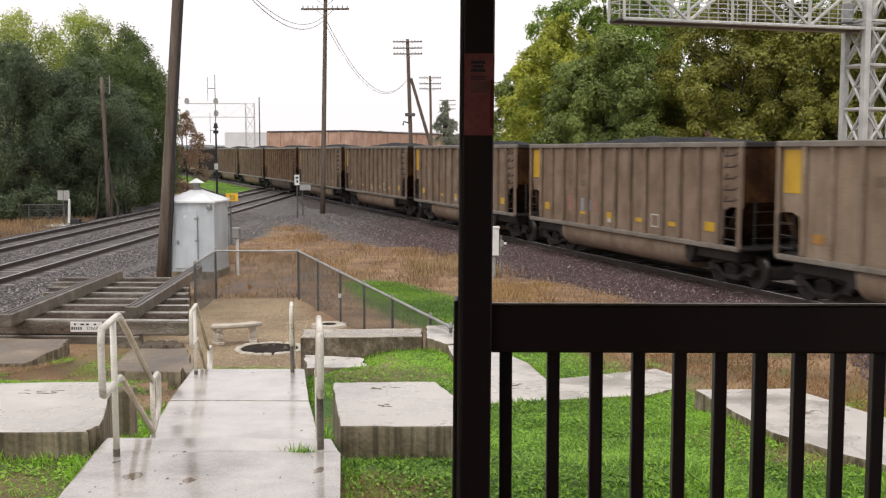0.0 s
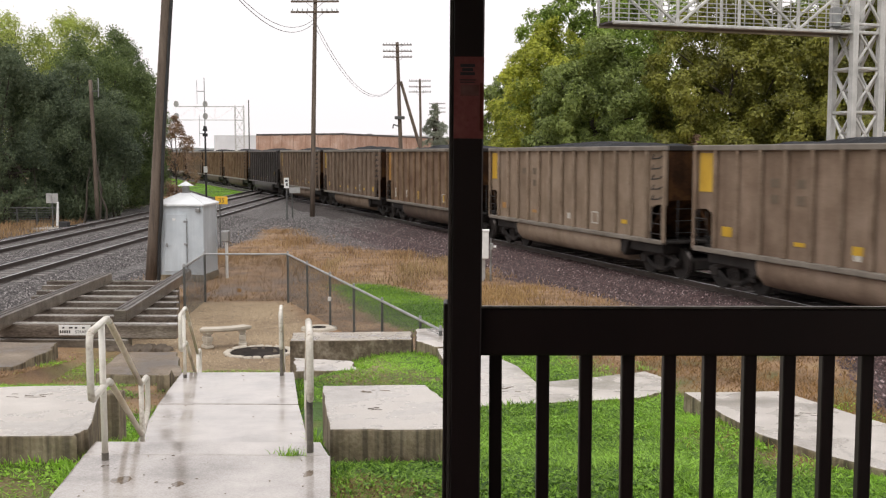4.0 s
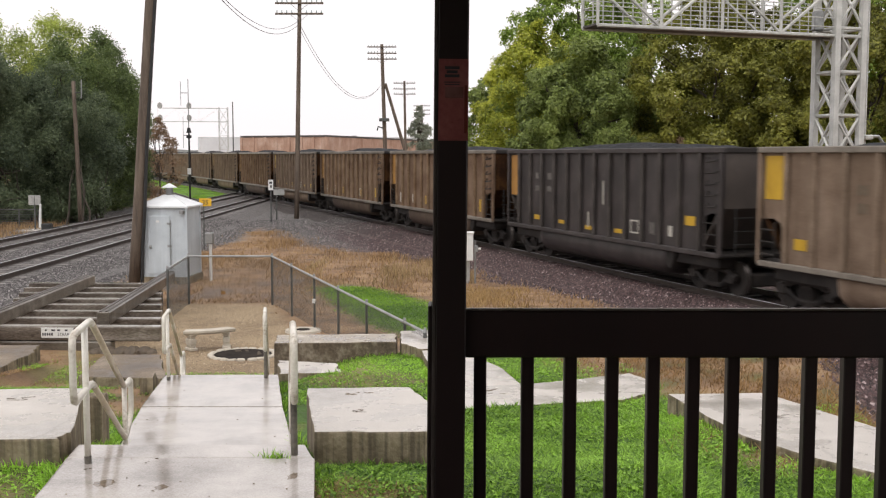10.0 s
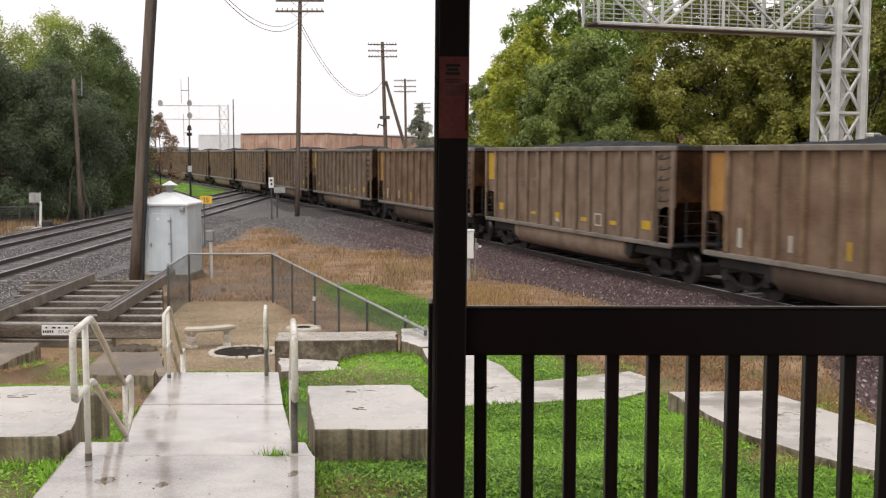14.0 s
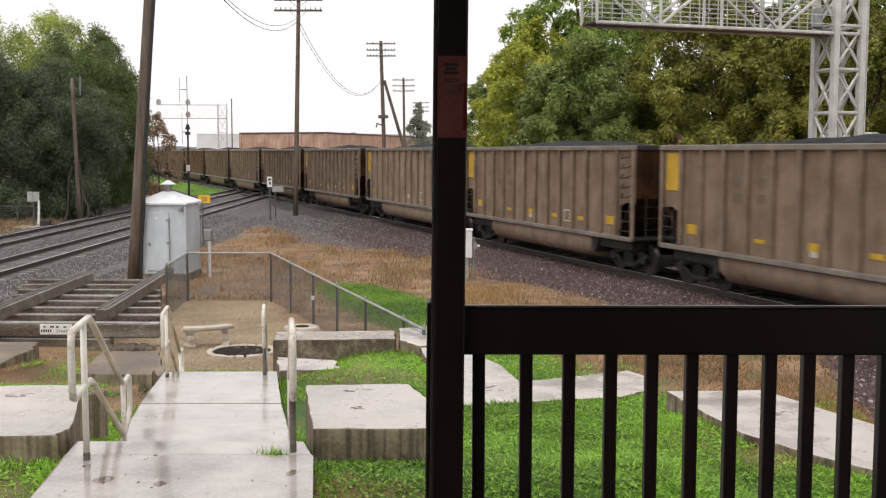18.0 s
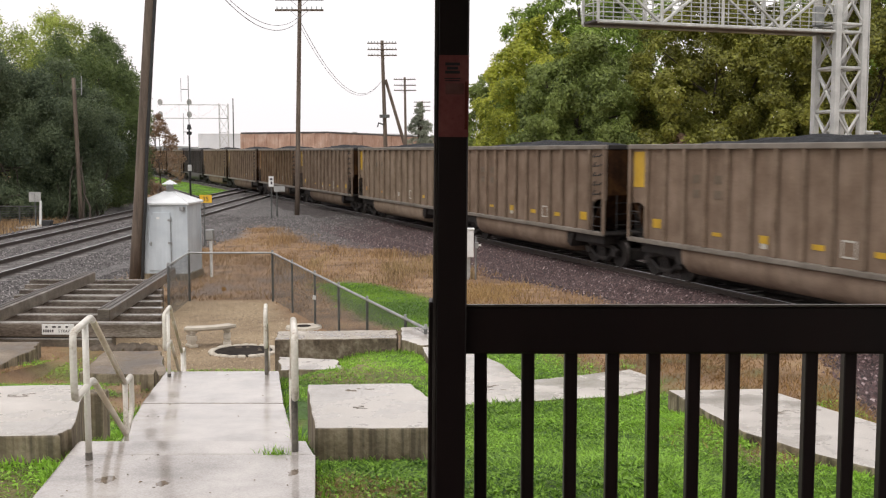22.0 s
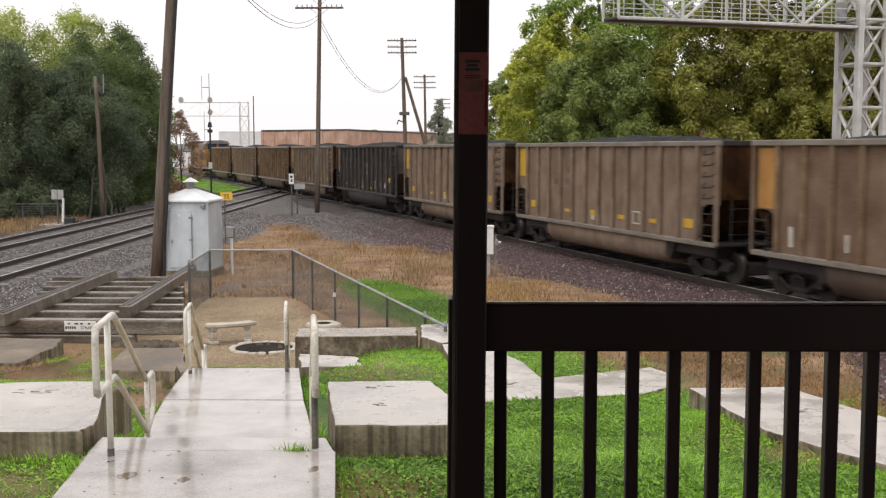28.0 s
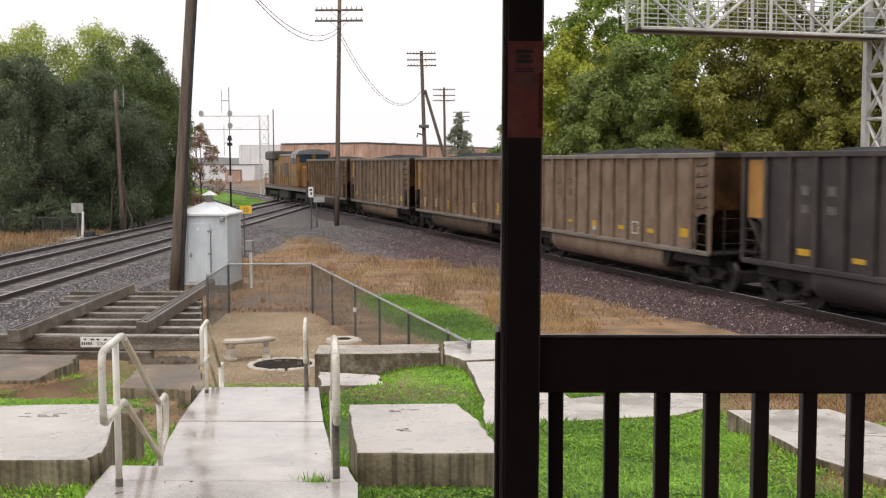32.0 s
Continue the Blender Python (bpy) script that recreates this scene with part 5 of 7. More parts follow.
lean = wood_pole("utility_pole", (-9.14, 31.6, -0.1), (-8.15, 31.4, 11.6), 0.19, 0.15, "leaning creosoted utility pole beside the shed")
part("riser_cable", pipe([(-8.9, 31.5, -0.05), (-8.83, 31.45, 1.2), (-8.74, 31.4, 2.0), (-8.64, 31.4, 4.0), (-8.04, 31.3, 11.0)], 0.05, 8), M["black"], lean, "dark cable running up the pole")
wood_pole("utility_pole", (-9.36, 68.7, -0.4), (-9.0, 68.7, 14.0), 0.165, 0.12, "tall dark utility pole with two crossarms of insulators", (0.72, 1.38))
p2 = wood_pole("utility_pole", (-5.85, 113, -0.4), (-6.3, 113, 15.25), 0.24, 0.17, "leaning utility pole with three crossarms and a prop", (0.3, 0.95, 1.55))
part("prop", tube((-2.6, 113.5, -0.3), (-5.95, 113, 11.2), 0.2, 0.15, 10), M["pole"], p2, "slanting wooden prop")
part("equipment_box", box((1.05, 0.4, 0.34), (-6.05, 112.7, 7.4), bevel=0.03), M["galv_dark"], p2)
part("lamp_arm", pipe([(-6.1, 112.9, 6.5), (-6.7, 112.9, 6.7), (-6.8, 112.8, 6.3)], 0.07, 6), M["black"], p2)
wood_pole("utility_pole", (-5.0, 149, -0.4), (-5.2, 149, 13.9), 0.2, 0.15, "distant utility pole with three crossarms", (0.3, 1.1, 1.8))
wood_pole("utility_pole", (-3.7, 200, -0.4), (-3.75, 200, 13.0), 0.22, 0.16, "far utility pole with three crossarms", (0.2, 1.0, 1.75))
old = wood_pole("old_pole", (-21.3, 62.9, -0.4), (-21.5, 62.9, 8.0), 0.13, 0.11, "cut-off old grey pole before the trees")


part("pale_pipe", tube((-21.02, 62.8, 7.0), (-21.0, 62.8, 8.1), 0.035, seg=8), M["galv"], old, "short pale pipe bracketed to the pole")
part("arm", tube((-21.45, 62.85, 7.35), (-21.0, 62.8, 7.35), 0.03, seg=6), M["galv_dark"], old)


def wire(a, b, sag, r, label):
    a, b = Vector(a), Vector(b)
    pts = [a.lerp(b, i / 24) - Vector((0, 0, sag * 4 * (i / 24) * (1 - i / 24))) for i in range(25)]
    solid("overhead_wire", pipe(pts, r, 5), M["wire"], label, "cable", smooth=True)


wire((-9.15, 68.6, 12.15), (-8.22, 31.45, 10.7), 1.58, 0.014, "black overhead cable sagging between poles")
wire((-9.15, 68.6, 11.9), (-8.22, 31.45, 10.7), 1.68, 0.016, "black overhead cable sagging between poles")
wire((-8.95, 68.8, 11.85), (-6.25, 112.9, 11.2), 2.75, 0.017, "thin drop wire sagging away to the next pole")
wire((-8.95, 68.8, 11.5), (-6.25, 112.9, 11.2), 2.75, 0.014, "thin drop wire sagging away to the next pole")


def build_mast():
    m = thing("radio_mast", "slim dark mast with whip antennas by the crossing", "mast", pose(-20.45, 86.8, -0.3))
    part("post", tube((0, 0, 0), (0, 0, 5.9), 0.085, 0.07, 10), M["black"], m)
    part("head", box((0.38, 0.3, 0.26), (0, 0, 5.5), bevel=0.05), M["black"], m)
    part("cap", tube((0, 0, 5.8), (0, 0, 6.2), 0.2, 0.12, 10), M["black"], m)
    part("upper_mast", tube((0, 0, 6.1), (0, 0, 10.1), 0.04, 0.03, 8), M["galv"], m)
    for x, z0, z1 in ((-0.6, 8.0, 9.9), (-0.45, 4.6, 7.1)):
        ant = part("whip_antenna", tube((x, 0, z0), (x, 0, z1), 0.02, seg=6), M["galv"], m)
        part("bracket", tube((x, 0, z0 + 1.0), (0, 0, z0 + 1.0), 0.03, seg=6), M["galv"], ant)
    part("plate", box((0.3, 0.1, 0.5), (0.0, -0.1, 2.7), bevel=0.02), M["white_sign"], m)


build_mast()


# ---- cantilever signal bridges ----
def bar(ob, name, a, b, r, mat="gantry", seg=6):
    return part(name, tube(a, b, r, seg=seg), M[mat], ob)


def cantilever(name, label, foot, out, width, depth, z_floor, z_top, reach, levels, lights=(), fine=True, r=0.085, thin=1.0):
    """A lattice tower with a railed truss arm. out: unit vector the arm points to."""
    ob = thing(name, label, "signal bridge", Matrix.Translation(foot))
    o = Vector(out).normalized()
    n = Vector((-o.y, o.x, 0))
    legs = [n * (a * depth / 2) + o * (b * width / 2) for a in (-1, 1) for b in (-1, 1)]
    for p in legs:
        part("leg", box((0.2 * thin, 0.2 * thin, z_top + 0.3), (p.x, p.y, z_top / 2), (0, 0, math.degrees(math.atan2(o.y, o.x))), 0.01), M["gantry"], ob)
    pairs = ((0, 1), (2, 3), (0, 2), (1, 3))
    for i in range(levels):
        za, zb = z_top * i / levels, z_top * (i + 1) / levels
        for a, b in pairs:
            pa, pb = legs[a], legs[b]
            up_a, up_b = Vector((0, 0, za)), Vector((0, 0, zb))
            bar(ob, "lattice_bar", pa + up_b, pb + up_b, 0.05 * thin)
            bar(ob, "lattice_bar", pa + up_a, pb + up_b, 0.045 * thin)
            bar(ob, "lattice_bar", pb + up_a, pa + up_b, 0.045 * thin)
    start = o * (width / 2)
    end = o * (width / 2 + reach)
    for s in (-1, 1):
        w = n * (s * depth / 2)
        bar(ob, "lower_chord", start + w - o * width + Vector((0, 0, z_floor)), end + w + Vector((0, 0, z_floor)), r)
        bar(ob, "upper_chord", start + w + Vector((0, 0, z_top)), end + w + Vector((0, 0, z_top)), r)
        bays = max(3, round(reach / 2.1))
        for i in range(bays + 1):
            f = i / bays
            p = start.lerp(end, f) + w
            bar(ob, "upright", p + Vector((0, 0, z_floor)), p + Vector((0, 0, z_top)), 0.05 * thin ** 2)
            if i < bays:
                q = start.lerp(end, (i + 1) / bays) + w
                lo, hi = Vector((0, 0, z_floor)), Vector((0, 0, z_top))
                bar(ob, "diagonal", (p + lo) if i % 2 else (p + hi), (q + hi) if i % 2 else (q + lo), 0.05 * thin ** 2)
        if fine:
            for k in range(1, 5):
                z = z_floor + 0.27 * k
                bar(ob, "guard_rail", start + w + Vector((0, 0, z)), end + w + Vector((0, 0, z)), 0.016, seg=5)
    if fine:
        for k in range(1, 5):
            z = z_floor + 0.27 * k
            bar(ob, "guard_rail", end - n * depth / 2 + Vector((0, 0, z)), end + n * depth / 2 + Vector((0, 0, z)), 0.016, seg=5)
        for i in range(26):
            p = start.lerp(end, i / 25)
            bar(ob, "guard_post", p - n * depth / 2 + Vector((0, 0, z_floor)), p - n * depth / 2 + Vector((0, 0, z_floor + 1.1)), 0.02, seg=5)
        walkway = bmesh.new()
        box((reach + width, depth, 0.07), tuple(start.lerp(end, 0.5) - o * width / 2 + Vector((0, 0, z_floor + 0.03))), (0, 0, math.degrees(math.atan2(o.y, o.x))), 0.01, walkway)
        part("walkway", walkway, M["timber_dark"], ob)
        lad_at = -o * (width / 2 + 0.45)
        for s in (-0.2, 0.2):
            bar(ob, "ladder_rail", lad_at + n * s, lad_at + n * s + Vector((0, 0, z_top + 1)), 0.03)
        for k in range(int(z_top / 0.3)):
            bar(ob, "rung", lad_at - n * 0.2 + Vector((0, 0, 0.3 * k)), lad_at + n * 0.2 + Vector((0, 0, 0.3 * k)), 0.014, seg=5)
        part("relay_case", box((0.3, 0.3, 0.62), tuple(start + o * 0.35 + Vector((0, 0, z_floor + 0.5))), bevel=0.03), M["galv"], ob)
    for f, z in lights:
        p = start.lerp(end, f) - n * 0.3 + Vector((0, 0, z))
        head = bmesh.new()
        bmesh.ops.create_cone(head, cap_ends=True, segments=20, radius1=0.27, radius2=0.27, depth=0.2, matrix=Matrix.Translation(p) @ pose(0, 0, 0, 90) @ Matrix.Diagonal((1, 1.35, 1, 1)))
        part("signal_head", head, M["grey_sign"], ob, "grey oval signal back")
    return ob


OUT = Vector((-0.944, -0.329, 0))
cantilever("signal_bridge", "silver lattice cantilever signal bridge over the train's track", (12.6, 34.3, -0.4), OUT, 1.0, 0.95, 7.85, 9.45, 8.3, 7, r=0.055)
cantilever("signal_bridge", "distant grey cantilever signal bridge with oval signal heads", (-25.4, 125, -0.4), (-1, -0.1, 0), 1.0, 1.0, 7.95, 9.5, 6.9, 6, ((0.5, 9.8), (0.5, 8.4), (0.98, 9.8), (0.98, 8.4)), False, 0.024, 0.3)
far_pole = thing("slim_pole", "slim grey pole beside the distant signal bridge", "pole", pose(-24.5, 126, -0.4))
part("shaft", tube((0, 0, 0), (0, 0, 10.3), 0.09, 0.06, 8), M["galv_dark"], far_pole)
lamp_p = thing("floodlight", "small floodlight on a bent grey bracket", "lamp", pose(13.75, 34.3, -0.4))
part("pole", pipe([(0.35, 0, 0), (0.35, 0, 4.55), (0.2, 0, 4.75), (-0.1, 0, 4.75)], 0.05, 8), M["galv"], lamp_p)
part("head", box((0.3, 0.25, 0.16), (-0.15, 0, 4.72), bevel=0.04), M["gantry"], lamp_p)


# ---- buildings beyond the tracks ----
def building(name, label, corners, z, mat, roof_mat, group="", bays=8, parapet=0.5):
    """Walls along the corners (x, y), with pilasters, a parapet and a flat roof."""
    ob = thing(name, label, "building")
    cx, cy = sum(c[0] for c in corners) / len(corners), sum(c[1] for c in corners) / len(corners)
    part("roof", prism([(cx + (x - cx) * 0.99, cy + (y - cy) * 0.99) for x, y in corners], z - 0.3, z - 0.05), M[roof_mat], ob)
    for i, a in enumerate(corners):
        b = corners[(i + 1) % len(corners)]
        v = Vector((b[0] - a[0], b[1] - a[1], 0))
        turn = math.degrees(math.atan2(v.y, v.x))
        mid = ((a[0] + b[0]) / 2, (a[1] + b[1]) / 2)
        wall = part("wall", box((v.length, 0.4, z + 0.6), (*mid, (z - 0.6) / 2), (0, 0, turn)), M[mat], ob)
        part("parapet", box((v.length + 0.3, 0.6, parapet), (*mid, z + parapet / 2 - 0.02), (0, 0, turn), 0.03), M[roof_mat], ob)
        for k in range(bays + 1):
            p = Vector((*a, 0)) + v * (k / bays)
            part("pilaster", box((0.5, 0.7, z), (p.x, p.y, z / 2 - 0.02), (0, 0, turn), 0.03), M[mat], wall)
    return ob


brick = building("brick_building", "long low red brick works building with a dark parapet", [(-34.4, 185), (-3.5, 300), (12, 292), (-19, 177)], 6.7, "brick", "roof_tar", bays=7, parapet=0.3)
for x, y, s in ((-20, 245, 1.1), (-14, 258, 0.7), (-8, 276, 0.9), (-27, 225, 0.5)):
    part("roof_vent", box((s, s, s), (x, y, 7.0 + s / 2), bevel=0.08), M["galv"], brick)
building("upper_works", "pale brick upper storey beyond the works roof", [(-27, 290), (-13, 310), (-9, 306), (-23, 286)], 8.3, "brick", "metal_wall", bays=4, parapet=0.35)
building("metal_shed", "white metal-clad industrial building in the distance", [(-61, 270), (-50, 272), (-49, 300), (-60, 300)], 8.0, "metal_wall", "metal_wall", bays=5, parapet=0.2)
building("low_warehouse", "long low white warehouse beyond the far tracks", [(-80, 232), (-50.5, 236), (-51.5, 250), (-81, 246)], 3.1, "metal_wall", "roof_tar", bays=6, parapet=0.2)
building("brown_hut", "small brown trackside hut", [(-49, 205), (-46.8, 205.4), (-47, 207.4), (-49.2, 207)], 2.2, "brick", "roof_tar", bays=1, parapet=0.15)


# ---- trees ----
def leaves(centres, radii, per, size, seed, squash=0.85, flat=1.6, slim=0.34, hub=None, droop=0.0, wild=0.1):
    """Pointed leaves on the outer shells of clumps, turned mostly outwards; returns vertices and corner indices."""
    rng = np.random.default_rng(seed)
    radii = np.asarray(radii)
    counts = np.maximum(20, per * (radii / radii.mean()) ** 2).astype(int)
    c = np.repeat(np.asarray(centres), counts, axis=0)
    r = np.repeat(radii, counts)[:, None]
    n = len(c)
    away = c - np.asarray(hub if hub is not None else c.mean(axis=0))
    away /= np.linalg.norm(away, axis=1)[:, None] + 1e-6
    d = rng.normal(size=(n, 3)) + away * 0.9 + np.array([0, 0, 0.25])
    d /= np.linalg.norm(d, axis=1)[:, None]
    ragged = 1 + 0.22 * np.sin(c[:, :1] * 7 + d[:, :1] * 5) * np.sin(d[:, 1:2] * 6 + c[:, 2:] * 5)
    pos = c + d * np.array([1, 1, squash]) * r * ragged * (0.45 + 0.62 * rng.random((n, 1)) ** 0.45)
    pos += (away + d) * np.minimum(np.abs(rng.normal(size=(n, 1))), 1.7) ** 1.5 * wild
    face = d * flat + rng.normal(size=(n, 3)) + np.array([0, 0, 0.7])
    face /= np.linalg.norm(face, axis=1)[:, None]
    a = np.cross(face, rng.normal(size=(n, 3)))
    a[:, 2] -= droop
    a /= np.linalg.norm(a, axis=1)[:, None]
    b = np.cross(face, a)
    b /= np.linalg.norm(b, axis=1)[:, None]
    s = size * (0.6 + 0.8 * rng.random((n, 1)))
    points = np.stack([pos - a * s * 0.45 + b * s * slim, pos + a * s * 0.75, pos - a * s * 0.45 - b * s * slim], 1)
    return points.reshape(-1, 3), np.arange(n * 3)


def limb(bm, a, b, r0, r1, seed, steps=5, wander=0.12):
    rng = random.Random(seed)
    a, b = Vector(a), Vector(b)
    L = (b - a).length
    pts = [a.lerp(b, i / steps) + (Vector((rng.uniform(-1, 1), rng.uniform(-1, 1), rng.uniform(-0.5, 0.5))) * wander * L * 0.35 if 0 < i < steps else Vector()) for i in range(steps + 1)]
    for i in range(steps):
        tube(pts[i], pts[i + 1], r0 + (r1 - r0) * i / steps, r0 + (r1 - r0) * (i + 1) / steps, 8, bm, caps=i in (0, steps - 1))


def tree(name, label, at, height, spread, leaf, seed, clumps=100, per=500, size=0.17, low=0.06, cone=False, trunk=0.3, lean=0.0, lobe=1.0, slim=0.34, flat=1.6, fill=0.3, droop=0.0, squash=0.85, wild=0.0, boughs=0):
    """A trunk with limbs and an uneven crown of rounded leaf clumps; fill: share of clumps deep inside;
    boughs: so many large rounded boughs carry the clumps, with creases between them."""
    rng = random.Random(seed)
    z0 = ground_z(*at)
    ob = thing(name, label, "tree", pose(at[0], at[1], z0 - 0.1))
    bm = bmesh.new()
    limb(bm, (0, 0, 0), (lean, 0, height * 0.78), trunk, trunk * 0.25, seed, 6, 0.05)
    centres, radii = [], []
    swell = [(rng.uniform(0, 6.28), rng.uniform(0.1, 0.95), rng.uniform(-0.14, 0.2)) for _ in range(10)]
    tries = 0
    heads = []
    while len(heads) < boughs and tries < boughs * 60:
        tries += 1
        th, u = rng.uniform(0, 2 * math.pi), rng.uniform(0, 1)
        prof = math.sin(math.pi * min(1.0, 0.24 + 0.74 * u)) ** 0.5
        big = spread * rng.uniform(0.26, 0.42) * (0.7 + 0.3 * prof)
        r = max(0.0, spread * prof * rng.uniform(0.88, 1.06) - big * 0.85)
        b = Vector((math.cos(th) * r + lean * u, math.sin(th) * r, big * 0.6 + (height - big * 1.5) * (low + (1 - low) * u)))
        if any((b - q).length < 0.5 * (big + w) for q, w in heads):
            continue
        heads.append((b, big))
    for b, big in heads:
        out = Vector((b.x, b.y, (b.z - height * 0.45) * 0.8)).normalized()
        for _ in range(max(4, round(clumps * (big / spread) ** 2 * 6.5 / boughs))):
            d = (Vector((rng.gauss(0, 1), rng.gauss(0, 1), rng.gauss(0, 1))).normalized() + out * 0.55).normalized()
            radius = lobe * rng.uniform(0.7, 1.2)
            centres.append(b + Vector((d.x, d.y, d.z * 0.9)) * max(0.1, big - radius * 0.6))
            radii.append(radius)
    for _ in range(boughs):                      # leafy heart behind the boughs
        th, u = rng.uniform(0, 2 * math.pi), rng.uniform(0.05, 0.8)
        r = spread * 0.5 * math.sqrt(rng.random())
        centres.append(Vector((math.cos(th) * r, math.sin(th) * r, height * u)))
        radii.append(lobe * 1.25)
    tries = 0
    while len(centres) < clumps and tries < clumps * 40:
        tries += 1
        th, u = rng.uniform(0, 2 * math.pi), rng.uniform(0, 1)
        prof = (1 - u) ** 0.85 * min(1, 5 * u + 0.5) + 0.04 if cone else math.sin(math.pi * min(1.0, 0.2 + 0.8 * u)) ** 0.55
        bulge = 1.0
        for la, lz, ls in swell:
            bulge += ls * math.exp(-2 * (1 - math.cos(th - la)) * 2 - ((u - lz) / 0.22) ** 2)
        inside = rng.random() < fill
        radius = lobe * rng.uniform(0.6, 1.3) * (0.55 + 0.45 * prof)
        r = max(0.0, spread * prof * bulge - radius * 0.7) * (rng.uniform(0.35, 0.75) if inside else rng.uniform(0.85, 1.0))
        c = Vector((math.cos(th) * r + lean * u, math.sin(th) * r, height * (low + (1 - low) * u) - radius * 0.6 * u))
        if not inside and any((c - q).length < 0.62 * radius for q in centres[-60:]):
            continue
        centres.append(c)
        radii.append(radius)
    for k in range(12):
        c = centres[rng.randrange(len(centres))]
        limb(bm, (lean * 0.4, 0, height * rng.uniform(0.12, 0.5)), (c[0] * 0.9, c[1] * 0.9, c[2]), trunk * 0.38, 0.03, seed + k, 4, 0.15)
    part("trunk", bm, M["bark"], ob, smooth=True)
    v, f = leaves([tuple(c) for c in centres], radii, per, size, seed, squash, flat, slim, (lean * 0.5, 0, height * 0.45), droop, wild)
    part("crown", raw_mesh("crown", v, f, 3, M[leaf]), None, ob)
    return ob


# right of the line: broad park trees behind the train
FULL = dict(slim=0.44, flat=1.8, squash=0.9, wild=0.07, fill=0.55)
tree("broadleaf_tree", "large yellow-green broadleaf tree in early autumn", (6.1, 70), 12.6, 4.3, "leaf_yellow", 101, 230, 380, 0.145, lobe=0.6, boughs=40, **FULL)
tree("broadleaf_tree", "large full green broadleaf tree behind the line", (9.2, 73), 17.6, 5.7, "leaf_mid", 121, 260, 340, 0.16, lobe=0.68, boughs=46, **FULL)
tree("broadleaf_tree", "rounded dark green broadleaf tree behind the line", (7.9, 63.5), 11.2, 3.7, "leaf_green", 102, 260, 440, 0.13, 0.0, lobe=0.5, boughs=40, **FULL)
tree("broadleaf_tree", "broad olive-green tree turning in autumn", (16.6, 64), 14.8, 5.9, "leaf_olive", 103, 460, 420, 0.14, 0.0, lobe=0.6, boughs=74, **FULL)
tree("broadleaf_tree", "broad olive-green tree turning in autumn", (23.6, 62), 15.0, 6.2, "leaf_olive", 104, 380, 380, 0.15, 0.0, lobe=0.62, boughs=66, **FULL)
tree("broadleaf_tree", "dark green broadleaf tree in the gap of the row", (12.6, 70), 10.6, 3.8, "leaf_green", 124, 130, 340, 0.15, 0.0, lobe=0.6, boughs=28, **FULL)
tree("broadleaf_tree", "tall thinning green tree behind the others", (15.0, 82), 17.4, 5.4, "leaf_mid", 105, 130, 240, 0.18, lobe=0.65, boughs=26, **FULL)
tree("broadleaf_tree", "tall green tree behind the others", (27.0, 74), 18.0, 6.8, "leaf_mid", 106, 170, 250, 0.22, lobe=0.95, boughs=34, **FULL)
tree("broadleaf_tree", "dark green tree at the end of the row", (4.4, 100), 11.5, 3.6, "leaf_green", 107, 90, 220, 0.22, lobe=0.8, **FULL)
tree("conifer_tree", "small grey-green conifer before the distant works", (-3.2, 152), 11.0, 3.9, "leaf_hazy", 108, 110, 110, 0.34, 0.03, cone=True, lobe=0.7, slim=0.16, flat=0.5)
tree("shrub", "rust-tinged shrub at the foot of the trees", (13.2, 60), 5.2, 1.2, "leaf_rust", 109, 40, 110, 0.16, lobe=0.45)
# left of the crossing tracks: dark cedars before lighter broadleaf trees
CEDAR = dict(slim=0.24, flat=0.7, squash=1.2, lobe=0.6, fill=0.4, wild=0.1, boughs=34)
tree("cedar_tree", "dense dark green cedar beside the tracks", (-23.4, 66), 9.6, 3.5, "leaf_cedar", 111, 200, 520, 0.125, 0.06, **CEDAR)
tree("cedar_tree", "dense dark green cedar beside the tracks", (-27.2, 63), 10.2, 3.8, "leaf_cedar", 112, 200, 520, 0.125, 0.06, **CEDAR)
tree("cedar_tree", "dense dark green cedar beside the tracks", (-24.2, 76), 11.8, 3.4, "leaf_shade", 113, 150, 420, 0.14, 0.05, **CEDAR)
tree("cedar_tree", "dark green cedar at the edge of the thicket", (-26.2, 84), 10.5, 3.0, "leaf_cedar", 114, 90, 300, 0.2, 0.05, **CEDAR)
AIRY = dict(slim=0.3, flat=0.8, squash=1.3, fill=0.2, wild=0.14)
tree("broadleaf_tree", "tall yellow-green broadleaf tree above the cedars", (-31.6, 76), 13.4, 4.8, "leaf_light", 115, 150, 260, 0.15, lobe=0.8, **AIRY)
tree("broadleaf_tree", "tall loose pale green broadleaf tree above the cedars", (-28.5, 80), 14.3, 3.8, "leaf_light", 116, 130, 260, 0.15, lobe=0.75, **AIRY)
tree("broadleaf_tree", "green broadleaf tree rising behind the cedars", (-26.6, 84), 13.3, 3.3, "leaf_shade", 120, 130, 260, 0.16, lobe=0.65, **AIRY)
tree("broadleaf_tree", "bushy green broadleaf tree among the cedars", (-29.6, 71), 10.2, 3.4, "leaf_shade", 122, 110, 260, 0.15, lobe=0.7, **AIRY)
tree("broadleaf_tree", "bushy green broadleaf tree among the cedars", (-25.6, 72), 11.6, 2.8, "leaf_shade", 123, 100, 260, 0.15, lobe=0.65, **AIRY)
tree("shrub", "tangled dark undergrowth under the cedars", (-25.8, 60.8), 2.6, 2.6, "leaf_cedar", 118, 50, 120, 0.2, lobe=0.5, slim=0.15, flat=0.5)
tree("shrub", "thin brown autumn shrub by the far track", (-26.4, 100), 7.6, 2.0, "leaf_rust", 119, 80, 95, 0.14, trunk=0.1, lobe=0.5, flat=0.5)


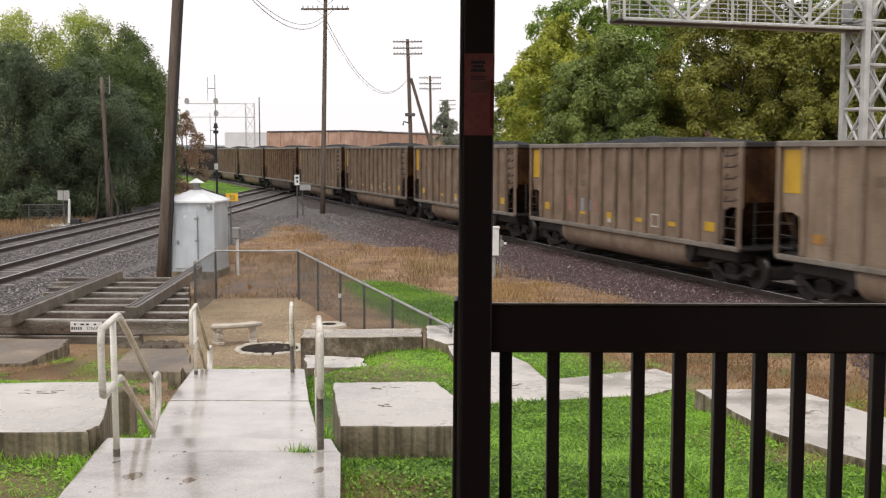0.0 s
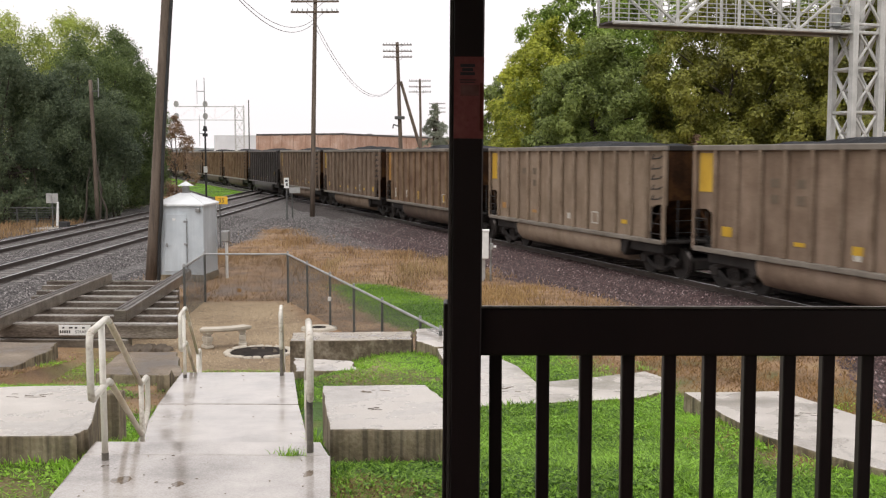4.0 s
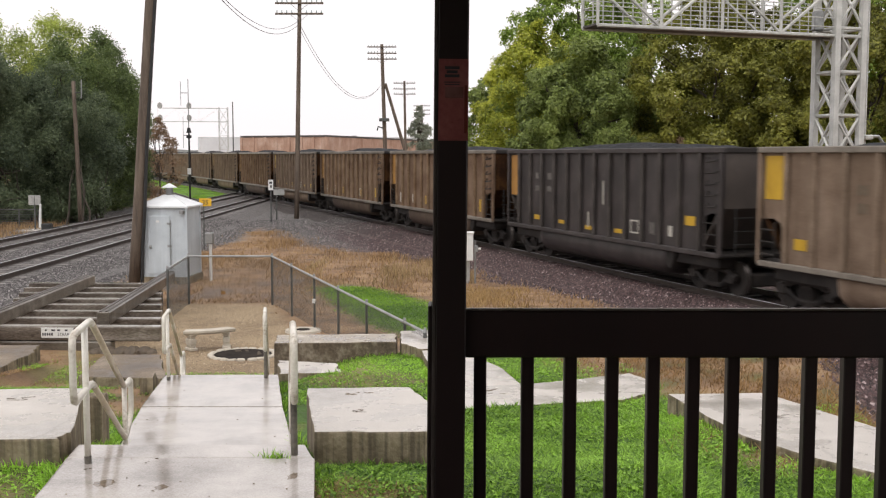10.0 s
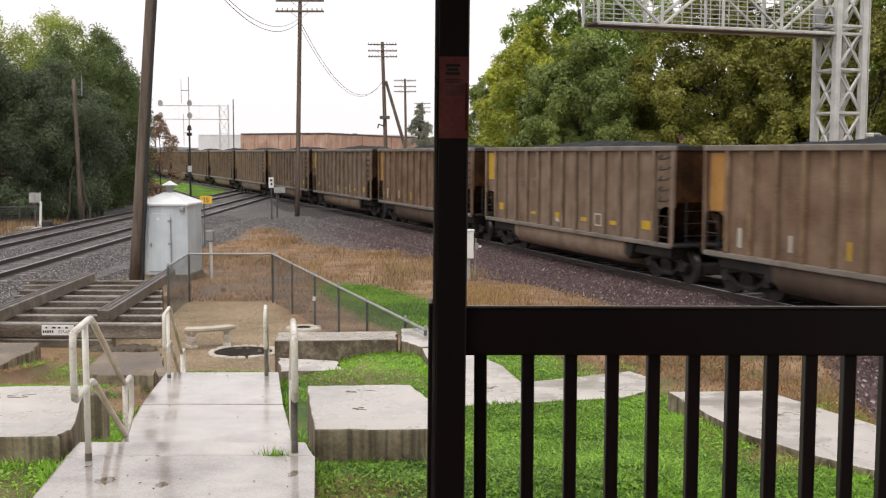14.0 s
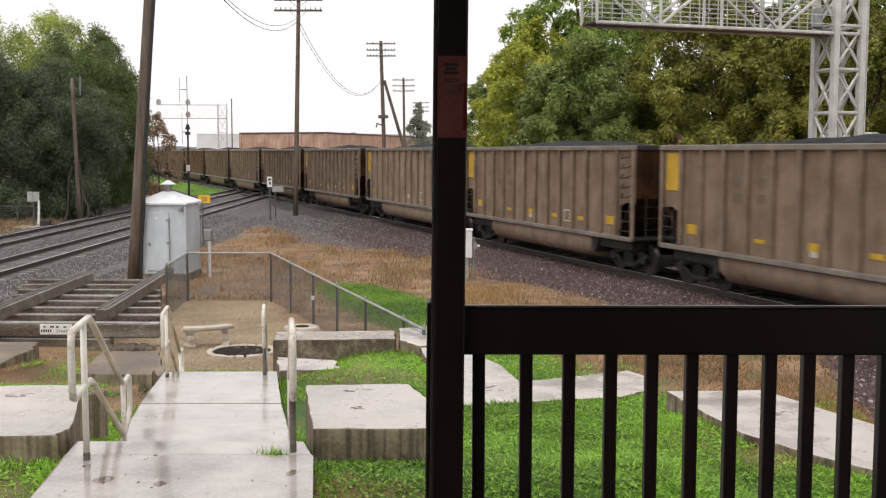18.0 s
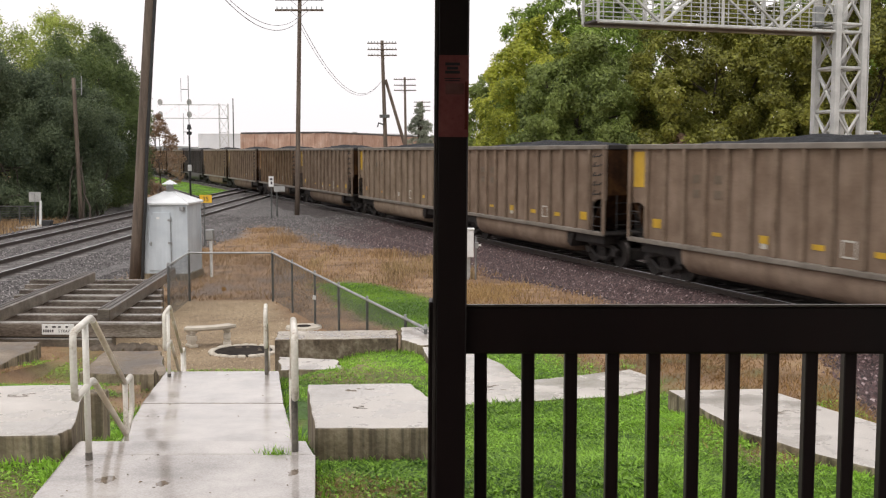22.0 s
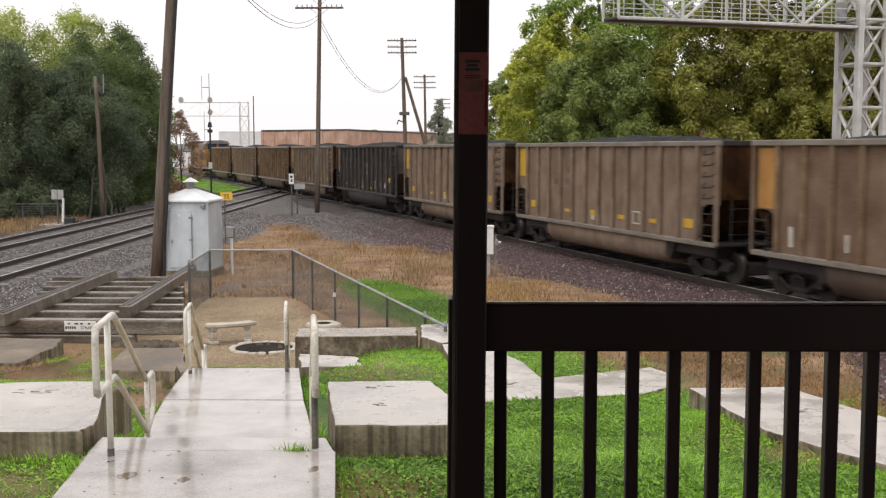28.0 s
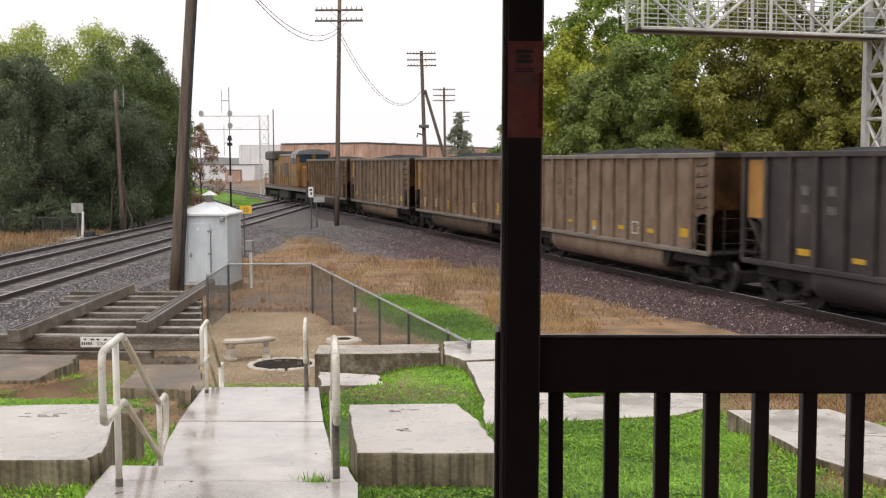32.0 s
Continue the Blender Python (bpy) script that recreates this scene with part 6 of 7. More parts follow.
# bare stems at the wood's edge
def bare_stems():
    rng = random.Random(77)
    for i in range(30):
        x, y = -20.4 - rng.uniform(0, 8), 61.5 + rng.uniform(0, 5)
        s = thing("bare_stem", "thin bare sapling stem under the cedars", "sapling", pose(x, y, -0.4), group="saplings at the wood's edge")
        bm = bmesh.new()
        limb(bm, (0, 0, 0), (rng.uniform(-0.6, 0.6), rng.uniform(-0.3, 0.3), rng.uniform(2.0, 4.6)), 0.07, 0.025, i, 4, 0.1)
        part("stem", bm, M["bark"], s)


bare_stems()


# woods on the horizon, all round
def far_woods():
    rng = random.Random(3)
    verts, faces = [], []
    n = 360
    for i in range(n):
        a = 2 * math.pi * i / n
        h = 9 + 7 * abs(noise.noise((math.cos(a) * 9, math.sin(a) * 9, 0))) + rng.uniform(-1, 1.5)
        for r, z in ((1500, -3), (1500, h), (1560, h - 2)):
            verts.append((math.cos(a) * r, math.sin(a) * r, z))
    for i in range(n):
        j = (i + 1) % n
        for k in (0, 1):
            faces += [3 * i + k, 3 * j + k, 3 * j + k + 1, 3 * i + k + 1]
    tagged(new("backdrop", raw_mesh("backdrop", np.array(verts), np.array(faces), 4, M["haze_wood"])), "line of distant woods coloured pale with haze", "woods", kind="structure")


far_woods()


# ---- the coal train ----
PITCH, BODY = 15.88, 14.3
TOP, SILL = 3.95, 1.05
RIBS = 13


TUB = ((1.46, 1.1), (1.52, 0.86), (1.48, 0.58), (1.33, 0.4), (1.02, 0.31), (0, 0.29), (-1.02, 0.31), (-1.33, 0.4), (-1.48, 0.58), (-1.52, 0.86), (-1.46, 1.1))


def bent_tub():
    """The rounded tub that hangs between the trucks."""
    bm = bmesh.new()
    rings = []
    for x, k in ((-4.3, 0.5), (-4.24, 0.9), (-4.1, 1.0), (4.1, 1.0), (4.24, 0.9), (4.3, 0.5)):
        ring = []
        for y, z in TUB:
            ring.append(bm.verts.new((x, y * (0.94 + 0.06 * k), 1.1 - (1.1 - z) * k)))
        rings.append(ring)
    for a, b in zip(rings, rings[1:]):
        for j in range(10):
            bm.faces.new((a[j], b[j], b[j + 1], a[j + 1]))
    bm.faces.new(rings[0])
    bm.faces.new(rings[-1][::-1])
    bmesh.ops.recalc_face_normals(bm, faces=bm.faces[:])
    return bm


def side_sheet(y):
    """One side: a sheet with arched cut-outs over the end ladders."""
    e = BODY / 2
    arch = [(e - 0.06, 2.2), (e - 0.55, 2.22), (e - 0.8, 2.12), (e - 0.9, 1.9), (e - 0.92, SILL + 0.13)]
    pts = [(-e, TOP - 0.12), (e, TOP - 0.12), (e, 2.2), *arch] + [(-x, z) for x, z in arch[::-1]] + [(-e, 2.2)]
    bm = bmesh.new()
    inner = [bm.verts.new((x, y, z)) for x, z in pts]
    outer = [bm.verts.new((x, y * 0.985, z)) for x, z in pts]
    bm.faces.new(inner)
    bm.faces.new(outer[::-1])
    for i in range(len(pts)):
        j = (i + 1) % len(pts)
        bm.faces.new((inner[i], inner[j], outer[j], outer[i]))
    bmesh.ops.recalc_face_normals(bm, faces=bm.faces[:])
    return bm


def end_sheet(s):
    """The inset end bulkhead that slopes in over the truck."""
    e = BODY / 2
    bm = bmesh.new()
    prof = [(s * (e - 0.05), TOP - 0.1), (s * (e - 0.05), 2.35), (s * (e - 1.0), 1.2), (s * (e - 1.08), 1.2), (s * (e - 0.13), 2.38), (s * (e - 0.13), TOP - 0.1)]
    rows = [[bm.verts.new((x, y, z)) for x, z in prof] for y in (-1.5, 1.5)]
    for i in range(6):
        j = (i + 1) % 6
        bm.faces.new((rows[0][i], rows[0][j], rows[1][j], rows[1][i]))
    bm.faces.new(rows[0][::-1])
    bm.faces.new(rows[1])
    bmesh.ops.recalc_face_normals(bm, faces=bm.faces[:])
    return bm


def coal_heap(seed):
    nx, ny = 60, 14
    verts = []
    rng = random.Random(seed)
    off = rng.uniform(0, 50)
    for i in range(nx + 1):
        u = i / nx
        for j in range(ny + 1):
            v = j / ny
            edge = min(1.0, 7 * min(u, 1 - u)) ** 0.7 * min(1.0, 2.6 * min(v, 1 - v)) ** 0.8
            x, y = (u - 0.5) * (BODY - 0.3), (v - 0.5) * 2.9
            z = TOP - 0.22 + 0.2 * edge + 0.2 * edge * math.sin(math.pi * u) ** 1.5 + 0.07 * noise.noise((x * 0.9 + off, y * 0.9, off)) + 0.05 * noise.noise((x * 4 + off, y * 4, 1))
            verts.append((x, y, z))
    a = (np.arange(nx)[:, None] * (ny + 1) + np.arange(ny)[None, :]).ravel()
    return raw_mesh("coal_load", np.array(verts), np.stack([a, a + ny + 1, a + ny + 2, a + 1], 1).ravel(), 4, M["coal"])


def wheelset_mesh(radius=0.457):
    bm = bmesh.new()
    for y in (-0.755, 0.755):
        s = 1 if y > 0 else -1
        tube((0, y - 0.06, 0), (0, y + 0.06, 0), radius, seg=24, bm=bm)
        tube((0, y - s * 0.09, 0), (0, y - s * 0.065, 0), radius + 0.025, seg=24, bm=bm)
        tube((0, y + s * 0.06, 0), (0, y + s * 0.1, 0), 0.13, seg=12, bm=bm)
        for k in range(6):
            a = k * math.pi / 3
            box((0.05, 0.012, 0.05), (math.cos(a) * 0.28, y + s * 0.064, math.sin(a) * 0.28), bm=bm)
    tube((0, -1.0, 0), (0, 1.0, 0), 0.08, seg=10, bm=bm)
    return mesh_of(bm, "wheelset", M["underframe"])


def tread_mesh(y, radius=0.457):
    bm = bmesh.new()
    tube((0, y - 0.055, 0), (0, y + 0.05, 0), radius + 0.004, seg=24, bm=bm, caps=False)
    return mesh_of(bm, "tread", M["wheel_tread"])


def truck_frame(wheelbase=1.78):
    bm = bmesh.new()
    for y in (-0.98, 0.98):
        w = wheelbase / 2
        pipe([(-w - 0.22, y, 0.5), (-w + 0.1, y, 0.62), (-0.3, y, 0.72), (0.3, y, 0.72), (w - 0.1, y, 0.62), (w + 0.22, y, 0.5)], 0.1, 6, bm)
        pipe([(-w + 0.05, y, 0.52), (-0.35, y, 0.24), (0.35, y, 0.24), (w - 0.05, y, 0.52)], 0.08, 6, bm)
        for x in (-w, w):
            box((0.3, 0.2, 0.26), (x, y, 0.47), bevel=0.03, bm=bm)
        for x in (-0.2, 0.0, 0.2):
            tube((x, y, 0.26), (x, y, 0.6), 0.07, seg=8, bm=bm)
    box((0.34, 2.1, 0.22), (0, 0, 0.66), bm=bm)
    return mesh_of(bm, "side_frames", M["underframe"])


WHEELS, TREADS, FRAMES = wheelset_mesh(), [tread_mesh(y) for y in (-0.755, 0.755)], truck_frame()


def coal_car(paint, patch, label, seed, bars, tall):
    """A coal gondola: sheets, chords, ribs, tub, coal, ladders, stencils, trucks. +x is the way it runs."""
    car = thing("coal_car", label, "rail car", group="cars of the coal train")
    e = BODY / 2
    p = M[paint]
    for y in (-1.5, 1.5):
        side = part("side_sheet", side_sheet(y), p, car)
        s = -1 if y < 0 else 1
        for i in range(RIBS):
            x = -e + 1.05 + (BODY - 2.1) * i / (RIBS - 1)
            # ribs take the lightened copy of the side paint as a highlight
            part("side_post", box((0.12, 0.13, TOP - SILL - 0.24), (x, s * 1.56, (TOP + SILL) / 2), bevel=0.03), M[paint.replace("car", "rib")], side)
        for x in (-e + 0.05, e - 0.05):
            part("corner_post", box((0.1, 0.09, TOP - SILL - 0.1), (x, s * 1.56, (TOP + SILL) / 2), bevel=0.01), p, side)
        part("top_chord", box((BODY + 0.06, 0.15, 0.15), (0, s * 1.54, TOP - 0.075), bevel=0.02), M["car_sill" if paint != "car_k" else "car_k"], car)
        part("side_sill", box((BODY - 0.1, 0.13, 0.14), (0, s * 1.55, SILL + 0.06), bevel=0.02), M["car_sill" if paint != "car_k" else "car_k"], car)
        for x0 in (-e + 0.12, e - 0.72):
            lad = bmesh.new()
            for k in range(3):
                tube((x0, s * 1.6, 1.35 + 0.3 * k), (x0 + 0.6, s * 1.6, 1.35 + 0.3 * k), 0.018, seg=6, bm=lad)
            for x in (x0 + 0.02, x0 + 0.58):
                tube((x, s * 1.59, 1.1), (x, s * 1.59, 2.15), 0.022, seg=6, bm=lad)
            part("ladder", lad, M["underframe"], car)
        x0 = e - 0.7
        for k in range(5):
            z = 2.42 + 0.3 * k
            part("grab_iron", pipe([(x0, s * 1.53, z + 0.07), (x0 + 0.06, s * 1.64, z - 0.06), (x0 + 0.5, s * 1.64, z - 0.03), (x0 + 0.56, s * 1.5, z + 0.08)], 0.021, 5), M["underframe"], car)
        d = s * 1.5075
        part("colour_panel", box((0.74, 0.012, 1.05 if patch == "patch_y" else 1.5), (-e + 0.57, d, TOP - (0.74 if patch == "patch_y" else 0.955))), M[patch], car, "bright painted corner panel")
        for x, z, w, h, c in bars:
            glyphs = 3 if c in ("stencil_dark", "stencil_k") else 1
            for g in range(glyphs):
                part("stencil", box((w / glyphs * (0.62 if glyphs > 1 else 1), 0.012, h * (0.85 if g % 2 else 1)), (x + (g - (glyphs - 1) / 2) * w / glyphs, d, z)), M[c], car)
        part("data_panel", box((0.44, 0.012, 0.04), (PANEL[8], d, 1.78)), M["stencil"], car)
        part("data_panel", box((0.44, 0.012, 0.04), (PANEL[8], d, 1.42)), M["stencil"], car)
        part("data_panel", box((0.04, 0.012, 0.4), (PANEL[8] - 0.22, d, 1.6)), M["stencil"], car)
        part("data_panel", box((0.04, 0.012, 0.4), (PANEL[8] + 0.22, d, 1.6)), M["stencil"], car)
    for s in (-1, 1):
        part("end_sheet", end_sheet(s), M["car_rust" if paint != "car_k" else "loco_dark"], car, "rusty brown end bulkhead")
        part("end_platform", box((0.95, 2.9, 0.06), (s * (e - 0.45), 0, SILL + 0.06)), M["underframe"], car)
        part("end_chord", box((0.12, 3.0, 0.15), (s * (e - 0.06), 0, TOP - 0.075), bevel=0.02), M["underframe"], car)
        for y in (-1.1, -0.4, 0.4, 1.1):
            part("end_post", tube((s * (e - 0.02), y, SILL + 0.05), (s * (e - 0.02), y, 2.35), 0.022, seg=6), M["black"], car)
        for z in (1.4, 1.75, 2.1):
            part("end_rung", tube((s * e, -1.2, z), (s * e, 1.2, z), 0.01, seg=6), M["black"], car)
        coup = box((1.3, 0.3, 0.28), (s * (e + 0.05), 0, 0.88), bevel=0.03)
        box((0.34, 0.24, 0.3), (s * (PITCH / 2 - 0.1), 0, 0.88), bevel=0.05, bm=coup)
        pipe([(s * (e + 0.2), 0.25, 0.85), (s * (e + 0.45), 0.3, 0.5), (s * (PITCH / 2), 0.2, 0.45)], 0.025, 6, coup)
        part("coupler", coup, M["underframe"], car)
    # brown cars get a belly darker than their sides
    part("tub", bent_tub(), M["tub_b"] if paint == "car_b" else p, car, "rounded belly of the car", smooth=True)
    part("underframe", box((BODY - 0.5, 1.0, 0.3), (0, 0, 1.0)), M["underframe"], car)
    for s in (-1, 1):
        part("bolster", box((2.4, 2.7, 0.36), (s * 5.55, 0, 0.9), bevel=0.04), M["underframe"], car)
        part("slope_sheet", box((0.5, 2.9, 0.55), (s * 4.42, 0, 0.86), (0, s * 28, 0), 0.03), M["underframe"], car)
        # added dark box that blocks light showing through between the wheels
        part("brake_gear", box((2.3, 1.1, 0.36), (s * 5.95, 0, 0.42), bevel=0.05), M["underframe"], car)
    part("coal_load", coal_heap(seed), None, car, "heaped black coal")
    for x in (-5.95, 5.95):
        tr = part("truck", FRAMES, None, car)
        tr.location.x = x
        for k in (-0.89, 0.89):
            ws = part("wheelset", WHEELS, None, car)
            ws.location = (x + k, 0, 0.457)
            for mesh in TREADS:
                part("tread", mesh, None, ws)
    return car


PANEL = [-BODY / 2 + 1.05 + (BODY - 2.1) * (i + 0.5) / 12 for i in range(12)]
YELLOW_BARS = [(PANEL[0], 1.66, 0.46, 0.26, "patch_y"), (PANEL[3], 1.56, 0.4, 0.1, "patch_y"), (PANEL[5], 1.58, 0.34, 0.2, "patch_y"), (PANEL[5], 1.42, 0.24, 0.13, "stencil"), (PANEL[7], 1.56, 0.42, 0.13, "patch_y"), (PANEL[9], 1.56, 0.42, 0.13, "patch_y"), (PANEL[11], 1.62, 0.5, 0.26, "patch_y"), (PANEL[2], 3.0, 0.36, 0.24, "stencil_dark"), (PANEL[3], 3.0, 0.36, 0.24, "stencil_dark"), (PANEL[2], 2.6, 0.34, 0.24, "stencil_dark"), (PANEL[3], 2.6, 0.36, 0.24, "stencil_dark")]
ORANGE_BARS = [(PANEL[0], 1.6, 0.14, 0.5, "stencil"), (PANEL[4], 1.6, 0.12, 0.42, "patch_y"), (PANEL[8], 1.55, 0.12, 0.36, "patch_y"), (PANEL[11], 1.66, 0.16, 0.5, "patch_y"), (PANEL[2], 1.6, 0.1, 0.4, "stencil")]
GREY_BARS = [(PANEL[0], 1.64, 0.42, 0.22, "patch_o"), (PANEL[3], 1.55, 0.4, 0.11, "patch_o"), (PANEL[6], 1.55, 0.22, 0.2, "stencil"), (PANEL[10], 1.58, 0.36, 0.13, "patch_y"), (PANEL[2], 3.05, 0.36, 0.24, "stencil_dark"), (PANEL[3], 3.05, 0.36, 0.24, "stencil_dark"), (PANEL[3], 2.62, 0.3, 0.24, "stencil_dark")]
BLACK_BARS = [(PANEL[6], 2.55, 0.07, 0.75, "stencil"), (PANEL[5], 1.65, 0.08, 0.5, "stencil"), (PANEL[1], 1.5, 0.5, 0.16, "patch_y"), (PANEL[1], 3.0, 0.3, 0.24, "stencil_k"), (PANEL[2], 3.0, 0.3, 0.24, "stencil_k"), (PANEL[1], 2.55, 0.3, 0.2, "stencil_k"), (PANEL[2], 2.55, 0.34, 0.2, "stencil_k"), (PANEL[9], 1.62, 0.3, 0.36, "stencil_k"), (PANEL[10], 1.6, 0.2, 0.3, "stencil"), (PANEL[11], 1.95, 0.5, 0.26, "patch_y"), (PANEL[3], 1.45, 0.42, 0.12, "patch_y"), (PANEL[5], 1.38, 0.46, 0.13, "patch_y"), (PANEL[7], 1.4, 0.46, 0.13, "patch_y")]
KINDS = {
    "a": ("car_a", "patch_y", "dusty tan coal gondola with a yellow corner panel, heaped with coal", 1, YELLOW_BARS, 0),
    "b": ("car_b", "patch_o", "brownish tan coal gondola with an orange corner panel, heaped with coal", 2, ORANGE_BARS, 0),
    "c": ("car_c", "patch_y", "greyish tan coal gondola with faded stencils, heaped with coal", 3, GREY_BARS, 0),
    "k": ("car_k", "patch_o", "weathered black coal gondola with white stencils, heaped with coal", 4, BLACK_BARS, 0),
}
ORDER = {-2: "a", -1: "c", 0: "a", 1: "a", 2: "a", 3: "c", 4: "b", 5: "a", 6: "a", 7: "k", 8: "b", 9: "b", 10: "a", 11: "b", 12: "a", 13: "a", 14: "c", 15: "a", 16: "a", 17: "c", 18: "a", 19: "b", 20: "a", 21: "a", 22: "k", 23: "a", 24: "b", 25: "a", 26: "b"}


def cars_past(t):
    """How many cars have gone by a fixed mark: the train gathers speed a little."""
    return -0.3381172 + 0.6941782 * t + 9.230072e-4 * t * t - 9.632212e-6 * t ** 3


def train_s(k, t):
    return 10.25 + PITCH * (cars_past(t) - k)


# length along the line, counted from y = 40 towards the viewer
LINE_Y = np.arange(-420.0, 900.0, 1.0)
LINE_X = np.array([track_x(y) for y in LINE_Y])
LINE_S = np.concatenate([[0.0], np.cumsum(np.hypot(np.diff(LINE_X), np.diff(LINE_Y)))])
LINE_S = np.interp(40.0, LINE_Y, LINE_S) - LINE_S


def line_at(along):
    y = float(np.interp(-along, -LINE_S, LINE_Y))
    return Vector((track_x(y), y, 0))


def train_pose(k, t, extra=0.0):
    """A car stands on the line by its two trucks."""
    c = train_s(k, t) + extra
    front, rear = line_at(c + 5.95), line_at(c - 5.95)
    d, p = front - rear, (front + rear) / 2
    return pose(p.x, p.y, 0, 0, 0, math.degrees(math.atan2(d.y, d.x)))


CARS = []


def build_train():
    first = {}
    for k, kind in ORDER.items():
        m = train_pose(k, 0)
        if kind not in first:
            first[kind] = car = coal_car(*KINDS[kind])
            car.matrix_basis = m
        else:
            car = copy_thing(first[kind], m)
        CARS.append((k, car))


build_train()
for k, car in CARS:
    if k == 0:                                  # faint sprayed marks low on one car
        for x, w, h, c in ((-3.6, 0.3, 0.5, "faded_pink"), (-3.1, 0.26, 0.42, "faded_pink"), (-2.55, 0.24, 0.45, "faded_blue"), (-2.05, 0.3, 0.36, "faded_blue"), (-1.5, 0.2, 0.3, "faded_pink")):
            part("paint_mark", box((w, 0.012, h), (x, -1.5075, 1.85)), M[c], car, "faded sprayed paint mark")


# ---- the pushing locomotive ----
def build_loco():
    L = 21.5
    loco = thing("locomotive", "yellow and grey diesel locomotive pushing the train", "locomotive", train_pose(27, 0, -3.2))
    part("underframe", box((L, 2.9, 0.35), (0, 0, 1.35), bevel=0.03), M["loco_grey"], loco)
    part("walkway_edge", box((L, 0.04, 0.1), (0, -1.5, 1.5)), M["red"], loco, "thin red sill stripe")
    part("walkway_edge", box((L, 0.04, 0.1), (0, 1.5, 1.5)), M["red"], loco, "thin red sill stripe")
    part("long_hood", box((13.0, 1.9, 2.75), (-2.2, 0, 2.88), bevel=0.06), M["loco_y"], loco)
    for y in (-0.97, 0.97):
        for i in range(11):
            part("hood_door", box((0.9, 0.03, 1.7), (-7.6 + i * 1.05, y, 2.7), bevel=0.01), M["loco_y"], loco)
        for i in (0, 1, 4, 7, 10):
            part("door_louvre", box((0.5, 0.03, 0.9), (-7.6 + i * 1.05, y * 1.02, 2.9)), M["loco_dark"], loco)
        part("grille", box((2.2, 0.04, 1.3), (-1.0, y, 3.0)), M["loco_dark"], loco, "dark intake grille")
    part("hood_roof", box((13.0, 1.7, 0.25), (-2.2, 0, 4.36), bevel=0.08), M["loco_grey"], loco)
    rad = box((4.6, 3.0, 0.85), (-7.6, 0, 4.4), bevel=0.12)
    part("radiator", rad, M["loco_dark"], loco, "overhanging dark radiator box")
    part("radiator_hood", box((2.2, 2.2, 2.7), (-8.9, 0, 2.85), bevel=0.08), M["loco_dark"], loco)
    for x in (-2.5, 0.5, 2.5):
        part("roof_fan", tube((x, 0, 4.45), (x, 0, 4.7), 0.6, seg=16), M["loco_dark"], loco)
    cab = part("cab", box((2.6, 3.0, 2.95), (5.8, 0, 3.0), bevel=0.1), M["loco_y"], loco)
    roof = bmesh.new()
    prof = [(-1.55, 4.4), (-1.3, 4.7), (-0.5, 4.85), (0.5, 4.85), (1.3, 4.7), (1.55, 4.4)]
    ends = [[roof.verts.new((x, y, z)) for y, z in prof] for x in (4.4, 7.25)]
    for i in range(5):
        roof.faces.new((ends[0][i], ends[0][i + 1], ends[1][i + 1], ends[1][i]))
    roof.faces.new(ends[0])
    roof.faces.new(ends[1][::-1])
    roof.faces.new((ends[0][0], ends[1][0], ends[1][5], ends[0][5]))
    bmesh.ops.recalc_face_normals(roof, faces=roof.faces[:])
    part("cab_roof", roof, M["loco_grey"], loco)
    for y in (-1.515, 1.515):
        for x in (5.2, 6.4):
            part("cab_window", box((0.95, 0.03, 0.75), (x, y, 4.0), bevel=0.01), M["glass"], loco)
    for y in (-0.72, 0.72):
        part("windscreen", box((0.03, 1.1, 0.7), (7.115, y, 4.05), bevel=0.01), M["glass"], loco)
    part("short_nose", box((2.0, 2.3, 1.9), (8.0, 0, 2.45), bevel=0.15), M["loco_y"], loco)
    part("fuel_tank", box((5.0, 2.7, 0.85), (-0.4, 0, 0.75), bevel=0.15), M["underframe"], loco)
    for y in (-1.45, 1.45):
        hr = bmesh.new()
        for i in range(15):
            x = -10.4 + i * 1.0
            tube((x, y, 1.5), (x, y, 2.55), 0.022, seg=5, bm=hr)
        tube((-10.4, y, 2.55), (3.6, y, 2.55), 0.022, seg=5, bm=hr)
        part("handrail", hr, M["loco_y"], loco)
    for x in (-10.6, 10.6):
        er = bmesh.new()
        for y in (-1.35, -0.5, 0.5, 1.35):
            tube((x, y, 1.5), (x, y, 2.6), 0.025, seg=5, bm=er)
        tube((x, -1.35, 2.6), (x, 1.35, 2.6), 0.025, seg=5, bm=er)
        part("end_rail", er, M["loco_y"], loco)
        part("coupler", box((0.8, 0.3, 0.3), (x * 1.03, 0, 0.88), bevel=0.04), M["underframe"], loco)
        part("pilot", box((0.2, 2.8, 0.9), (x, 0, 0.75), bevel=0.04), M["loco_dark"], loco)
    for x in (-7.0, 7.0):
        fr = bmesh.new()
        for y in (-1.05, 1.05):
            box((4.9, 0.2, 0.4), (x, y, 0.75), bevel=0.05, bm=fr)
            for k in (-1.95, 0, 1.95):
                box((0.5, 0.24, 0.5), (x + k, y, 0.53), bevel=0.05, bm=fr)
        part("truck_frame", fr, M["underframe"], loco)
        for k in (-1.95, 0, 1.95):
            ws = part("wheelset", WHEELS, None, loco)
            ws.location = (x + k, 0, 0.457)
            for mesh in TREADS:
                part("tread", mesh, None, ws)
    return loco


LOCO = build_loco()


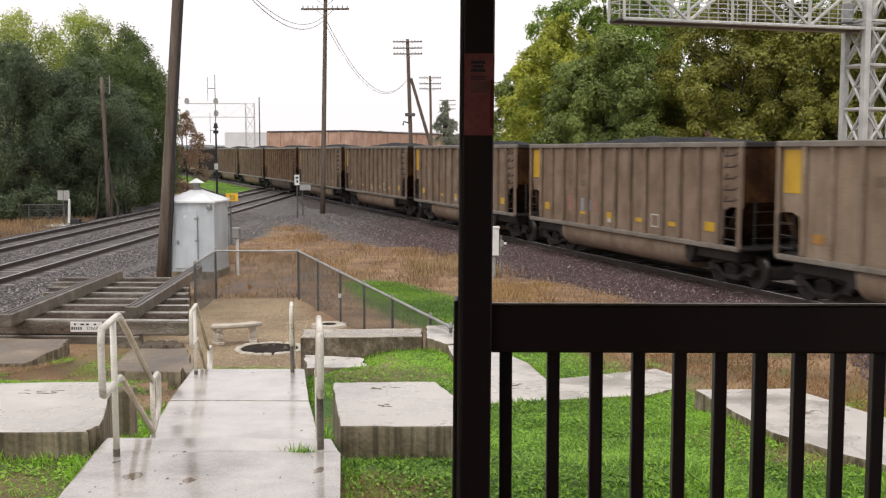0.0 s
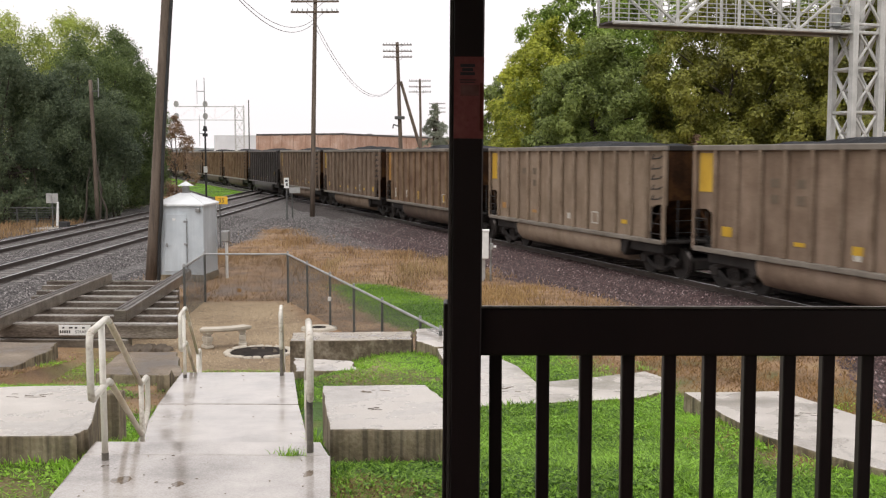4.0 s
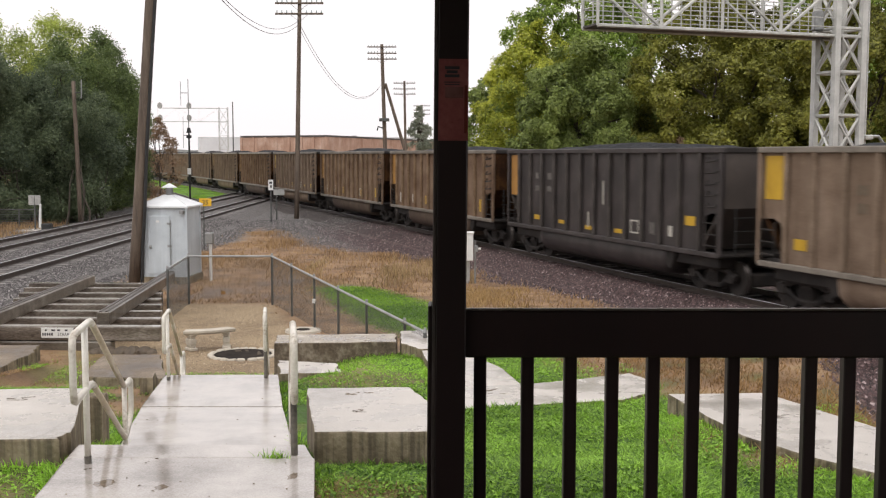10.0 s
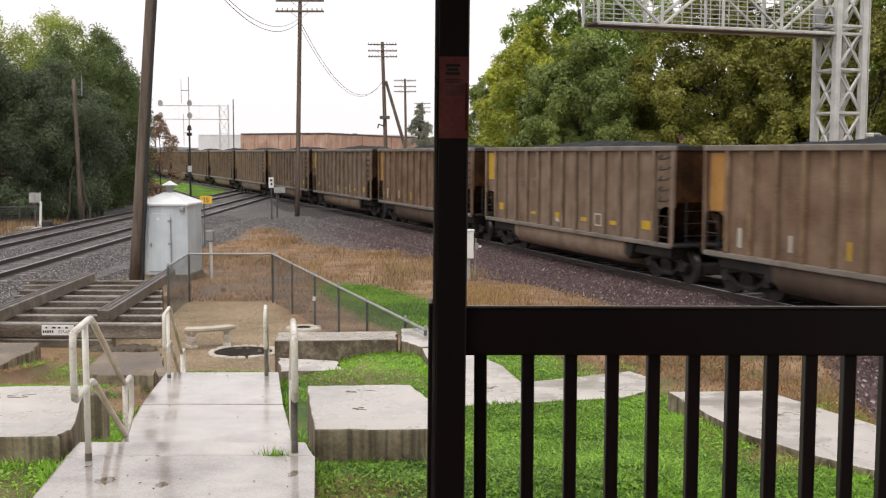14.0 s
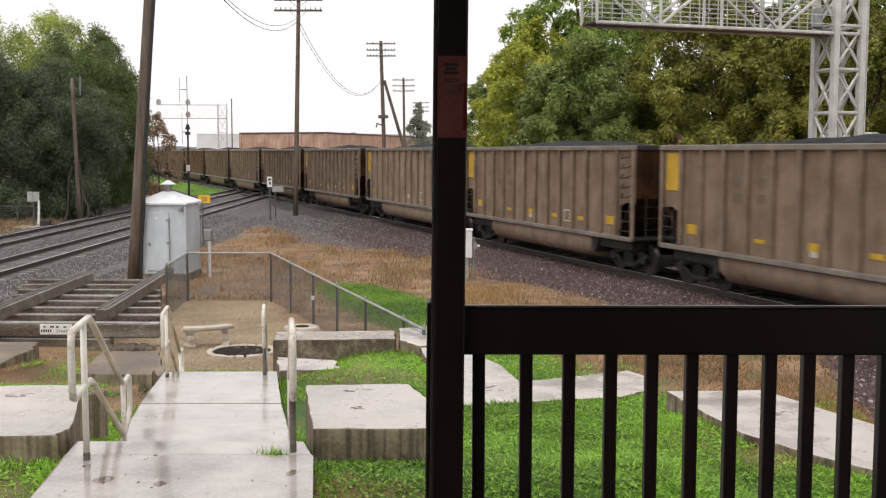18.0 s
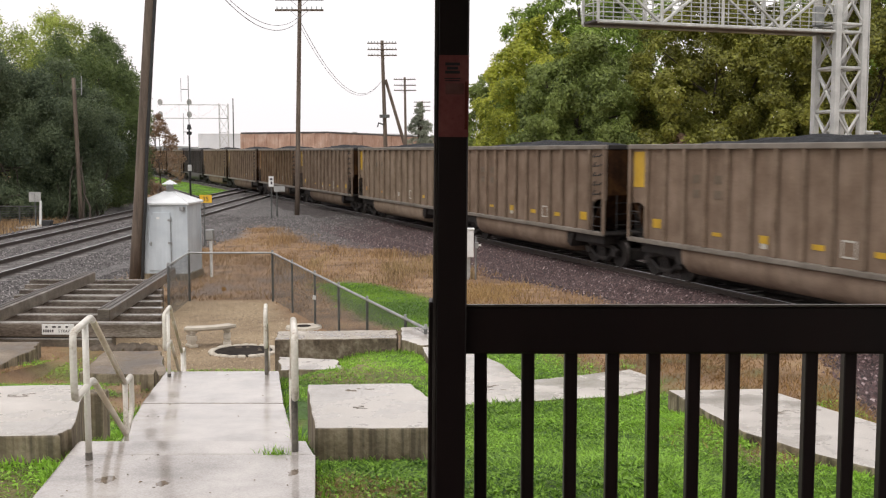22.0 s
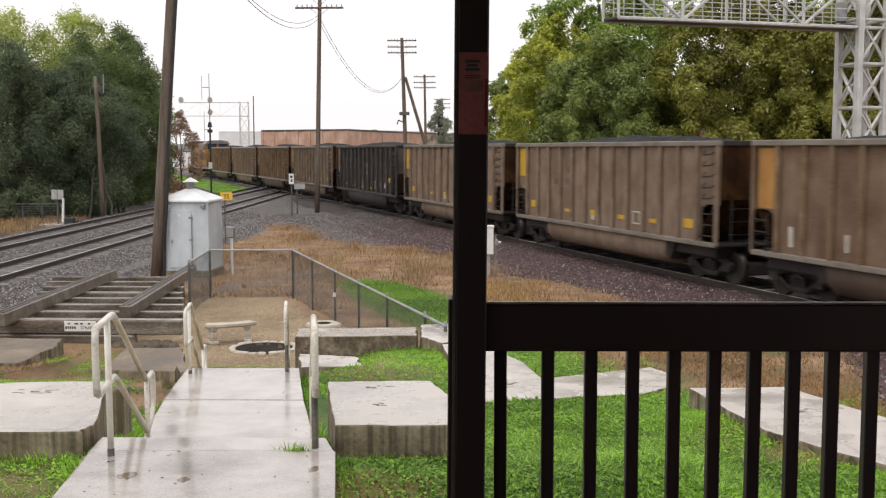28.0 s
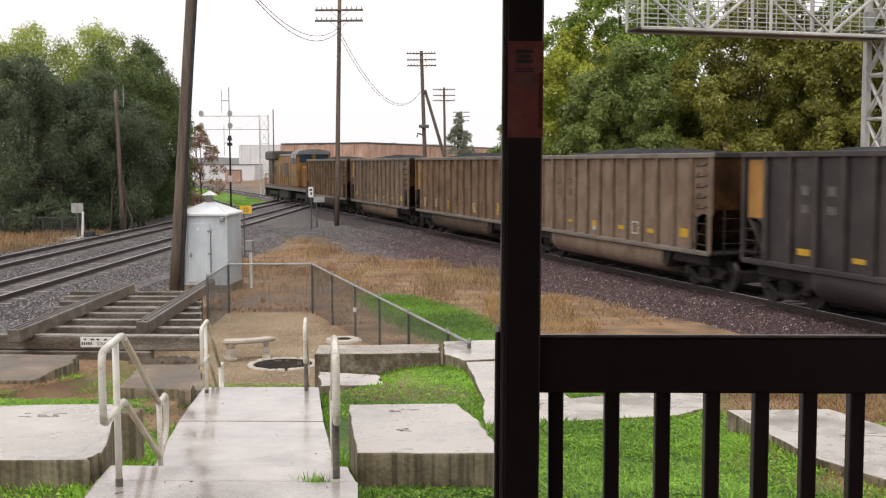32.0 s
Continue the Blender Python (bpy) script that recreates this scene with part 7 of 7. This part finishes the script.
# ---- grass, weeds and loose stones ----
def blades(name, label, category, points, heights, mat, seed, width=0.007, bend=0.45, turf=False):
    rng = np.random.default_rng(seed)
    p = np.asarray(points, dtype=float)
    n = len(p)
    h = np.asarray(heights)[:, None]
    th = rng.random(n) * 2 * np.pi
    side = np.stack([np.cos(th), np.sin(th), np.zeros(n)], 1) * width * (0.6 + 0.8 * rng.random((n, 1)))
    lean = np.stack([rng.normal(size=n), rng.normal(size=n), np.zeros(n)], 1) * bend * h * 0.5
    if turf:                                     # short turf: one narrow leaf each
        tip = p + np.array([0, 0, 0.8]) * h + lean
        v = np.stack([p - side, p + side, tip], 1).reshape(-1, 3)
        return tagged(new(name, raw_mesh(name, v, np.arange(n * 3), 3, M[mat])), label, category, kind="stuff")
    mid = p + np.array([0, 0, 0.55]) * h + lean * 0.35
    tip = p + np.array([0, 0, 1.0]) * h + lean
    v = np.stack([p - side, p + side, mid + side * 0.7, mid - side * 0.7, tip], 1).reshape(-1, 3)
    b = np.arange(n)[:, None] * 5
    f = np.concatenate([b + [0, 1, 2], b + [0, 2, 3], b + [3, 2, 4]], 1).ravel()
    return tagged(new(name, raw_mesh(name, v, f, 3, M[mat])), label, category, kind="stuff")


COVERED = [o for o in scene.objects if o.name.startswith(("concrete_", "path_", "stair_"))]


def hull_of(points):
    pts = sorted(set((round(x, 3), round(y, 3)) for x, y in points))
    def half(seq):
        out = []
        for q in seq:
            while len(out) > 1 and (out[-1][0] - out[-2][0]) * (q[1] - out[-2][1]) - (out[-1][1] - out[-2][1]) * (q[0] - out[-2][0]) <= 0:
                out.pop()
            out.append(q)
        return out[:-1]
    return half(pts) + half(pts[::-1])


HULLS = [hull_of([v.co[:2] for v in o.data.vertices]) for o in COVERED]


def clear_of_slabs(x, y):
    for h in HULLS:
        inside = True
        for i in range(len(h)):
            (ax, ay), (bx, by) = h[i], h[(i + 1) % len(h)]
            if (bx - ax) * (y - ay) - (by - ay) * (x - ax) < 0:
                inside = False
                break
        if inside:
            return False
    return True


def scatter(n, box_, test, seed):
    rng = random.Random(seed)
    out = []
    x0, x1, y0, y1 = box_
    for _ in range(n):
        x, y = rng.uniform(x0, x1), rng.uniform(y0, y1)
        if rng.random() < test(x, y) and clear_of_slabs(x, y):
            out.append((x, y, ground_z(x, y) - 0.01))
    return out


def lawn_at(x, y):
    return zones(x, y)[0]


def weed_at(x, y):
    lawn, gravel, court, red = zones(x, y)
    return max(0.0, (1 - lawn) * (1 - gravel) * (1 - court)) * (0.25 + 0.75 * step(-0.15, 0.35, noise.noise((x * 0.7, y * 0.22, 9.0))))


rng0 = random.Random(1)
near = scatter(215000, (-1.1, 4.6, 5.9, 11.6), lawn_at, 1) + scatter(60000, (-1.9, 2.6, 11.6, 17.5), lawn_at, 41) + scatter(110000, (-5.5, -2.2, 5.9, 17.5), lawn_at, 42) + scatter(45000, (-8.5, -5.5, 11, 18.5), lawn_at, 43)
blades("lawn_grass", "bright green short lawn grass, wet", "grass", near, [rng0.uniform(0.018, 0.05) * (1 + 0.4 * noise.noise((q[0] * 4, q[1] * 4, 1.0)) + 0.8 * noise.noise((q[0] * 11, q[1] * 11, 7.0))) for q in near], "grass", 2, 0.0095, 2.2, turf=True)
def clover():
    """Broad little leaves lying over the turf in patches."""
    rng = np.random.default_rng(67)
    spots = [q for q in near if noise.noise((q[0] * 1.7, q[1] * 1.7, 31.0)) + 0.5 * noise.noise((q[0] * 6, q[1] * 6, 35.0)) > 0.02][::3]
    p = np.asarray(spots)
    n = len(p)
    p[:, 2] += 0.018 + 0.022 * rng.random(n)
    th = rng.random(n) * 2 * np.pi
    a = np.stack([np.cos(th), np.sin(th), rng.normal(size=n) * 0.35], 1)
    b = np.stack([-np.sin(th), np.cos(th), rng.normal(size=n) * 0.35], 1)
    s = 0.009 + 0.009 * rng.random((n, 1))
    v = np.stack([p - a * s, p + b * s * 0.75, p + a * s, p - b * s * 0.75], 1).reshape(-1, 3)
    tagged(new("clover", raw_mesh("clover", v, np.arange(n * 4), 4, M["grass"])), "patches of small bright clover leaves in the lawn", "clover", kind="stuff")


clover()
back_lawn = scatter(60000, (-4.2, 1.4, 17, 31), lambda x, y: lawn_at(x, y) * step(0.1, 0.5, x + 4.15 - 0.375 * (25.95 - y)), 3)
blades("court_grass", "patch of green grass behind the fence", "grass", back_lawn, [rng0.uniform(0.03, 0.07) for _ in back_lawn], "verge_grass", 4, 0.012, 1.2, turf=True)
dry_near = scatter(70000, (-9, 9, 5.9, 22), weed_at, 5)
blades("dry_grass", "short brown dry grass", "grass", dry_near, [rng0.uniform(0.02, 0.075) for _ in dry_near], "straw", 6, 0.0065, 1.2, turf=True)
pale = scatter(14000, (0.0, 4.5, 23, 30), lambda x, y: weed_at(x, y) * 1.6 * (1 - step(1.6, 2.8, x + 0.8 * noise.noise((x * 2, y, 4.0)))), 57)
blades("pale_weeds", "pale orange dried grass at the foot of the ballast", "weeds", pale, [rng0.uniform(0.06, 0.2) for _ in pale], "straw_pale", 58, 0.01, 0.8)
yard = scatter(70000, (-7.2, -2.2, 7.5, 19), lambda x, y: weed_at(x, y) * 1.5, 55)
blades("yard_grass", "thin dead brown grass between the slabs", "grass", yard, [rng0.uniform(0.015, 0.06) for _ in yard], "straw", 56, 0.0065, 1.4, turf=True)
side_weeds = scatter(60000, (1.2, 7.5, 8.0, 20), lambda x, y: min(1.0, 1.6 * weed_at(x, y)), 51)
patch = scatter(25000, (-1.3, 0.2, 5.9, 7.4), weed_at, 52)
blades("worn_turf", "worn brown turf beside the path", "grass", patch, [rng0.uniform(0.015, 0.05) for _ in patch], "straw", 59, 0.0065, 1.4, turf=True)
blades("brown_grass", "brown and orange dried grass beside the ballast", "grass", side_weeds, [rng0.uniform(0.03, 0.14) for _ in side_weeds], "straw_orange", 53, 0.0065, 1.2, turf=True)
weeds = scatter(64000, (-13, 4, 24, 56), weed_at, 7)
blades("dry_weeds", "tall dry brown weeds before the ballast", "weeds", weeds, [rng0.uniform(0.04, 0.13) * (1 + 1.8 * step(-0.1, 0.4, noise.noise((x * 0.6, y * 0.16, 2.0))) * step(30, 34, y)) for x, y, z in weeds], "straw", 8, 0.012, 0.8)
gold = scatter(9000, (-4.6, 1.0, 30.5, 41), lambda x, y: weed_at(x, y) * 1.3 * step(-0.1, 0.3, noise.noise((x * 0.5, y * 0.3, 33.0)) + 0.25 * step(-3.2, -1.0, x)), 65)
blades("golden_weeds", "tall clumps of golden dead stalks before the ballast", "weeds", gold, [rng0.uniform(0.08, 0.3) for _ in gold], "straw_gold", 66, 0.011, 0.5)
weeds_l = scatter(9000, (-30, -20.5, 48, 62), lambda x, y: 0.8 if off_city(x, y) > 2.6 else 0.0, 9)
blades("dry_weeds_by_wood", "dry brown weeds along the wood's edge", "weeds", weeds_l, [rng0.uniform(0.1, 0.4) for _ in weeds_l], "straw", 10, 0.02, 0.5)


def build_verge():
    """The grassy wedge between the connecting track and the train's line, with its short turf."""
    rows = []
    for i in range(46):
        y = 95 + 1.55 * i
        rows.append((y, branch_x(y) + 1.3, max(branch_x(y) + 1.7, min(track_x(y) - 1.5, -20.9))))
    verts, faces = [], []
    for y, x0, x1 in rows:
        for j in range(7):
            f = j / 6
            verts.append((x0 + (x1 - x0) * f, y, -0.3 + 0.2 * math.sin(math.pi * f) ** 0.5))
    for i in range(45):
        for j in range(6):
            k = i * 7 + j
            faces += [k, k + 1, k + 8, k + 7]
    tagged(new("grass_verge", raw_mesh("grass_verge", np.array(verts), np.array(faces), 4, M["turf"])), "bright green grass verge beyond the crossing", "verge", kind="structure")
    rng = random.Random(11)
    blade_at = []
    for _ in range(16000):
        y, x0, x1 = rows[rng.randrange(46)]
        f = rng.random()
        blade_at.append((x0 + (x1 - x0) * f, y + rng.uniform(-0.75, 0.75), -0.32 + 0.2 * math.sin(math.pi * f) ** 0.5))
    blades("far_grass", "short bright grass on the verge beyond the crossing", "grass", blade_at, [rng.uniform(0.04, 0.12) for _ in blade_at], "grass", 12, 0.03, 0.8, turf=True)


build_verge()


def tuft(at, n, spread, tall, seed):
    rng = random.Random(seed)
    pts = [(at[0] + rng.gauss(0, spread), at[1] + rng.gauss(0, spread * 0.5), at[2]) for _ in range(n)]
    return pts, [rng.uniform(0.4, 1.0) * tall for _ in pts]


def edge_tufts():
    """Longer blades where the mower cannot reach, along the foot of the slabs."""
    rng = random.Random(61)
    pts = []
    for h in HULLS:
        for (ax, ay), (bx, by) in zip(h, h[1:] + h[:1]):
            length = math.hypot(bx - ax, by - ay)
            if length < 1e-6:
                continue
            nx, ny = (by - ay) / length, -(bx - ax) / length
            for _ in range(int(length * 260)):
                f, off = rng.random(), abs(rng.gauss(0, 0.05)) + 0.01
                x, y = ax + (bx - ax) * f + nx * off, ay + (by - ay) * f + ny * off
                if 6 < y < 17.5 and rng.random() < lawn_at(x, y) * step(-0.3, 0.25, noise.noise((x * 3, y * 3, 5.0))) and clear_of_slabs(x, y):
                    pts.append((x, y, ground_z(x, y) - 0.01))
    return pts


edge = edge_tufts()
blades("edge_grass", "longer grass along the foot of the concrete slabs", "grass", edge, [rng0.uniform(0.03, 0.095) for _ in edge], "grass", 62, 0.006, 0.9)


def spall(slab_name, x, y, z, w, d, seed):
    """Small broken-out chips and cracks in a slab's top."""
    rng = random.Random(seed)
    bm = bmesh.new()
    for i in range(9):
        a = rng.uniform(-0.5, 0.5)
        box((rng.uniform(0.03, 0.1) * w / 0.3, rng.uniform(0.004, 0.011), 0.004), (x + rng.uniform(-w, w) / 2, y + rng.uniform(-d, d) / 2, z + 0.0005), (0, 0, math.degrees(a)), 0.0, bm)
    part("spall", bm, M["slab_wet"], scene.objects[slab_name], "dark chipped and cracked patch")["kind"] = "stuff"


spall("concrete_slab", -0.68, 8.66, 1.79, 0.2, 0.1, 71)
spall("concrete_slab", -0.64, 8.06, 1.79, 0.16, 0.08, 72)
spall("concrete_slab.001", -3.35, 8.2, 1.85, 0.35, 0.14, 73)
spall("concrete_walk.001", 0.55, 12.2, 1.02, 0.4, 0.25, 74)
spall("concrete_walk.002", 3.3, 9.9, 1.3, 0.35, 0.2, 75)


def leaf_bits():
    rng = random.Random(64)
    shape = bmesh.new()
    vs = [shape.verts.new(c) for c in ((-0.018, 0, 0), (0, -0.008, 0.004), (0.02, 0, 0.001), (0.002, 0.009, 0.005))]
    shape.faces.new(vs)
    top = bmesh.ops.extrude_face_region(shape, geom=shape.faces[:])
    bmesh.ops.translate(shape, verts=[v for v in top["geom"] if isinstance(v, bmesh.types.BMVert)], vec=(0, 0, 0.003))
    me = mesh_of(shape, "fallen_leaf", M["litter"])
    for i in range(46):
        f = rng.random()
        if i % 2:
            x, y, z = rng.uniform(-2.3, -0.8), rng.uniform(6.0, 6.9), 1.7515
        else:
            y = rng.uniform(8.8, 12.8)
            x, z = rng.uniform(-2.8, -1.4) - 0.13 * (y - 9), 1.171 - 0.03 * (y - 8.63) if y < 11.1 else 1.0965 - 0.025 * (y - 11.155)
        tagged(new("fallen_leaf", me), "small brown fallen leaf on the wet path", "leaf", "fallen leaves on the path").matrix_world = pose(x, y, z, 0, 0, rng.uniform(0, 360)) @ Matrix.Diagonal((s := rng.uniform(0.25, 0.75), s, s, 1))


leaf_bits()
pts, hs = tuft((-1.12, 6.945, 1.72), 90, 0.06, 0.085, 4)
blades("crack_grass", "tuft of grass growing from a joint of the path", "grass", pts, hs, "grass", 14, 0.005, 0.9)


def stones(name, label, places, seed, lo=0.018, hi=0.052, mat=""):
    """Loose crushed stones lying on the ballast: one joined mesh of little rock tops."""
    rng = np.random.default_rng(seed)
    p = np.asarray(places, dtype=float)
    n = len(p)
    s = rng.uniform(lo, hi, (n, 1))
    th = rng.uniform(0, 6.28, n)
    ring = []
    for k in range(3):
        a = th + k * 2.0944 + rng.uniform(-0.3, 0.3, n)
        r = s * rng.uniform(0.7, 1.2, (n, 1))
        ring.append(p + np.stack([np.cos(a), np.sin(a), np.zeros(n)], 1) * r + np.array([0, 0, 1]) * s * rng.uniform(-0.5, 0.1, (n, 1)))
    top = p + rng.uniform(-0.4, 0.4, (n, 3)) * s * np.array([1, 1, 0]) + np.array([0, 0, 1]) * s * rng.uniform(0.5, 0.95, (n, 1))
    v = np.stack([*ring, top], 1).reshape(-1, 3)
    b = np.arange(n)[:, None] * 4
    f = np.concatenate([b + [0, 1, 3], b + [1, 2, 3], b + [2, 0, 3]], 1).ravel()
    tagged(new(name, raw_mesh(name, v, f, 3, M[mat or ("loose_stone" if "red" in label else "loose_grey")])), label, "gravel", kind="stuff")


def bed_height(d, x, y):
    return (-0.165 if d < 1.9 else -0.165 - (d - 1.9) * 0.24) if d < 3.5 else ground_z(x, y)


def beside(x_at, slope, y0, y1, d0, d1, n, seed, side=0, keep=lambda x, y: 1.0):
    """Places on a track's bed, d0 to d1 from its centre line, thicker near the viewer."""
    r = random.Random(seed)
    out = []
    k = math.sqrt(1 + slope * slope)
    for _ in range(n):
        y = y0 + (y1 - y0) * r.random() ** 1.3
        d = r.uniform(d0, d1) * (side or r.choice((-1, 1)))
        x = track_frame(x_at, slope, y)[0].x + d * k
        z = bed_height(abs(d), x, y)
        if abs(abs(d) - 0.755) > 0.1 and r.random() < zones(x, y)[1] and r.random() < keep(x, y):
            out.append((x, y, z))
    return out


def stone_material(name, *stops):
    """Each loose stone takes its own tint."""
    m = bpy.data.materials.new(name)
    m.use_nodes = True
    n, l = m.node_tree.nodes, m.node_tree.links
    geo = n.new("ShaderNodeNewGeometry")
    ramp = n.new("ShaderNodeValToRGB")
    for i, (p, c) in enumerate(stops):
        e = ramp.color_ramp.elements[i] if i < 2 else ramp.color_ramp.elements.new(p)
        e.position, e.color = p, (*c, 1)
    l.new(geo.outputs["Random Per Island"], ramp.inputs["Fac"])
    tc = n.new("ShaderNodeTexCoord")
    grain = n.new("ShaderNodeTexNoise")
    grain.inputs["Scale"].default_value = 60
    l.new(tc.outputs["Object"], grain.inputs["Vector"])
    mr = n.new("ShaderNodeMapRange")
    mr.inputs["To Min"].default_value, mr.inputs["To Max"].default_value = 0.6, 1.4
    l.new(grain.outputs["Fac"], mr.inputs["Value"])
    mm = n.new("ShaderNodeMix")
    mm.data_type, mm.blend_type = "RGBA", "MULTIPLY"
    mm.inputs["Factor"].default_value = 1.0
    l.new(ramp.outputs["Color"], mm.inputs["A"])
    l.new(mr.outputs["Result"], mm.inputs["B"])
    l.new(mm.outputs["Result"], n["Principled BSDF"].inputs["Base Color"])
    n["Principled BSDF"].inputs["Roughness"].default_value = 0.55
    return m


M["loose_stone"] = stone_material("loose_crushed_stone", (0.0, (0.01, 0.006, 0.006)), (1.0, (0.48, 0.385, 0.38)), (0.6, (0.062, 0.033, 0.033)), (0.9, (0.13, 0.076, 0.075)))


M["loose_grey"] = stone_material("loose_grey_stone", (0.0, (0.014, 0.012, 0.012)), (1.0, (0.44, 0.41, 0.395)), (0.5, (0.055, 0.048, 0.047)), (0.8, (0.145, 0.13, 0.126)))
stones("track_stones", "loose reddish crushed stone beside the track", beside(TRACK_X, TRACK_SLOPE, 17, 62, 0.95, 5.6, 88000, 21, -1, lambda x, y: zones(x, y)[3]), 31)
stones("ballast_stones", "loose grey crushed stone at the foot of the ballast", beside(TRACK_X, TRACK_SLOPE, 26, 66, 0.95, 8.6, 60000, 24, -1, lambda x, y: 1 - zones(x, y)[3]), 34)
stones("bank_stones", "loose reddish crushed stone on the bank below the lawn", [(x, y, z + 0.01) for x, y, z in scatter(15000, (4.2, 9.0, 9.5, 21), lambda x, y: zones(x, y)[1], 25)], 35)
for c, slope, n in ((*CITY_TRACKS[0], 36000), (*CITY_TRACKS[1], 16000)):
    stones("crossing_stones", "loose grey crushed stone round the crossing tracks", beside(c - 36 * slope, slope, 27, 66, 1.25, 5.0 if n > 30000 else 2.0, n, 22 + n, 1 if n > 30000 else 0), 32 + n)
more = beside(CITY_TRACKS[0][0] - 36 * CITY_TRACKS[0][1], CITY_TRACKS[0][1], 27, 66, 1.25, 2.1, 9000, 77, -1)
stones("bed_stones", "loose grey crushed stone between the crossing tracks", more, 78)


M["loose_tan"] = stone_material("tan_pea_gravel", (0.0, (0.1, 0.07, 0.042)), (1.0, (0.62, 0.5, 0.36)), (0.5, (0.28, 0.2, 0.12)), (0.85, (0.42, 0.32, 0.2)))
stones("court_gravel", "tan pea gravel strewn over the court", [(x, y, z + 0.008) for x, y, z in scatter(26000, (-6.0, -1.5, 14.5, 26), lambda x, y: zones(x, y)[2], 26)], 36, 0.008, 0.022, "loose_tan")


# ---- ties under the rails ----
def lay_ties(x_at, slope, y0, y1, tr, near0, near1):
    far_verts, far_faces, k = [], [], 0
    shape = mesh_of(box((2.6, 0.23, 0.17), bevel=0.012), "tie", M["tie"])
    rng = random.Random(int(x_at * 10))
    cube = np.array([(x, y, z) for x in (-1.3, 1.3) for y in (-0.115, 0.115) for z in (-0.085, 0.085)])
    quads = np.array([(0, 1, 3, 2), (4, 6, 7, 5), (0, 4, 5, 1), (2, 3, 7, 6), (1, 5, 7, 3), (0, 2, 6, 4)])
    y = y0
    while y < y1:
        at, along, _ = track_frame(x_at, slope, y)
        turn = -math.degrees(math.atan2(along.x, along.y))
        p = (at.x, y, -0.255 + rng.uniform(-0.012, 0.012))
        if near0 < y < near1:
            tie = part("tie", shape, None, tr)
            tie.matrix_local = pose(*p, 0, 0, turn + rng.uniform(-1, 1))
        else:
            m = np.array(pose(*p, 0, 0, turn))
            far_verts.append(cube @ m[:3, :3].T + m[:3, 3])
            far_faces.append(quads + k)
            k += 8
        y += 0.56
    tie = part("far_ties", raw_mesh("far_ties", np.concatenate(far_verts), np.concatenate(far_faces).ravel(), 4, M["tie"]), None, tr)
    tie["kind"] = "stuff"


for (x_at, slope, y0, y1, tr), (n0, n1) in zip(TRACKS, ((18, 100), (27, 90), (38, 100))):
    lay_ties(x_at, slope, max(y0, -120), min(y1, 330), tr, n0, n1)


# ---- everything that moves: the train, and its wheels while they roll past ----
def motions():
    for k, car in [*CARS, (27, LOCO)]:
        extra = -3.2 if car is LOCO else 0.0
        walk(car, [(t, train_pose(k, t, extra)) for t in range(33)])
        # the wheels turn with the ground they cover while the car is on the near stretch
        times = [f / FPS for f in range(0, 961) if -26 < train_s(k, f / FPS) + extra < 32]
        if not times:
            continue
        s0 = train_s(k, times[0])
        spins = [(t, math.degrees((train_s(k, t) - s0) / 0.457)) for t in times]
        spins = ([(0, 0.0)] if times[0] > 0 else []) + spins + ([(32, spins[-1][1])] if times[-1] < 32 else [])
        for ws in [c for c in car.children if c.name.startswith("wheelset")]:
            x, y, z = ws.location
            walk(ws, [(t, pose(x, y, z, 0, a % 360, 0)) for t, a in spins])


motions()
